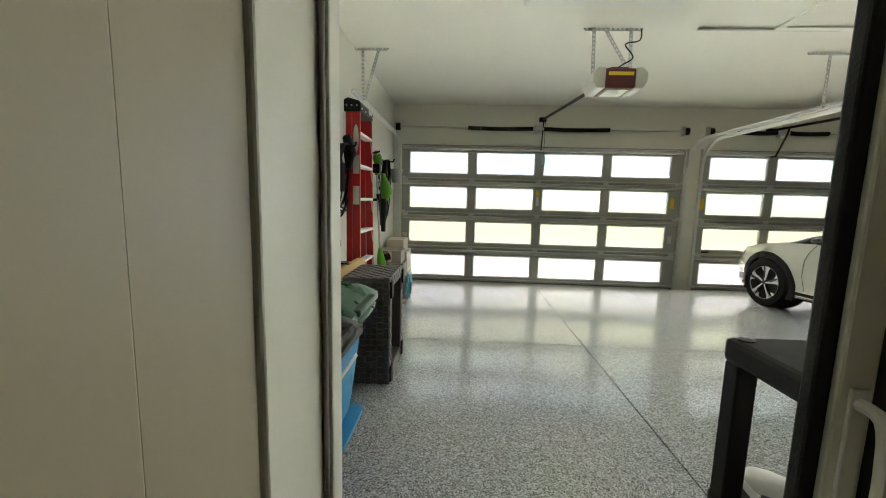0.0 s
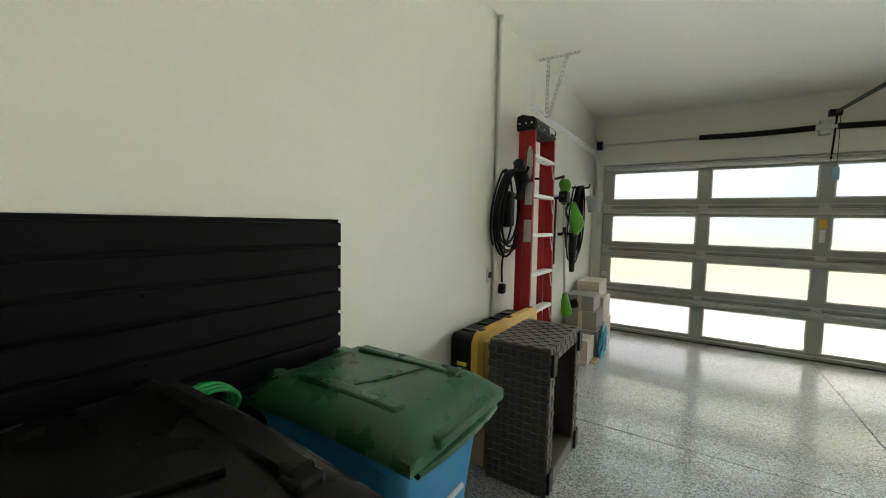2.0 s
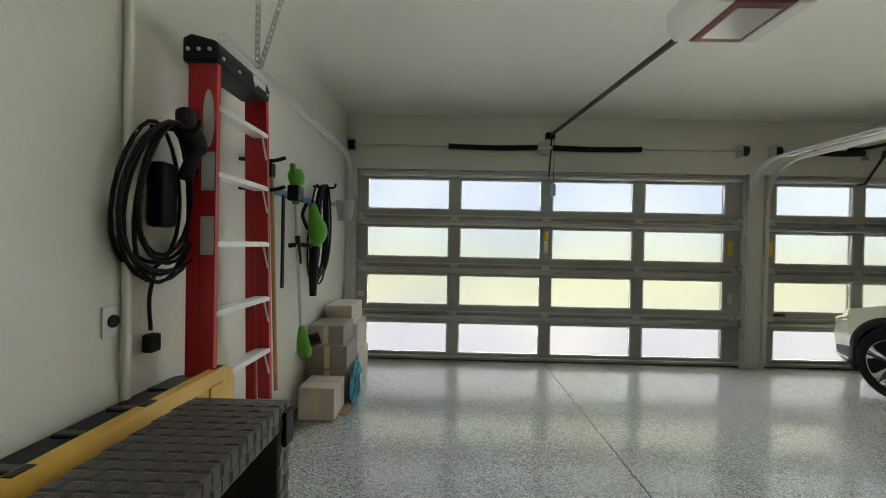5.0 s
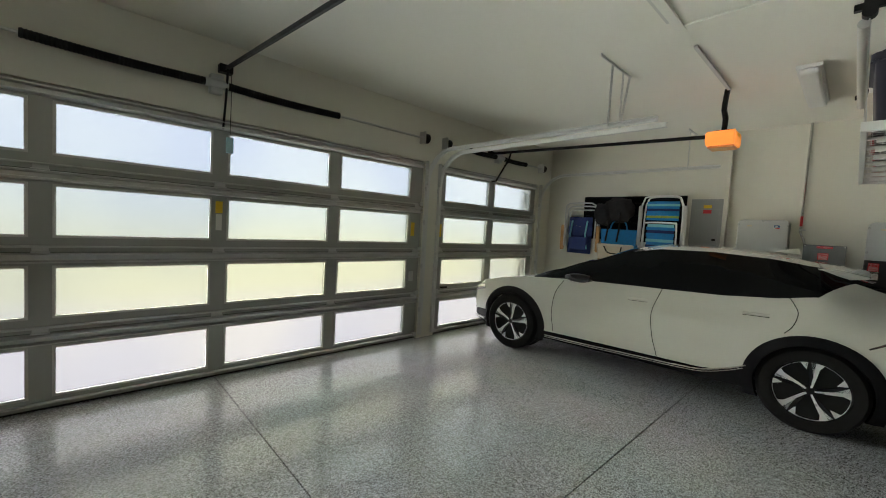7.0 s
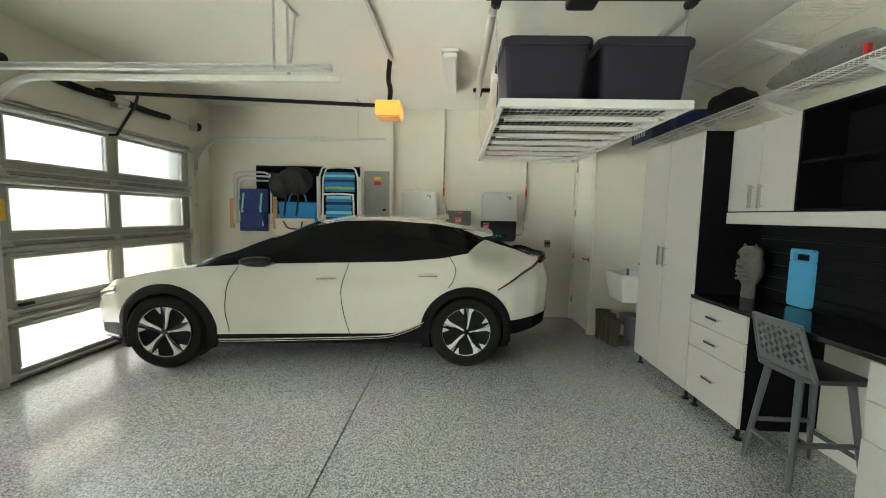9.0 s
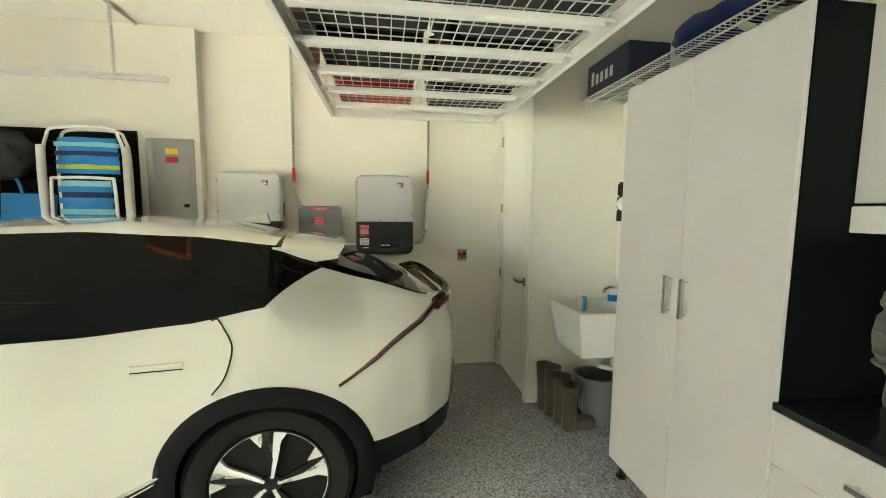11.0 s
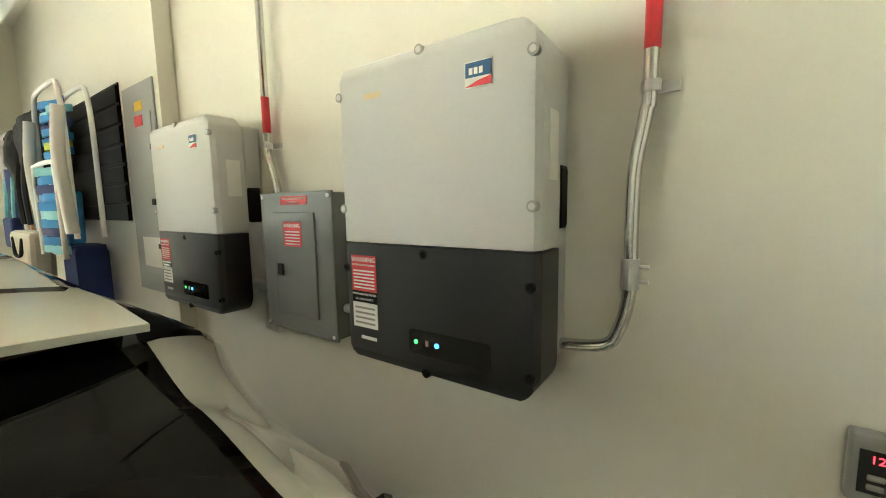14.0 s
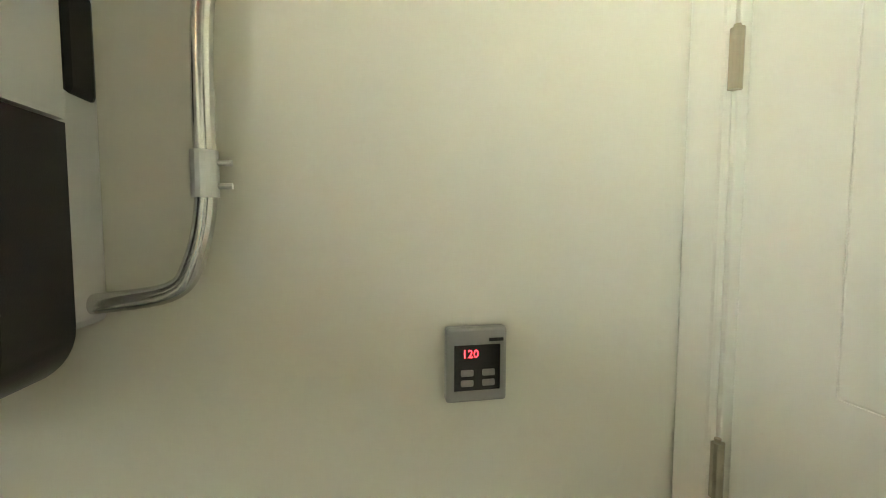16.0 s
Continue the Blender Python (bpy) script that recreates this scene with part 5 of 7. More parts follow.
for k in range(5):
    part("print_mark", box(7.20 - 0.06 * k - 0.035, -5.9695, 2.50, 7.20 - 0.06 * k, -5.9685, 2.57 + 0.03 * (k == 0)), LBLW, ob_)
for x0, x1, z, h, m, lab in ((5.5, 5.95, 2.428, 0.20, BLACKF, "black soft bag on the wire shelf"), (6.0, 6.5, 2.428, 0.17, NAVYF, "dark blue soft bag on the wire shelf"), (4.45, 5.25, 2.428, 0.21, BUBBLE, "grey bundle in bubble wrap on the wire shelf"), (3.5, 4.40, 2.428, 0.23, BUBBLE, "grey bundle in bubble wrap on the wire shelf")):
    b_ = thing("storage_bag", lab, "bag", ((x0 + x1) / 2, -6.12, z))
    bm = bmesh.new()
    bmesh.ops.create_icosphere(bm, subdivisions=3, radius=1)
    for v in bm.verts:
        k = 1 + 0.25 * noise.noise(v.co * 2 + Vector((x0, 0, 0)))
        v.co = Vector(((x0 + x1) / 2 + (x1 - x0) / 2 * v.co.x * k, -6.12 + 0.15 * v.co.y * k, max(z + 0.001, z + h * 0.5 + h * 0.55 * v.co.z * k)))
    part("bag", bm, m, b_, "", 60)
rdp = thing("red_pouch", "small red and white pouch on the wire shelf", "pouch", (4.48, -5.99, 2.428))
part("pouch", box(4.46, -6.0, 2.428, 4.485, -5.965, 2.50, 0.008), RED, rdp)

# ---- sink corner ----
sk = thing("utility_sink", "white plastic laundry sink with a chrome faucet", "sink", (7.04, -6.02, 0))
bm = bmesh.new()
rim = [(6.80, -5.745), (7.292, -5.745), (7.292, YB + 0.004), (6.80, YB + 0.004)]
low = [(6.86, -5.80), (7.25, -5.80), (7.25, YB + 0.03), (6.86, YB + 0.03)]
inn = [(6.83, -5.775), (7.262, -5.775), (7.262, YB + 0.12), (6.83, YB + 0.12)]
inl = [(6.885, -5.83), (7.225, -5.83), (7.225, YB + 0.14), (6.885, YB + 0.14)]
R = [[bm.verts.new((x, y, z)) for x, y in P] for P, z in ((low, 0.535), (rim, 0.835), (rim, 0.878), (inn, 0.874), (inl, 0.57))]
for A, B in zip(R, R[1:]):
    for k in range(4):
        bm.faces.new((A[k], A[(k + 1) % 4], B[(k + 1) % 4], B[k]))
bm.faces.new(R[0][::-1])
bm.faces.new(R[-1])
bmesh.ops.bevel(bm, geom=bm.edges[:], offset=0.012, segments=2, affect="EDGES", profile=0.5)
tub = part("basin", bm, WHITEPL, sk, "", 40)
part("maker_mark", box(7.00, -5.777, 0.775, 7.09, -5.770, 0.785), CARTONG, tub)
part("bracket", box(6.9, YB + 0.002, 0.6, 7.2, YB + 0.03, 0.66), STEEL, sk)
fc = part("faucet", tube(curve_pts([(7.02, -6.22, 0.88), (7.02, -6.22, 0.94), (7.03, -6.15, 1.01), (7.04, -6.07, 1.0), (7.04, -6.05, 0.97)], 5), 0.014, 10), CHROME, sk, "chrome faucet", True)
part("faucet_base", box(6.94, -6.25, 0.876, 7.11, -6.19, 0.90, 0.008), CHROME, fc)
for x in (6.96, 7.09):
    part("tap", lathe([(0.016, 0), (0.02, 0.03), (0.024, 0.05), (0.01, 0.06)], (x, -6.22, 0.90)), CHROME, fc)
part("drain_pipe", tube([(7.05, -6.05, 0.535), (7.05, -6.05, 0.40), (7.05, -6.2, 0.36), (7.05, YB + 0.002, 0.40)], 0.022, 10), WHITEPL, sk, "", True)
for x in (6.78, 6.88):
    part("supply_hose", tube(curve_pts([(x, YB + 0.01, 0.5), (x, YB + 0.06, 0.45), (x + 0.04, YB + 0.05, 0.6), (x + 0.1, YB + 0.08, 0.85)], 5), 0.008, 8), STEEL, sk, "", True)
part("valve", box(6.76, YB + 0.01, 0.47, 6.80, YB + 0.08, 0.51, 0.006), YELL, sk, "yellow valve handle")
sb = thing("soap_bottle", "clear bottle half full of blue soap", "bottle", (7.15, -6.2, 0.876))
part("bottle", lathe([(0.034, 0), (0.036, 0.01), (0.036, 0.12), (0.03, 0.15), (0.014, 0.17), (0.014, 0.19)], (7.15, -6.2, 0.877)), mat("clear_plastic", (0.75, 0.78, 0.78), 0.15), sb, "", 40)
part("soap", lathe([(0.0365, 0.003), (0.0365, 0.055)], (7.15, -6.2, 0.877)), SOAPB, sb, "blue liquid")
part("cap", lathe([(0.015, 0.19), (0.015, 0.215), (0.008, 0.225)], (7.15, -6.2, 0.877)), WHITEPL, sb)
br = thing("scrub_brush", "blue and white scrub brush on the sink's edge", "brush", (7.19, -5.99, 0.8))
part("body", prism(rounded(7.17, 0.79, 7.22, 0.91, 0.02), "y", -6.0, -5.97, 0.006), mat("teal_plastic", (0.02, 0.35, 0.55), 0.4), br)
part("bristles", box(7.178, -5.97, 0.80, 7.212, -5.945, 0.90, 0.004), WHITEPL, br)
slatwall("slatwall", "short black slatwall strip above the sink", YB, 6.45, 7.285, 1.50, 1.81, 0.1033, 0.02, "y")
pt = thing("paper_towel_roll", "white paper towel roll on a wall holder", "paper towel", (7.0, YB + 0.1, 1.63))
part("roll", cyl((6.72, YB + 0.088, 1.635), (7.09, YB + 0.088, 1.635), 0.055, 28), PAPER, pt, "", 40)
part("rod", cyl((6.70, YB + 0.088, 1.635), (7.12, YB + 0.088, 1.635), 0.008, 10), BLACK, pt)
for x in (6.70, 7.105):
    part("arm", box(x, YB + 0.02, 1.62, x + 0.012, YB + 0.1, 1.65, 0.003), BLACK, pt)
BOOT = mat("brown_rubber_boot", (0.055, 0.045, 0.035), 0.5, vary=0.2, scale=10)
for x, y, h in ((7.22, -5.66, 0.36), (7.12, -5.68, 0.38), (7.00, -5.70, 0.36), (6.90, -5.72, 0.33)):
    b_ = thing("rubber_boot", "dark brown rubber boot standing by the sink", "boot", (x, y, 0), group="boots by the sink")
    part("shaft", lathe([(0.05, 0.0), (0.055, 0.02), (0.05, 0.10), (0.058, 0.25), (0.064, h), (0.058, h), (0.05, h - 0.1)], (x, y - 0.03, 0)), BOOT, b_, "", 40)
    part("foot", box(x - 0.045, y - 0.22, 0, x + 0.045, y + 0.0, 0.09, 0.03, 3), BOOT, b_)
    part("top_band", tube([(x + 0.063 * math.cos(k * math.pi / 8), y - 0.03 + 0.063 * math.sin(k * math.pi / 8), h) for k in range(16)], 0.006, 6, closed=True), BOOT, b_)
bk = thing("bucket", "grey plastic bucket under the sink", "bucket", (7.0, -6.0, 0))
part("pail", lathe([(0.12, 0), (0.15, 0.34), (0.16, 0.34), (0.16, 0.36), (0.14, 0.36), (0.115, 0.03)], (7.0, -6.0, 0), 28), mat("dark_grey_pail", (0.12, 0.13, 0.14), 0.4), bk, "", 40)
part("label", box(6.92, -5.862, 0.12, 7.0, -5.855, 0.25), LBLW, bk)


# ---- electrical wall ----
def inverter(y0, lit):
    """A wall inverter: pale upper cover, charcoal lower cover with bevelled edges, rear housing and screws."""
    y0 = y0 + 0.016
    y1, zb, zs, zt, xf = y0 + 0.524, 1.162, 1.466, 1.89, 8.005
    v = thing("solar_inverter", "grey and charcoal wall-mounted solar inverter with warning labels", "inverter", (8.1, y0 + 0.27, zb), group="inverters on the wall")

    def cover(za, zc, round_top, m):
        """A cover with rounded outer corners and a chamfered face."""
        r = 0.068
        pts = [p for p in rounded(y0, zb, y1, zt, r, 9)]
        if round_top:
            top = [p for p in pts if p[1] > zt - r - 0.001]
            poly = [(y1, za)] + top + [(y0, za)]
        else:
            low_ = [p for p in pts if p[1] < zb + r + 0.001]
            poly = [(y0, zc)] + low_ + [(y1, zc)]
        cy, cz = (y0 + y1) / 2, (za + zc) / 2
        bm = bmesh.new()
        rings = []
        for x, k in ((xf + 0.115, 0.0), (xf + 0.022, 0.0), (xf + 0.006, 0.010), (xf, 0.024)):
            ring = []
            for u, w in poly:
                uu = min(max(u, y0 + k), y1 - k)
                ww = w
                if round_top:
                    ww = min(w, zt - k)
                else:
                    ww = max(w, zb + k)
                ring.append(bm.verts.new((x, uu, ww)))
            rings.append(ring)
        n = len(poly)
        for A, B in zip(rings, rings[1:]):
            for k in range(n):
                bm.faces.new((A[k], A[(k + 1) % n], B[(k + 1) % n], B[k]))
        bm.faces.new(rings[0][::-1])
        bm.faces.new(rings[-1])
        return part("cover", bm, m, v, "", 25)
    upc = cover(zs + 0.002, zt, True, INVG)
    loc = cover(zb, zs - 0.002, False, INVK)
    part("rear_housing", box(xf + 0.115, y0 + 0.006, 1.22, XR - 0.001, y1 - 0.02, 1.86, 0.012), INVG, v)
    part("side_fan", box(xf + 0.122, y0 + 0.001, 1.50, xf + 0.178, y0 + 0.03, 1.635, 0.010), BLACK, v, "black side vent")
    part("rating_plate", box(xf + 0.05, y0 - 0.0012, 1.60, xf + 0.10, y0 + 0.002, 1.73), LBLW, v)
    # screws sit in small notches round the rim
    for y, z, c in ((y0 + 0.012, 1.82, upc), (y0 + 0.012, 1.55, upc), (y1 - 0.012, 1.82, upc), (y1 - 0.012, 1.55, upc), ((y0 + y1) / 2, zt - 0.014, upc), (y0 + 0.014, 1.40, loc), (y0 + 0.014, 1.225, loc), ((y0 + y1) / 2 - 0.0, 1.447, loc), (y1 - 0.014, 1.40, loc), ((y0 + y1) / 2, zb + 0.014, loc)):
        dk = c is loc
        s = part("screw", cyl((xf - 0.001, y, z), (xf + 0.012, y, z), 0.011, 16), PANELG if not dk else BLACK, c)
        part("screw_socket", cyl((xf - 0.0025, y, z), (xf - 0.001, y, z), 0.0065, 10), STEEL if not dk else BLACKG, c)
    Y = y0 + 0.12
    bg_ = part("badge", box(xf - 0.0012, Y - 0.030, 1.776, xf + 0.0005, Y + 0.030, 1.824), LBLW, upc, "white and blue badge with a red sweep")
    part("badge_field", box(xf - 0.0022, Y - 0.028, 1.795, xf - 0.0012, Y + 0.028, 1.822), LBLB, bg_)
    part("badge_sweep", prism([(Y - 0.028, 1.778), (Y + 0.028, 1.778), (Y - 0.0, 1.788), (Y - 0.028, 1.793)], "x", xf - 0.0022, xf - 0.0012), REDL, bg_)
    for k in range(3):
        part("badge_mark", box(xf - 0.0028, Y + 0.012 - k * 0.011, 1.80, xf - 0.0022, Y + 0.020 - k * 0.011, 1.812), LBLW, bg_)
    part("tape", box(xf - 0.0012, y1 - 0.15, 1.80, xf + 0.0005, y1 - 0.10, 1.813), TAPE, upc, "strip of masking tape")
    # warning labels, reading towards the room

    def at(y, z):
        return Matrix.Translation((xf - 0.0018, y, z)) @ Matrix(((0, 0, -1, 0), (-1, 0, 0, 0), (0, 1, 0, 0), (0, 0, 0, 1)))
    yl = y1 - 0.075
    w1 = part("warning_label", box(xf - 0.0012, yl - 0.042, 1.345, xf + 0.0005, yl + 0.042, 1.435), REDL, loc, "red warning label")
    lettering("words", "WARNING", 0.017, at(yl, 1.424), LBLW, w1)
    lettering("words", "ELECTRIC SHOCK HAZARD", 0.0065, at(yl, 1.411), LBLW, w1)
    for k in range(6):
        part("small_print", box(xf - 0.0018, yl - 0.036, 1.352 + k * 0.0085, xf - 0.0012, yl + 0.036, 1.3555 + k * 0.0085), LBLW, w1)
    w2 = part("warning_label", box(xf - 0.0012, yl - 0.042, 1.316, xf + 0.0005, yl + 0.042, 1.3445), BLACKG, loc, "black label strip")
    lettering("words", "PHOTOVOLTAIC SYSTEM", 0.0072, at(yl, 1.337), LBLW, w2)
    lettering("words", "DC DISCONNECT", 0.0075, at(yl, 1.3245), LBLW, w2)
    w3 = part("rating_label", box(xf - 0.0012, yl - 0.042, 1.252, xf + 0.0005, yl + 0.042, 1.3155), LBLW, loc, "white rating label")
    for k in range(4):
        part("small_print", box(xf - 0.0018, yl - 0.034, 1.261 + k * 0.013, xf - 0.0012, yl + 0.034, 1.266 + k * 0.013), CARTONG, w3)
    part("maker_mark", box(xf - 0.0012, yl - 0.036, 1.222, xf + 0.0005, yl + 0.016, 1.230), CABS, loc)
    yd = (y0 + y1) / 2 - 0.06
    dsp = part("display", prism(rounded(yd - 0.105, 1.218, yd + 0.105, 1.275, 0.01), "x", xf - 0.0014, xf + 0.0005), BLACKG, loc, "glossy status window")
    part("led", cyl((xf - 0.003, yd + 0.085, 1.247), (xf - 0.001, yd + 0.085, 1.247), 0.005, 10), LEDG, dsp, "green status light")
    part("led", cyl((xf - 0.003, yd + 0.027, 1.247), (xf - 0.001, yd + 0.027, 1.247), 0.006, 10), LEDB, dsp, "blue status light")
    part("led", box(xf - 0.002, yd + 0.05, 1.241, xf - 0.001, yd + 0.058, 1.254), CARTONG, dsp)
    return v


inverter(-4.71, True)
inverter(-3.53, True)

sp = thing("breaker_panel", "dark grey breaker box with red warning labels", "breaker panel", (8.14, -3.84, 1.14))
part("box", box(8.105, -4.02, 1.145, XR - 0.001, -3.655, 1.60, 0.004), PANELD, sp)
lidp = part("cover", box(8.095, -4.025, 1.14, 8.105, -3.65, 1.605, 0.003), PANELD, sp)
dpr = part("door", box(8.090, -3.945, 1.20, 8.095, -3.73, 1.54, 0.003), PANELD, lidp)
part("latch", box(8.084, -3.775, 1.33, 8.090, -3.745, 1.37, 0.003), BLACK, lidp)


def wall_words(y, z, x):
    return Matrix.Translation((x, y, z)) @ Matrix(((0, 0, -1, 0), (-1, 0, 0, 0), (0, 1, 0, 0), (0, 0, 0, 1)))


l1 = part("warning_label", box(8.0938, -3.91, 1.565, 8.0952, -3.77, 1.592), REDL, lidp, "red warning label")
lettering("words", "WARNING PHOTOVOLTAIC", 0.0095, wall_words(-3.84, 1.584, 8.0932), LBLW, l1)
lettering("words", "POWER SOURCE", 0.009, wall_words(-3.84, 1.572, 8.0932), LBLW, l1)
l2 = part("warning_label", box(8.0888, -3.88, 1.43, 8.0902, -3.785, 1.51), REDL, lidp, "red warning label")
lettering("words", "WARNING", 0.018, wall_words(-3.832, 1.497, 8.0882), LBLW, l2)
for k in range(5):
    part("small_print", box(8.0882, -3.872, 1.436 + k * 0.01, 8.0888, -3.793, 1.4395 + k * 0.01), LBLW, l2)
for y in (-4.01, -3.665):
    for z in (1.155, 1.59):
        part("screw", cyl((8.092, y, z), (8.096, y, z), 0.006, 10), STEEL, lidp)
part("ground_bar", box(8.13, -3.80, 1.115, 8.17, -3.74, 1.145, 0.004), STEEL, sp)
part("nipple", cyl((8.14, -4.02, 1.24), (8.14, -4.18, 1.24), 0.014, 12), STEEL, sp)
part("nipple", cyl((8.14, -3.655, 1.27), (8.14, -3.50, 1.27), 0.018, 12), STEEL, sp)
part("conduit_body", box(8.12, -3.66, 1.10, 8.16, -3.58, 1.14, 0.008), STEEL, sp)

ep = thing("electrical_panel", "flush grey electrical panel door with warning labels", "electrical panel", (XB, -2.6, 1.14))
cv = part("cover", box(XB - 0.012, -2.79, 1.14, XB - 0.001, -2.405, 2.17, 0.004), PANELG, ep)
part("door", box(XB - 0.017, -2.755, 1.24, XB - 0.012, -2.465, 2.02, 0.003), PANELG, cv)
part("latch", box(XB - 0.022, -2.735, 1.58, XB - 0.017, -2.69, 1.61, 0.003), BLACK, cv)
part("warning_label", box(XB - 0.0135, -2.66, 2.04, XB - 0.012, -2.56, 2.085), YELL, cv, "yellow warning label")
part("warning_label", box(XB - 0.0185, -2.66, 1.965, XB - 0.017, -2.56, 2.015), REDL, cv, "red warning label")
part("directory_card", box(XB - 0.0185, -2.74, 1.27, XB - 0.017, -2.52, 1.42), LBLW, cv)


def emt(name, label, pts, tag, clips):
    """Bent metal conduit with straps and a red marker sleeve."""
    c = thing(name, label, "conduit", pts[0], "structure")
    part("pipe", tube(curve_pts(pts, 6), 0.0130, 14), EMT, c, "", True)
    y = pts[0][1]
    part("marker_sleeve", cyl((8.165, y, tag[0]), (8.165, y, tag[1]), 0.0143, 16), REDL, c, "red marker sleeve")
    for z in clips:
        part("strap", cyl((8.165, y, z - 0.01), (8.165, y, z + 0.01), 0.0165, 14), STEEL, c)
        part("strap_ear", box(8.185, y - 0.045, z - 0.01, XR - 0.001, y, z + 0.01, 0.002), STEEL, c)
    return c


c2 = emt("metal_conduit", "bent galvanised conduit into the inverter's side", [(8.165, -4.845, ZC), (8.165, -4.845, 2.4), (8.165, -4.844, 1.80), (8.165, -4.839, 1.72), (8.163, -4.824, 1.62), (8.16, -4.822, 1.50), (8.16, -4.822, 1.38), (8.16, -4.805, 1.30), (8.16, -4.775, 1.262), (8.16, -4.68, 1.248)], (1.83, 1.955), (1.765,))
part("coupling", cyl((8.16, -4.822, 1.385), (8.16, -4.822, 1.445), 0.0165, 16), STEEL, c2)
for z in (1.40, 1.43):
    part("set_screw", cyl((8.16, -4.835, z), (8.16, -4.855, z), 0.004, 8), STEEL, c2)
c1 = emt("metal_conduit", "bent galvanised conduit behind the breaker box", [(8.165, -3.605, ZC), (8.165, -3.605, 2.4), (8.165, -3.605, 1.82), (8.165, -3.61, 1.74), (8.165, -3.64, 1.66), (8.165, -3.66, 1.58)], (1.825, 1.95), (1.78,))

hc = thing("heater_controller", "small grey water-heater control with red digits", "controller", (XR, -5.19, 1.07))
part("case", box(XR - 0.022, -5.242, 1.075, XR - 0.001, -5.145, 1.193, 0.005), CTRLG, hc)
fp = part("keypad", box(XR - 0.0235, -5.230, 1.095, XR - 0.022, -5.157, 1.166), BLACKG, hc)
lettering("digits", "120", 0.018, wall_words(-5.182, 1.152, XR - 0.0242), LEDR, fp)
for y in (-5.177, -5.211):
    for z in (1.107, 1.123):
        part("button", box(XR - 0.026, y - 0.010, z - 0.005, XR - 0.0235, y + 0.010, z + 0.005, 0.002), CTRLG, fp)
part("maker_mark", box(XR - 0.0235, -5.235, 1.171, XR - 0.022, -5.212, 1.176), BLACK, hc)

# ---- beach gear on the panel wall ----
bs = slatwall("slatwall", "dark slatwall holding folded beach chairs", XB, -2.345, -0.76, 1.50, 2.225, 0.104, -0.02, "x")


def stripes(bm_y0, y1, z0, z1, x, colors, parent):
    n = len(colors)
    for k, m in enumerate(colors):
        za, zb = z0 + (z1 - z0) * k / n, z0 + (z1 - z0) * (k + 1) / n
        bm = bmesh.new()
        rows = []
        for j in range(9):
            u = j / 8
            y = bm_y0 + (y1 - bm_y0) * u
            bulge = 0.035 * math.sin(math.pi * u) + 0.018 * math.sin(9 * u + 3 * k)
            rows.append([bm.verts.new((x - bulge - o, y, z)) for z in (za, zb) for o in (0, 0.012)])
        for A, B in zip(rows, rows[1:]):
            for a, b in ((0, 2), (2, 3), (3, 1), (1, 0)):
                bm.faces.new((A[a], A[b], B[b], B[a]))
        part("sling", bm, m, parent, "", 60)


ch = thing("beach_chair", "folded beach chair with blue striped cloth and white frame", "beach chair", (7.95, -2.08, 1.35))
for x, dy in ((7.88, 0.0), (7.99, 0.02)):
    ya, yb = -2.37 + dy, -1.80 - dy
    part("frame", tube(curve_pts([(x, ya, 1.42), (x, ya, 1.95), (x, ya + 0.03, 2.12), (x, ya + 0.10, 2.19), (x, yb - 0.10, 2.19), (x, yb - 0.03, 2.12), (x, yb, 1.95), (x, yb, 1.42)], 5), 0.012, 10), WHITEPL, ch, "white tubular frame", True)
part("frame", tube(curve_pts([(7.84, -2.32, 1.32), (7.84, -2.31, 1.75), (7.84, -2.26, 1.80), (7.84, -1.92, 1.80), (7.84, -1.87, 1.75), (7.84, -1.86, 1.32)], 5), 0.012, 10), WHITEPL, ch, "white tubular frame", True)
for y in (-2.40, -1.80):
    part("armrest", tube(curve_pts([(7.86, y, 2.05), (7.84, y - 0.01, 1.8), (7.86, y, 1.45)], 4), 0.028, 10), CABS, ch, "grey plastic armrest", True)
stripes(-2.31, -1.87, 1.84, 2.12, 7.92, (BLUEF, LIMEF, BLUEF, BLUEF, NAVYF, BLUEF, AQUAF, BLUEF), ch)
stripes(-2.28, -1.91, 1.34, 1.78, 7.87, (AQUAF, BLUEF, NAVYF, BLUEF, AQUAF, BLUEF, BLUEF, NAVYF, BLUEF, AQUAF), ch)
ch2 = thing("beach_chair", "folded navy beach chair with silver frame and wooden arms", "beach chair", (7.95, -0.80, 1.25))
for x, z in ((7.90, 2.10), (7.98, 2.05), (8.05, 1.99)):
    part("frame", tube(curve_pts([(x, -1.08, 1.35), (x, -1.08, z - 0.12), (x, -1.03, z - 0.02), (x, -0.95, z), (x, -0.65, z), (x, -0.57, z - 0.02), (x, -0.53, z - 0.12), (x, -0.53, 1.35)], 5), 0.013, 10), STEEL, ch2, "silver tubular frame", True)
stripes(-1.02, -0.60, 1.24, 1.86, 7.93, (NAVYF,) * 4, ch2)
part("pocket", box(7.84, -0.97, 1.30, 7.90, -0.66, 1.52, 0.02), NAVYF, ch2)
for y in (-1.13, -0.48):
    part("armrest", prism(rounded(y - 0.03, 1.28, y + 0.03, 1.72, 0.02), "x", 7.91, 7.94, 0.006), WOOD, ch2, "tan wooden armrest")
for y in (-0.95, -0.68):
    part("strap", tube([(7.885, y, 1.80), (7.87, y + 0.02, 1.56), (7.86, y - 0.02, 1.32)], 0.014, 6), AQUAF, ch2)


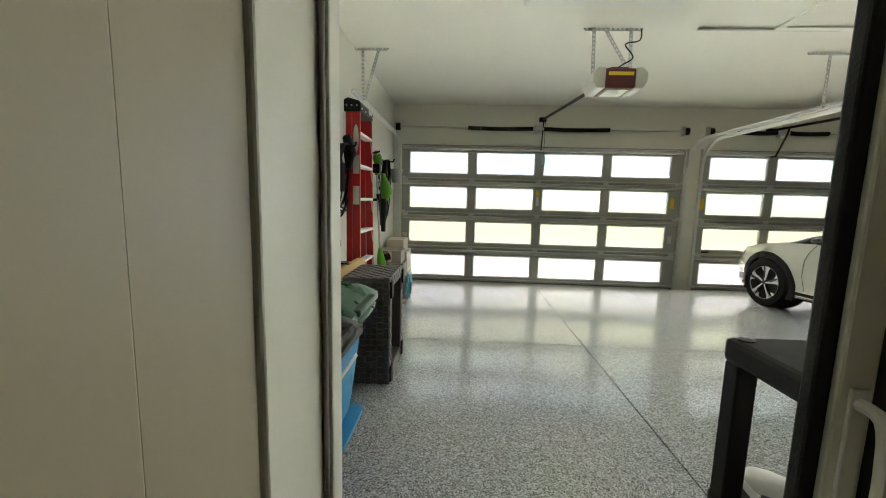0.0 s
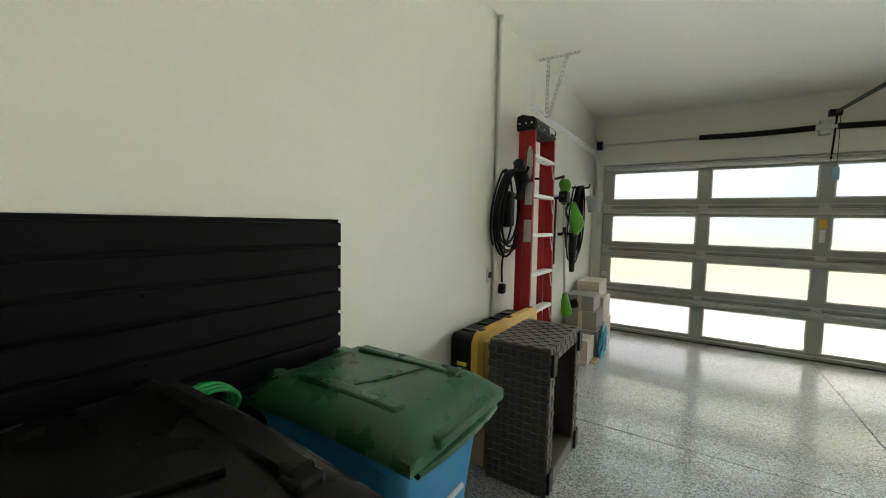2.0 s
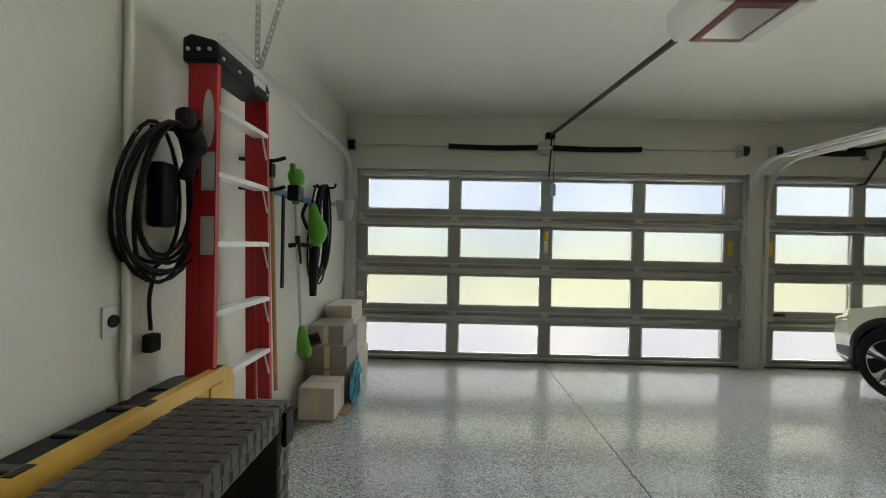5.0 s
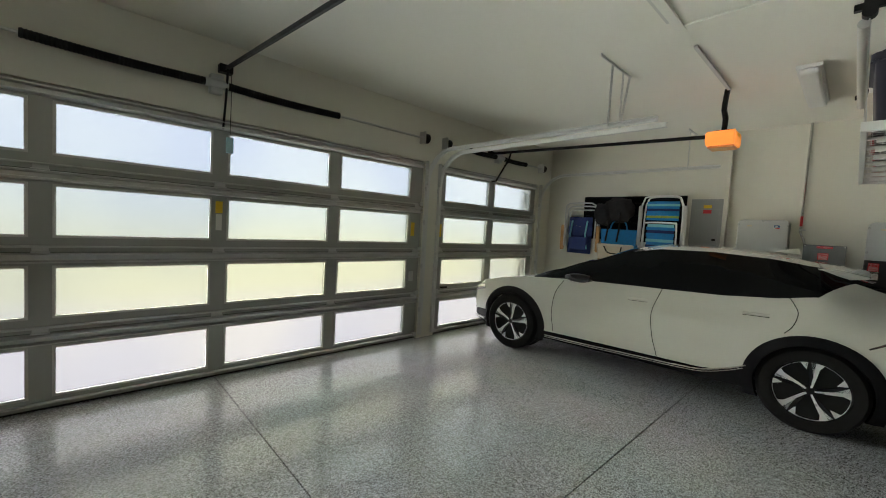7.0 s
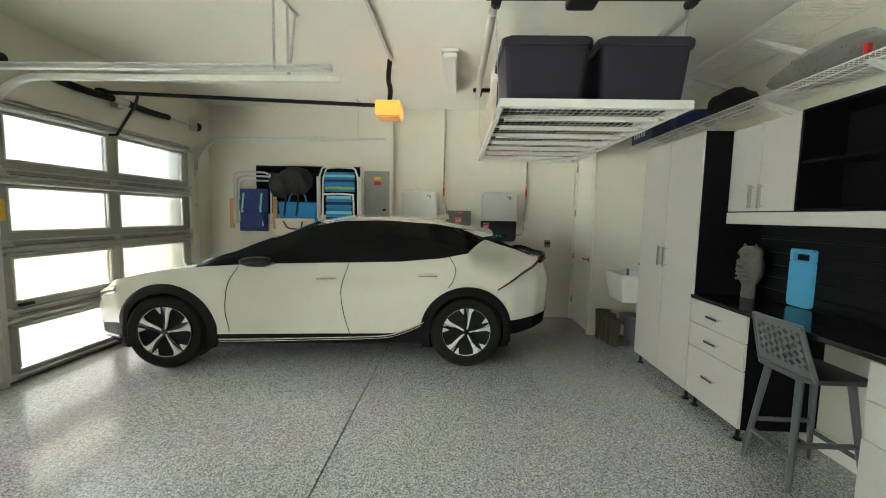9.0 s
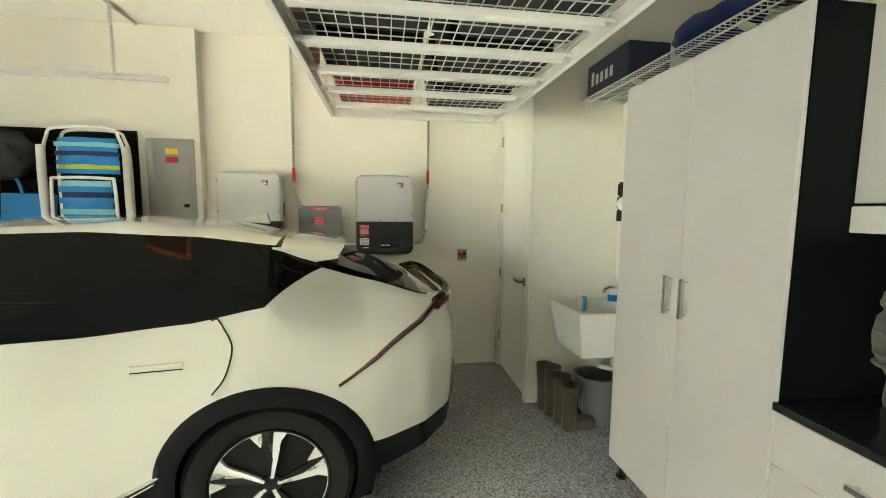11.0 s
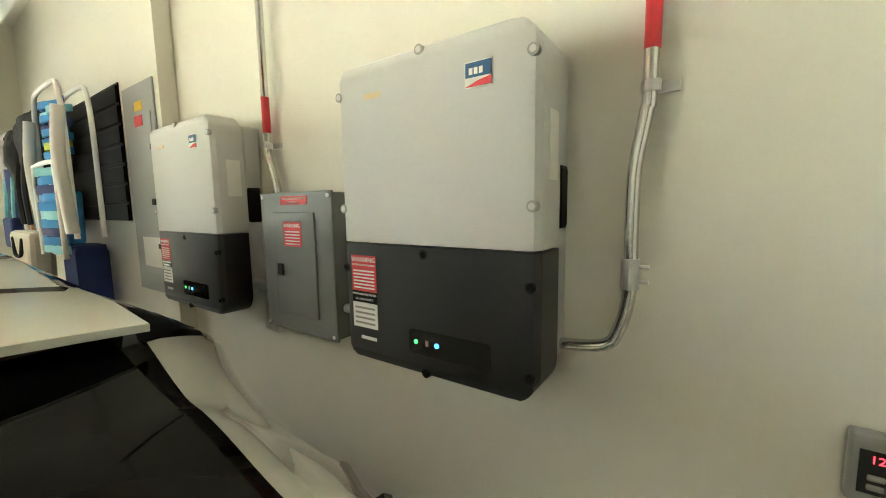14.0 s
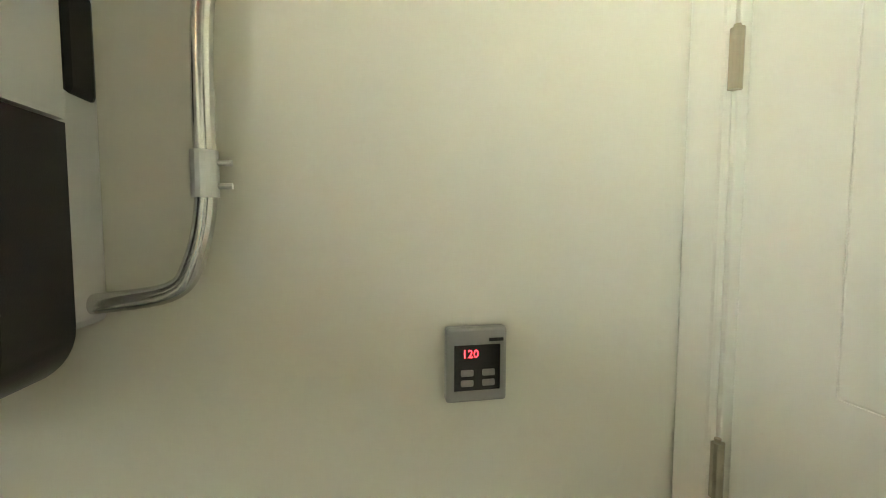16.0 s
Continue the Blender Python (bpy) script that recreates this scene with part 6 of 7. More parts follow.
def soft(name, label, cat, c, s, m, seed, parts=()):
    t = thing(name, label, cat, (c[0], c[1], c[2] - s[2]))
    bm = bmesh.new()
    bmesh.ops.create_icosphere(bm, subdivisions=4, radius=1)
    for v in bm.verts:
        k = 1 + 0.22 * noise.noise(v.co * 1.7 + Vector((seed, 0, 0))) + 0.08 * noise.noise(v.co * 5 + Vector((seed, 3, 0)))
        p = Vector([math.copysign(abs(a) ** 0.7, a) for a in v.co])
        v.co = Vector((c[0] + s[0] * p.x * k, c[1] + s[1] * p.y * k, c[2] + s[2] * p.z * k))
    part("body", bm, m, t, "", 60)
    return t


bpk = soft("backpack", "black soft backpack hanging on the slatwall", "backpack", (7.97, -1.42, 1.98), (0.11, 0.22, 0.19), BLACKF, 1.0)
soft("soft_hat", "black soft bag hanging on the slatwall", "bag", (7.93, -1.20, 1.92), (0.10, 0.14, 0.17), BLACKF, 5.0)
for y in (-1.50, -1.32):
    part("strap", tube(curve_pts([(7.88, y + 0.02, 1.95), (7.85, y, 1.72), (7.86, y + 0.03, 1.48)], 4), 0.014, 6), BLACKF, bpk)
btote = thing("tote_bag", "blue tote bag hanging under the backpack", "tote bag", (7.95, -1.45, 1.4))
part("body", prism([(-1.72, 1.35), (-1.20, 1.35), (-1.16, 1.68), (-1.76, 1.68)], "x", 7.92, 8.06, 0.02), BLUEF, btote)
part("handle", tube(curve_pts([(7.93, -1.60, 1.66), (7.93, -1.55, 1.80), (7.93, -1.38, 1.80), (7.93, -1.32, 1.66)], 4), 0.012, 6), BLUEF, btote)
ctote = thing("canvas_tote", "cream canvas tote bag with dark handles", "tote bag", (7.85, -1.45, 1.1))
part("body", prism([(-1.66, 1.08), (-1.22, 1.08), (-1.16, 1.44), (-1.74, 1.44)], "x", 7.80, 7.92, 0.03), CREAMF, ctote)
part("handle", tube(curve_pts([(7.80, -1.58, 1.40), (7.79, -1.55, 1.30), (7.79, -1.38, 1.30), (7.80, -1.30, 1.40)], 4), 0.010, 6), BLACKF, ctote)
nb = thing("navy_sack", "long navy blue chair sack hanging on the wall", "bag", (7.98, -1.9, 1.0))
part("body", prism(rounded(-2.04, 0.98, -1.78, 1.36, 0.04), "x", 7.93, 8.08, 0.02), NAVYF, nb)

# ---- ceiling: storage lift, light, conduit strips ----
rck = thing("ceiling_rack", "white wire platform of a motorised ceiling storage lift", "storage rack", (6.05, -4.67, 2.27))
RX0, RX1, RY0, RY1, RZ = 4.785, 7.30, -5.275, -4.06, 2.272
for a in ((RX0, RY0, RX0 + 0.03, RY1), (RX1 - 0.03, RY0, RX1, RY1)):
    part("edge_beam", box(a[0], a[1], RZ - 0.045, a[2], a[3], RZ + 0.01, 0.004), WHITEP, rck)
for a in ((RX0 + 0.03, RY0, RX1 - 0.03, RY0 + 0.03), (RX0 + 0.03, RY1 - 0.03, RX1 - 0.03, RY1)):
    part("edge_beam", box(a[0], a[1], RZ - 0.045, a[2], a[3], RZ + 0.01, 0.004), WHITEP, rck)
for k in range(1, 8):
    x = RX0 + (RX1 - RX0) * k / 8
    part("crossbar", prism([(x - 0.022, RZ - 0.05), (x + 0.022, RZ - 0.05), (x + 0.016, RZ - 0.02), (x - 0.016, RZ - 0.02)], "y", RY0 + 0.07, RY1 - 0.07), WHITEP, rck)
    for y, s in ((RY0 + 0.03, 1), (RY1 - 0.03, -1)):
        part("crossbar_end", box(x - 0.016, min(y, y + s * 0.05), RZ - 0.035, x + 0.016, max(y, y + s * 0.05), RZ - 0.02, 0.003), WHITEP, rck)
bm = bmesh.new()
for k in range(1, 24):
    y = RY0 + (RY1 - RY0) * k / 24
    tube([(RX0 + 0.02, y, RZ), (RX1 - 0.02, y, RZ)], 0.0028, 4, bm)
for k in range(1, 34):
    x = RX0 + (RX1 - RX0) * k / 34
    tube([(x, RY0 + 0.02, RZ + 0.005), (x, RY1 - 0.02, RZ + 0.005)], 0.0028, 4, bm)
tagged(part("mesh_deck", bm, WHITEP, rck), kind="stuff")
lift = thing("ceiling_hoist", "dark ceiling hoist rails with cables and a motor", "hoist", (6.0, -4.7, ZC))
for x in (5.04, 7.05):
    part("rail", box(x - 0.02, -5.42, ZC - 0.09, x + 0.02, -3.97, ZC - 0.05, 0.004), BLACK, lift)
    for y in (-5.35, -4.04):
        part("pulley", cyl((x - 0.03, y, ZC - 0.11), (x + 0.03, y, ZC - 0.11), 0.035, 18), BLACK, lift)
        part("cable", cyl((x, y, ZC - 0.12), (x, max(min(y, RY1 - 0.02), RY0 + 0.02), RZ + 0.01), 0.003, 6), STEEL, lift)
        part("rail_mount", box(x - 0.015, y - 0.03, ZC - 0.05, x + 0.015, y + 0.03, ZC, 0.003), BLACK, lift)
for y in (-5.35, -4.02):
    part("drive_tube", cyl((5.06, y, ZC - 0.16), (7.03, y, ZC - 0.16), 0.03, 14), STEEL, lift, "grey drive tube", True)
part("motor", box(4.92, -4.72, ZC - 0.14, 5.10, -4.52, ZC - 0.02, 0.02), BLACK, lift)


def tote_bin(x0, y0, x1, y1, z, h, m, label, lid=True):
    t = thing("storage_bin", label, "storage bin", ((x0 + x1) / 2, (y0 + y1) / 2, z), group="bins on the ceiling rack")
    bm = bmesh.new()
    R = [[bm.verts.new((u, v, zz)) for u, v in rounded(x0 + k, y0 + k, x1 - k, y1 - k, 0.04)] for zz, k in ((z, 0.035), (z + h - 0.05, 0.008))]
    n = len(R[0])
    for k in range(n):
        bm.faces.new((R[0][k], R[0][(k + 1) % n], R[1][(k + 1) % n], R[1][k]))
    bm.faces.new(R[0][::-1])
    bm.faces.new(R[1])
    part("body", bm, m, t, "", 40)
    part("lid", prism(rounded(x0 - 0.012, y0 - 0.012, x1 + 0.012, y1 + 0.012, 0.05), "z", z + h - 0.05, z + h, 0.012), m, t, "", 35)
    return t


DZ = RZ + 0.012
tote_bin(4.81, -4.635, 5.35, -4.08, DZ, 0.385, NAVY, "dark navy lidded storage bin on the ceiling rack")
tote_bin(4.81, -5.27, 5.35, -4.69, DZ, 0.385, NAVY, "dark navy lidded storage bin on the ceiling rack")
tote_bin(5.45, -4.64, 6.05, -4.12, DZ, 0.33, BLACK, "black storage bin on the ceiling rack")
tote_bin(5.45, -5.25, 6.05, -4.70, DZ, 0.36, NAVY, "dark storage bin on the ceiling rack")
tote_bin(6.11, -4.64, 6.66, -4.12, DZ, 0.30, BLACK, "black storage bin on the ceiling rack")
tote_bin(6.11, -5.25, 6.66, -4.70, DZ, 0.33, BLACK, "black storage bin on the ceiling rack")
tote_bin(6.72, -4.64, 7.26, -4.12, DZ, 0.28, RED, "red storage bin on the ceiling rack")
tote_bin(6.72, -5.25, 7.26, -4.70, DZ, 0.30, BLACK, "black storage bin on the ceiling rack")
wb_ = thing("white_carton", "white flat carton standing on the ceiling rack", "box", (6.45, -4.12, DZ))
part("box", box(5.42, -4.10, DZ, 6.60, -4.068, DZ + 0.33, 0.004), CARTON, wb_)
part("flap", box(5.45, -4.30, DZ + 0.33, 5.70, -4.07, DZ + 0.45, 0.004), LBLW, wb_)
cl = thing("ceiling_light", "long white surface ceiling light, unlit", "ceiling light", (6.6, -3.70, ZC))
part("tray", box(6.04, -3.79, ZC - 0.03, 7.18, -3.62, ZC, 0.004), WHITEP, cl)
part("diffuser", box(6.05, -3.775, ZC - 0.085, 7.17, -3.635, ZC - 0.03, 0.02), WHITEPL, cl)
cl2 = thing("ceiling_light", "long white surface ceiling light, unlit", "ceiling light", (2.29, -3.68, ZC))
part("tray", box(1.67, -3.78, ZC - 0.03, 2.91, -3.60, ZC, 0.004), WHITEP, cl2)
part("diffuser", box(1.68, -3.765, ZC - 0.085, 2.90, -3.615, ZC - 0.03, 0.02), WHITEPL, cl2)
rw = thing("surface_raceway", "thin painted wiring raceway on the ceiling", "raceway", (4.0, -3.07, ZC), "structure")
part("channel", box(3.36, -3.08, ZC - 0.02, 4.62, -3.05, ZC, 0.003), CABS, rw)
part("channel", box(5.13, -3.12, ZC - 0.02, 6.32, -3.09, ZC, 0.003), CABS, rw)
ht = thing("attic_hatch", "framed attic hatch in the ceiling", "hatch", (4.4, -3.4, ZC), "structure")
part("panel", box(4.08, -3.74, ZC - 0.008, 4.72, -3.13, ZC, 0.002), CEIL, ht)
for a in ((4.02, -3.80, 4.78, -3.735), (4.02, -3.135, 4.78, -3.07), (4.02, -3.735, 4.085, -3.135), (4.715, -3.735, 4.78, -3.135)):
    part("trim", box(a[0], a[1], ZC - 0.022, a[2], a[3], ZC, 0.004), TRIM, ht)


# ---- the parked car ----
def lerp_tab(tab, s):
    for (a, va), (b, vb) in zip(tab, tab[1:]):
        if s <= b:
            t = (s - a) / (b - a)
            t = min(max(t, 0), 1)
            t = t * t * (3 - 2 * t) * 0.35 + t * 0.65
            return va + (vb - va) * t
    return tab[-1][1]


TOPZ = ((-0.93, 1.05), (-0.90, 1.09), (-0.74, 1.125), (-0.45, 1.25), (-0.15, 1.37), (0.0, 1.43), (0.35, 1.495), (0.8, 1.53), (1.25, 1.52), (1.6, 1.45), (2.0, 1.29), (2.4, 1.12), (2.66, 1.005), (2.9, 0.965), (3.2, 0.915), (3.5, 0.83), (3.66, 0.73), (3.745, 0.60))
BELT = ((-0.93, 1.045), (-0.8, 1.09), (-0.55, 1.12), (-0.2, 1.16), (0.0, 1.155), (0.3, 1.10), (0.7, 1.065), (1.2, 1.05), (2.0, 1.03), (2.5, 1.0), (2.66, 0.985), (3.0, 0.94), (3.4, 0.85), (3.745, 0.58))
HALF = ((-0.93, 0.60), (-0.86, 0.74), (-0.70, 0.86), (-0.45, 0.925), (0.0, 0.945), (0.8, 0.935), (1.5, 0.93), (2.4, 0.935), (3.0, 0.935), (3.35, 0.88), (3.6, 0.76), (3.745, 0.55))
ROOFW = ((-0.93, 0.52), (-0.7, 0.56), (-0.2, 0.56), (0.3, 0.58), (1.2, 0.60), (1.7, 0.63), (2.3, 0.72), (2.66, 0.80), (3.0, 0.74), (3.5, 0.60), (3.745, 0.45))
SILL = ((-0.93, 0.52), (-0.85, 0.40), (-0.5, 0.33), (0.4, 0.30), (0.8, 0.24), (2.4, 0.24), (3.4, 0.24), (3.745, 0.30))


def build_car():
    car = thing("parked_car", "warm white electric crossover car with black cladding, parked", "car", (0, 0, 0))
    ZMID = 0.62

    def side_y(s, z):
        """Half width of the body's side at height z, with a shoulder and tumblehome."""
        w, zb, z0 = lerp_tab(HALF, s), lerp_tab(BELT, s), lerp_tab(SILL, s)
        if z <= zb:
            t = (z - z0) / max(0.05, zb - z0)
            k = -0.045 * (1 - t) ** 2 * 1.3 - 0.05 * max(0, t - 0.62) ** 2 / 0.144
            crease = -0.012 * math.exp(-((z - 0.42) / 0.07) ** 2) + 0.006 * math.exp(-((z - 0.80) / 0.06) ** 2)
            hip = 0.03 * math.exp(-((s + 0.05) / 0.5) ** 2) * math.exp(-((z - 0.80) / 0.2) ** 2)
            tuck = -0.85 * min(max((-0.02 - s) / 0.40, 0), 1) * max(0, z - 0.90)
            return w + k + crease + hip + tuck
        return w
    NS = 150
    S = [-0.93 + (3.745 + 0.93) * i / NS for i in range(NS + 1)]
    NB, NG, NT = 16, 8, 6
    body, glassf, roof, wsc, rearw = (bmesh.new() for _ in range(5))
    lowc = bmesh.new()
    cache = {}

    def V(bm, p):
        k = (id(bm), round(p[0], 5), round(p[1], 5), round(p[2], 5))
        if k not in cache:
            cache[k] = bm.verts.new(p)
        return cache[k]

    def section(s):
        zb, zt, z0, wr = lerp_tab(BELT, s), lerp_tab(TOPZ, s), lerp_tab(SILL, s), lerp_tab(ROOFW, s)
        zt = max(zt, zb + 0.004)
        pts = []
        for j in range(NB + 1):
            z = z0 + (zb - z0) * j / NB
            pts.append((side_y(s, z), z))
        yb = pts[-1][0]
        edge = min(wr, yb - 0.02)
        ze = zb + (zt - zb) * 0.86
        for j in range(1, NG + 1):
            t = j / NG
            pts.append((yb + (edge - yb) * (t ** 1.25), zb + (ze - zb) * (t ** 0.92)))
        for j in range(1, NT + 1):
            t = j / NT
            pts.append((edge * (1 - t), ze + (zt - ze) * (1 - (1 - t) ** 2.2)))
        return pts
    secs = [section(s) for s in S]
    I0 = min(range(NS + 1), key=lambda i: abs(S[i] - 0.02))

    def slide(i, j):
        """A grid point's place; near the rear pillar the columns lean back with height."""
        t = min(max((j - NB) / NG, 0), 1)
        s = S[i] - 0.30 * t * max(0, 1 - abs(S[i] - S[I0]) / 0.5)
        if t <= 0:
            return (S[i], *secs[i][j])
        return (s, *section(s)[j])
    grid = [[slide(i, j) for j in range(NB + NG + NT + 1)] for i in range(NS + 1)]
    WA = ((0.0, 0.365), (2.9, 0.365))
    for i in range(NS):
        sm = (S[i] + S[i + 1]) / 2
        for j in range(NB + NG + NT):
            q = [grid[i][j], grid[i + 1][j], grid[i + 1][j + 1], grid[i][j + 1]]
            zm = sum(p[2] for p in q) / 4
            ym = sum(p[1] for p in q) / 4
            if j < NB:
                if any(math.hypot(sm - ws, zm - wz) < 0.405 for ws, wz in WA):
                    continue
                low = zm < 0.335 and 0.3 < sm < 2.6 or (sm < -0.35 and j < 3) or (sm > 3.2 and zm < 0.42)
                tgt = lowc if low else body
            elif j < NB + NG:
                t = (j - NB) / NG
                
                if sm > 2.62:
                    tgt = body
                elif i >= I0:
                    tgt = glassf
                elif sm > -0.78 and t > 0.74:
                    tgt = glassf
                else:
                    tgt = body
            else:
                if sm > 2.66:
                    tgt = body
                elif sm > 1.52:
                    tgt = wsc
                elif i >= I0 + 6:
                    tgt = roof
                elif sm > -0.74:
                    tgt = rearw
                else:
                    tgt = body
            for sg in (1, -1):
                vs = []
                for p in q:
                    v = V(tgt, (p[0], p[1] * sg, p[2]))
                    if v not in vs:
                        vs.append(v)
                if len(vs) > 2:
                    try:
                        tgt.faces.new(vs if sg > 0 else vs[::-1])
                    except ValueError:
                        pass
    # nose and tail closing faces
    for i, tgt in ((0, body), (NS, body)):
        for j in range(NB + NG + NT):
            a, b = secs[i][j], secs[i][j + 1]
            m = lowc if (a[1] < (0.56 if i == 0 else 0.42)) else tgt
            vs = [V(m, (S[i], y, z)) for y, z in ((a[0], a[1]), (b[0], b[1]), (-b[0], b[1]), (-a[0], a[1]))]
            u = []
            for v in vs:
                if v not in u:
                    u.append(v)
            if len(u) > 2:
                try:
                    m.faces.new(u)
                except ValueError:
                    pass
    bd = part("body", body, CARW, car, "warm white painted body", 45)
    part("lower_cladding", lowc, CLAD, car, "black lower cladding", 45)
    part("side_glass", glassf, CARG, car, "dark tinted side windows", 45)
    part("roof", roof, CARW, car, "", 45)
    part("windscreen", wsc, CARG, car, "", 45)
    part("rear_window", rearw, CARG, car, "dark tinted rear window", 45)
    part("underbody", box(-0.5, -0.72, 0.2, 3.4, 0.72, 0.30), BLACK, car)
    # arches, wells and wheels
    for ws in (0.0, 2.9):
        for sg in (1, -1):
            bm = bmesh.new()
            rings = []
            for k in range(33):
                a = radians(-28 + 236 * k / 32)
                c, sn = math.cos(a), math.sin(a)
                ring = []
                for r, o in ((0.375, -0.05), (0.380, 0.012), (0.43, 0.018), (0.468, 0.004), (0.470, -0.04)):
                    x, z = ws + r * c, max(0.2, 0.365 + r * sn)
                    y = side_y(min(max(x, -0.9), 3.7), max(z, 0.3)) + o
                    ring.append(bm.verts.new((x, sg * y, z)))
                rings.append(ring)
            for A, B in zip(rings, rings[1:]):
                for k in range(4):
                    bm.faces.new((A[k], A[k + 1], B[k + 1], B[k]))
            part("wheel_arch", bm, CLAD, car, "black wheel-arch cladding", 50)
            part("wheel_well", cyl((ws, sg * 0.60, 0.40), (ws, sg * 0.64, 0.40), 0.41, 32), BLACK, car)
            wheel(car, ws, sg)
    # door seams, handles and sill strip
    for sg in (1, -1):
        def on(s, z, o=0.003):
            return (s, sg * (side_y(s, z) + o), z)
        for line in ([(2.32, 0.36), (2.34, 0.6), (2.30, 0.85), (2.22, 1.0)], [(1.16, 0.32), (1.22, 0.55), (1.24, 0.8), (1.17, 1.045)], [(0.20, 0.82), (0.15, 0.89), (0.125, 1.0), (0.16, 1.08), (0.195, 1.13)]):
            pts = curve_pts([(s, 0, z) for s, z in line], 8)
            part("door_seam", tube([on(p.x, p.z, 0.0) for p in pts], 0.004, 5), BLACKG, bd)
        for s, z in ((1.29, 0.908), (0.305, 0.943)):
            h = curve_pts([(s, 0, z + 0.003), (s + 0.10, 0, z), (s + 0.19, 0, z - 0.003)], 5)
            part("door_handle", tube([on(p.x, p.z, -0.005) for p in h], 0.014, 8), CARW, bd, "flush door handle", True)
            part("handle_seam", tube([on(p.x, p.z - 0.016, -0.001) for p in h], 0.003, 5), BLACKG, bd)
        strip = curve_pts([(2.42, 0, 0.285), (1.9, 0, 0.29), (1.4, 0, 0.30), (1.0, 0, 0.31), (0.76, 0, 0.33), (0.55, 0, 0.40), (0.42, 0, 0.465)], 8)
        sb_ = bmesh.new()
        cols_ = [[sb_.verts.new(on(p.x, z, o)) for z, o in ((0.245, -0.06), (0.25, 0.003), (0.5 * (0.25 + p.z), 0.005), (p.z - 0.006, 0.005), (p.z - 0.002, -0.04))] for p in strip]
        for A, B in zip(cols_, cols_[1:]):
            for k in range(4):
                sb_.faces.new((A[k], A[k + 1], B[k + 1], B[k]))
        part("sill_cladding", sb_, CLAD, car, "black sill cladding", 40)
        part("sill_strip", tube([on(p.x, p.z, 0.006) for p in strip], 0.008, 6), CHROME, car, "bright sill strip", True)
        part("sill_strip", tube([on(p.x, p.z - 0.022, 0.004) for p in strip], 0.005, 6), CHROME, car, "bright sill strip", True)
        # mirror
        mb = bmesh.new()
        bmesh.ops.create_icosphere(mb, subdivisions=3, radius=1)
        for v in mb.verts:
            p = [math.copysign(abs(c) ** 0.72, c) for c in v.co]
            k = 1 - 0.35 * max(0, p[0])
            v.co = Vector((1.99 + 0.15 * p[0], sg * (1.035 + 0.10 * p[1]), 1.07 + 0.052 * p[2] * k))
        mr = part("mirror", mb, BLACKG, car, "gloss black mirror", 40)
        part("mirror_trim", tube([(1.86, sg * (0.95 + 0.17 * k / 6), 1.04) for k in range(7)], 0.007, 6), CHROME, mr)
        part("mirror_stalk", tube([(2.14, sg * 0.86, 1.01), (2.10, sg * 0.97, 1.045)], 0.022, 8), BLACKG, mr)
        # slanting tail lamp up to the tail lip
        tl = curve_pts([(-0.30, 0, 0.80), (-0.50, 0, 0.92), (-0.70, 0, 1.01), (-0.82, 0, 1.065)], 6)
        part("tail_lamp", tube([on(p.x, p.z, -0.004) for p in tl], [0.008 + 0.0007 * k for k in range(len(tl))], 8), TAILR, car, "dark red tail lamp", True)
        hl = curve_pts([(3.36, 0, 0.76), (3.52, 0, 0.72), (3.64, 0, 0.66)], 5)
        part("headlamp", tube([on(p.x, p.z, -0.02) for p in hl], 0.04, 10), CHROME, car, "clear headlamp", True)
        part("bumper_blade", tube([on(s, 0.30, 0.004) for s in (3.36, 3.5, 3.62, 3.70)], 0.018, 8), CHROME, car, "bright bumper blade")
    bar = [(-0.80, 0.675, 1.07), (-0.87, 0.60, 1.095), (-0.915, 0.46, 1.105), (-0.94, 0.25, 1.10), (-0.95, 0, 1.09)]
    bar = bar + [(x, -y, z) for x, y, z in bar[-2::-1]]
    part("light_bar", tube(curve_pts(bar, 5), 0.026, 10), TAILR, car, "full-width dark red light bar", True)
    part("tail_lip", tube(curve_pts([(x + 0.01, y, z + 0.028) for x, y, z in bar], 5), 0.018, 8), BLACKG, car, "gloss black tail lip", True)
    # roof spoiler
    sp_ = bmesh.new()
    R = []
    for y in [-0.60 + 1.20 * k / 16 for k in range(17)]:
        e = 1 - (abs(y) / 0.60) ** 3 * 0.12
        R.append([sp_.verts.new(p) for p in ((0.02, y, 1.432 - 0.05 * (y / 0.6) ** 2), (-0.16, y, 1.418 - 0.05 * (y / 0.6) ** 2), (-0.34 * e, y, 1.385 - 0.045 * (y / 0.6) ** 2), (-0.34 * e, y, 1.37 - 0.045 * (y / 0.6) ** 2), (-0.10, y, 1.345 - 0.05 * (y / 0.6) ** 2))])
    for A, B in zip(R, R[1:]):
        for k in range(5):
            sp_.faces.new((A[k], A[(k + 1) % 5], B[(k + 1) % 5], B[k]))
    sp_.faces.new(R[0])
    sp_.faces.new(R[-1][::-1])
    spo = part("roof_spoiler", sp_, CARW, car, "", 40)
    part("spoiler_underside", box(-0.26, -0.50, 1.318, -0.05, 0.50, 1.343, 0.008), BLACKG, spo)
    part("antenna_fin", prism([(0.12, 1.48), (0.34, 1.495), (0.22, 1.535), (0.14, 1.555)], "y", -0.022, 0.022, 0.008), CARW, car)
    part("tow_trim", box(-0.945, -0.45, 0.40, -0.90, 0.45, 0.52, 0.02), CLAD, car)
    car.matrix_world = Matrix.Translation((6.055 + 0.93 * 0.995, -3.933 + 0.93 * 0.101, 0)) @ Matrix.Rotation(radians(90 + 5.8), 4, "Z")
    return car


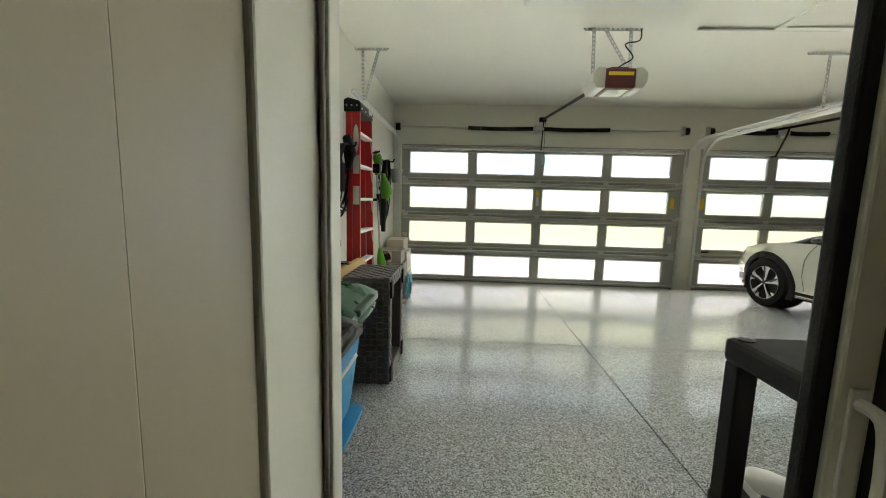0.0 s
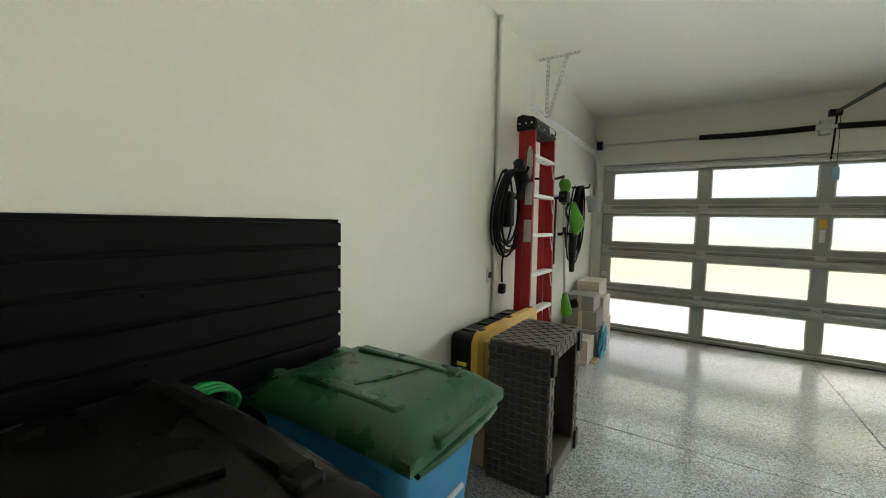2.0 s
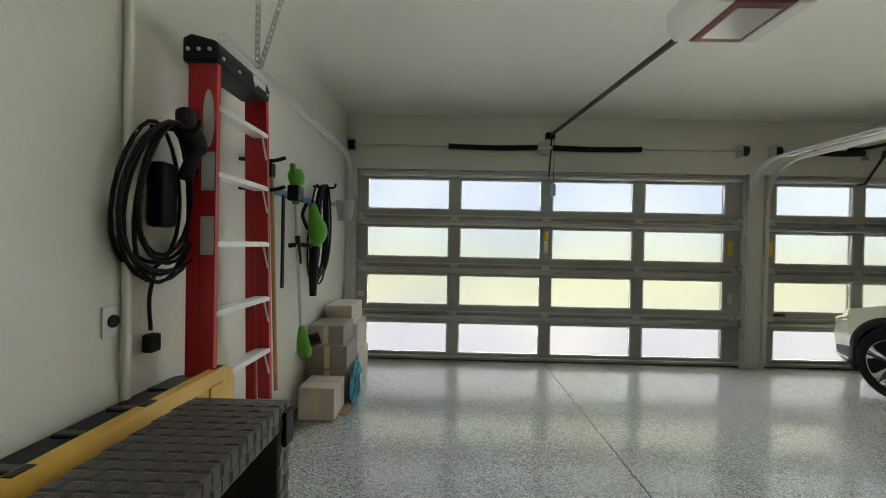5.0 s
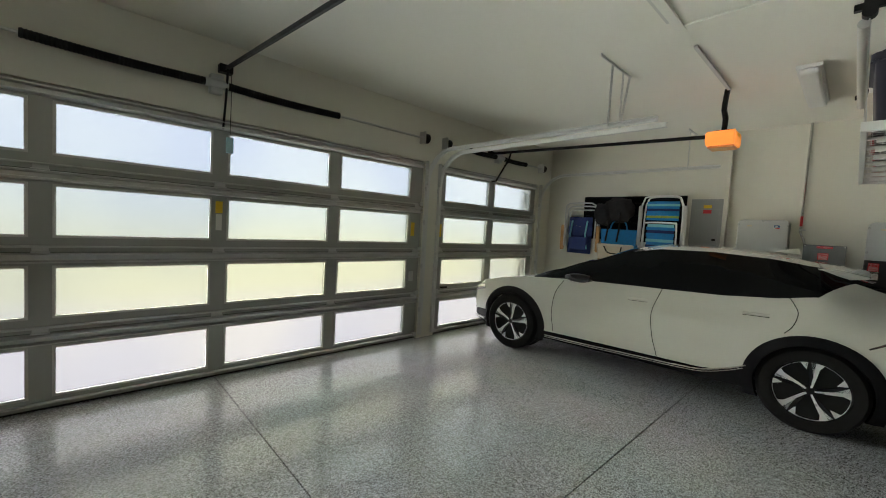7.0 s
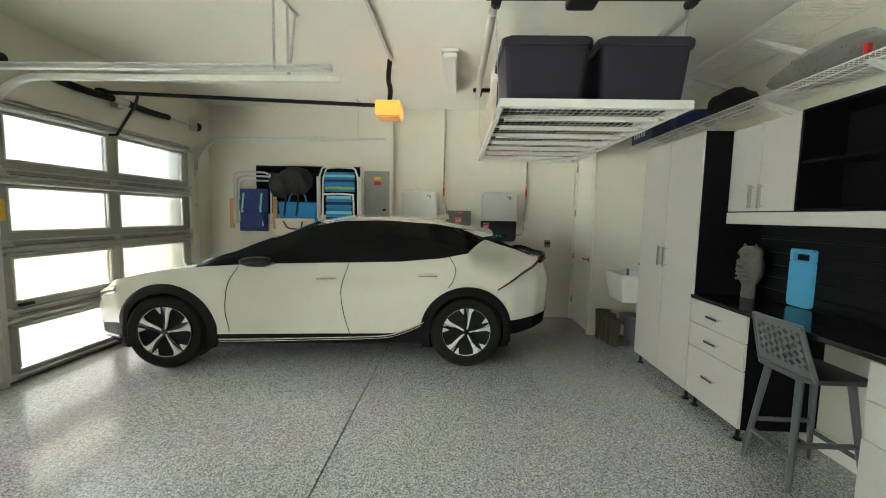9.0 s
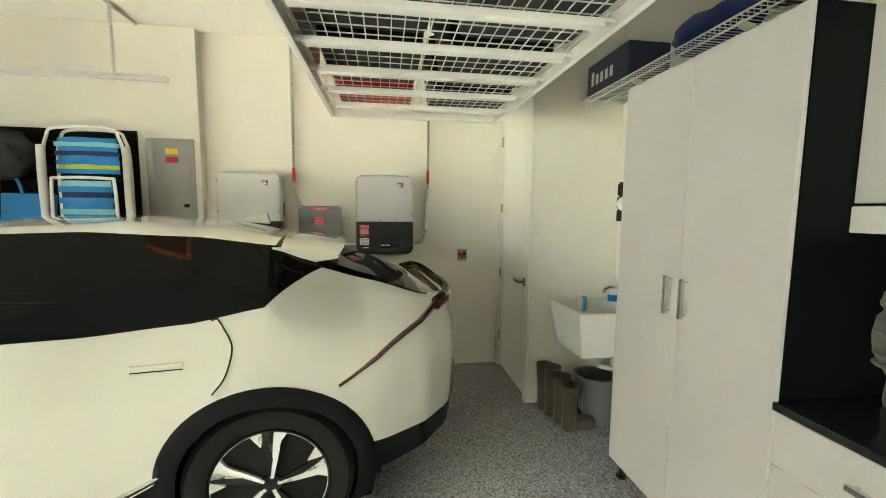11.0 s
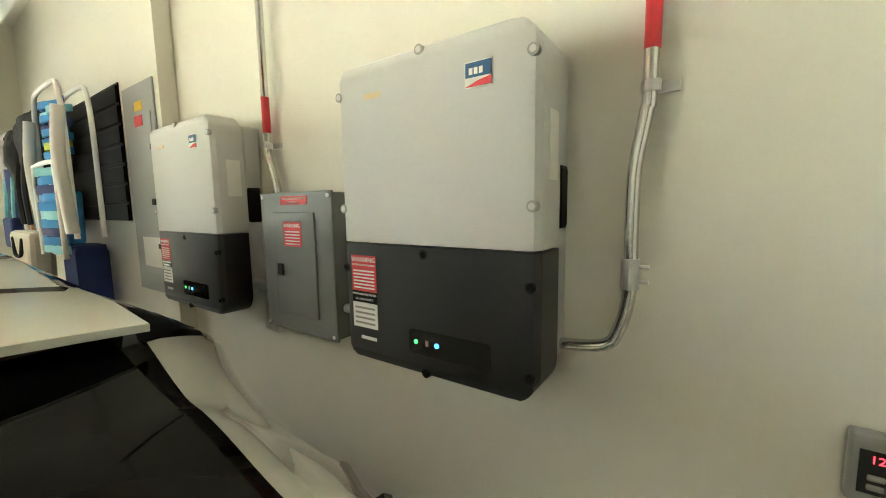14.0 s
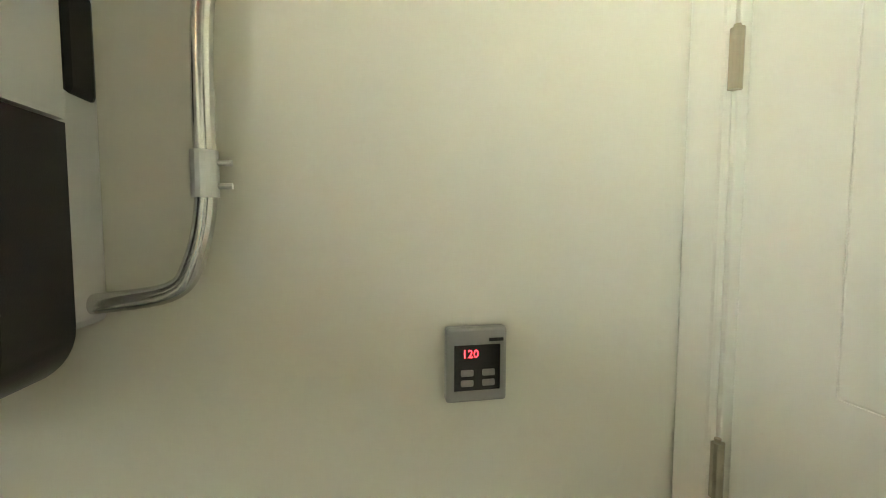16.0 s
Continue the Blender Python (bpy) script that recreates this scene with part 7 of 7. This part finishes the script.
def wheel(car, ws, sg):
    """Tyre, dark rim, five split machined spokes and hub."""
    zc, yo = 0.365, 0.925

    def ring(prof, m, name, parent, label=""):
        bm = bmesh.new()
        R = []
        for r, y in prof:
            R.append([bm.verts.new((ws + r * math.cos(2 * math.pi * k / 48), sg * y, zc + r * math.sin(2 * math.pi * k / 48))) for k in range(48)])
        for A, B in zip(R, R[1:]):
            for k in range(48):
                bm.faces.new((A[k], A[(k + 1) % 48], B[(k + 1) % 48], B[k]))
        bm.faces.new(R[0])
        bm.faces.new(R[-1][::-1])
        return part(name, bm, m, parent, label, 40)
    w = ring([(0.20, yo - 0.23), (0.33, yo - 0.23), (0.362, yo - 0.20), (0.365, yo - 0.12), (0.362, yo - 0.035), (0.335, yo - 0.004), (0.30, yo), (0.258, yo - 0.006), (0.25, yo - 0.02)], RUBBER, "wheel", car, "black tyre on an alloy wheel")
    ring([(0.25, yo - 0.021), (0.252, yo - 0.002), (0.243, yo - 0.004), (0.235, yo - 0.05), (0.05, yo - 0.06)], BLACKG, "rim", w, "gloss black rim")
    for k in range(5):
        a = 2 * math.pi * k / 5 + math.pi / 2 + 0.2
        def flat(polar, depth):
            """A machined face in the wheel's plane, from (radius, turn) corners."""
            bm = bmesh.new()
            F = [bm.verts.new((ws + r * math.cos(a + t), sg * (yo - 0.004), zc + r * math.sin(a + t))) for r, t in polar]
            K = [bm.verts.new((v.co.x, sg * (yo - 0.004 - depth), v.co.z)) for v in F]
            bm.faces.new(F)
            bm.faces.new(K[::-1])
            n = len(F)
            for q in range(n):
                bm.faces.new((F[q], F[(q + 1) % n], K[(q + 1) % n], K[q]))
            return bm
        part("spoke", flat([(0.03, -0.25), (0.12, -0.085), (0.19, -0.20), (0.249, -0.27), (0.249, 0.12), (0.20, 0.04), (0.12, 0.075), (0.03, 0.25)], 0.03), RIMS, w, "machined alloy spoke")
        part("spoke_edge", flat([(0.249, 0.06)] + [(0.249, 0.06 + 0.14 * q) for q in range(1, 6)] + [(0.241, 0.06 + 0.14 * q) for q in range(5, -1, -1)], 0.02), RIMS, w)
        part("spoke_tip", flat([(0.249, 0.72), (0.249, 0.95), (0.18, 0.86)], 0.02), RIMS, w)
        part("dark_spoke", flat([(0.04, 0.85), (0.04, 1.15), (0.245, 1.14), (0.245, 0.93)], 0.03), BLACKG, w)
    part("hub", cyl((ws, sg * (yo - 0.05), zc), (ws, sg * (yo - 0.006), zc), 0.045, 20), BLACKG, w)


build_car()
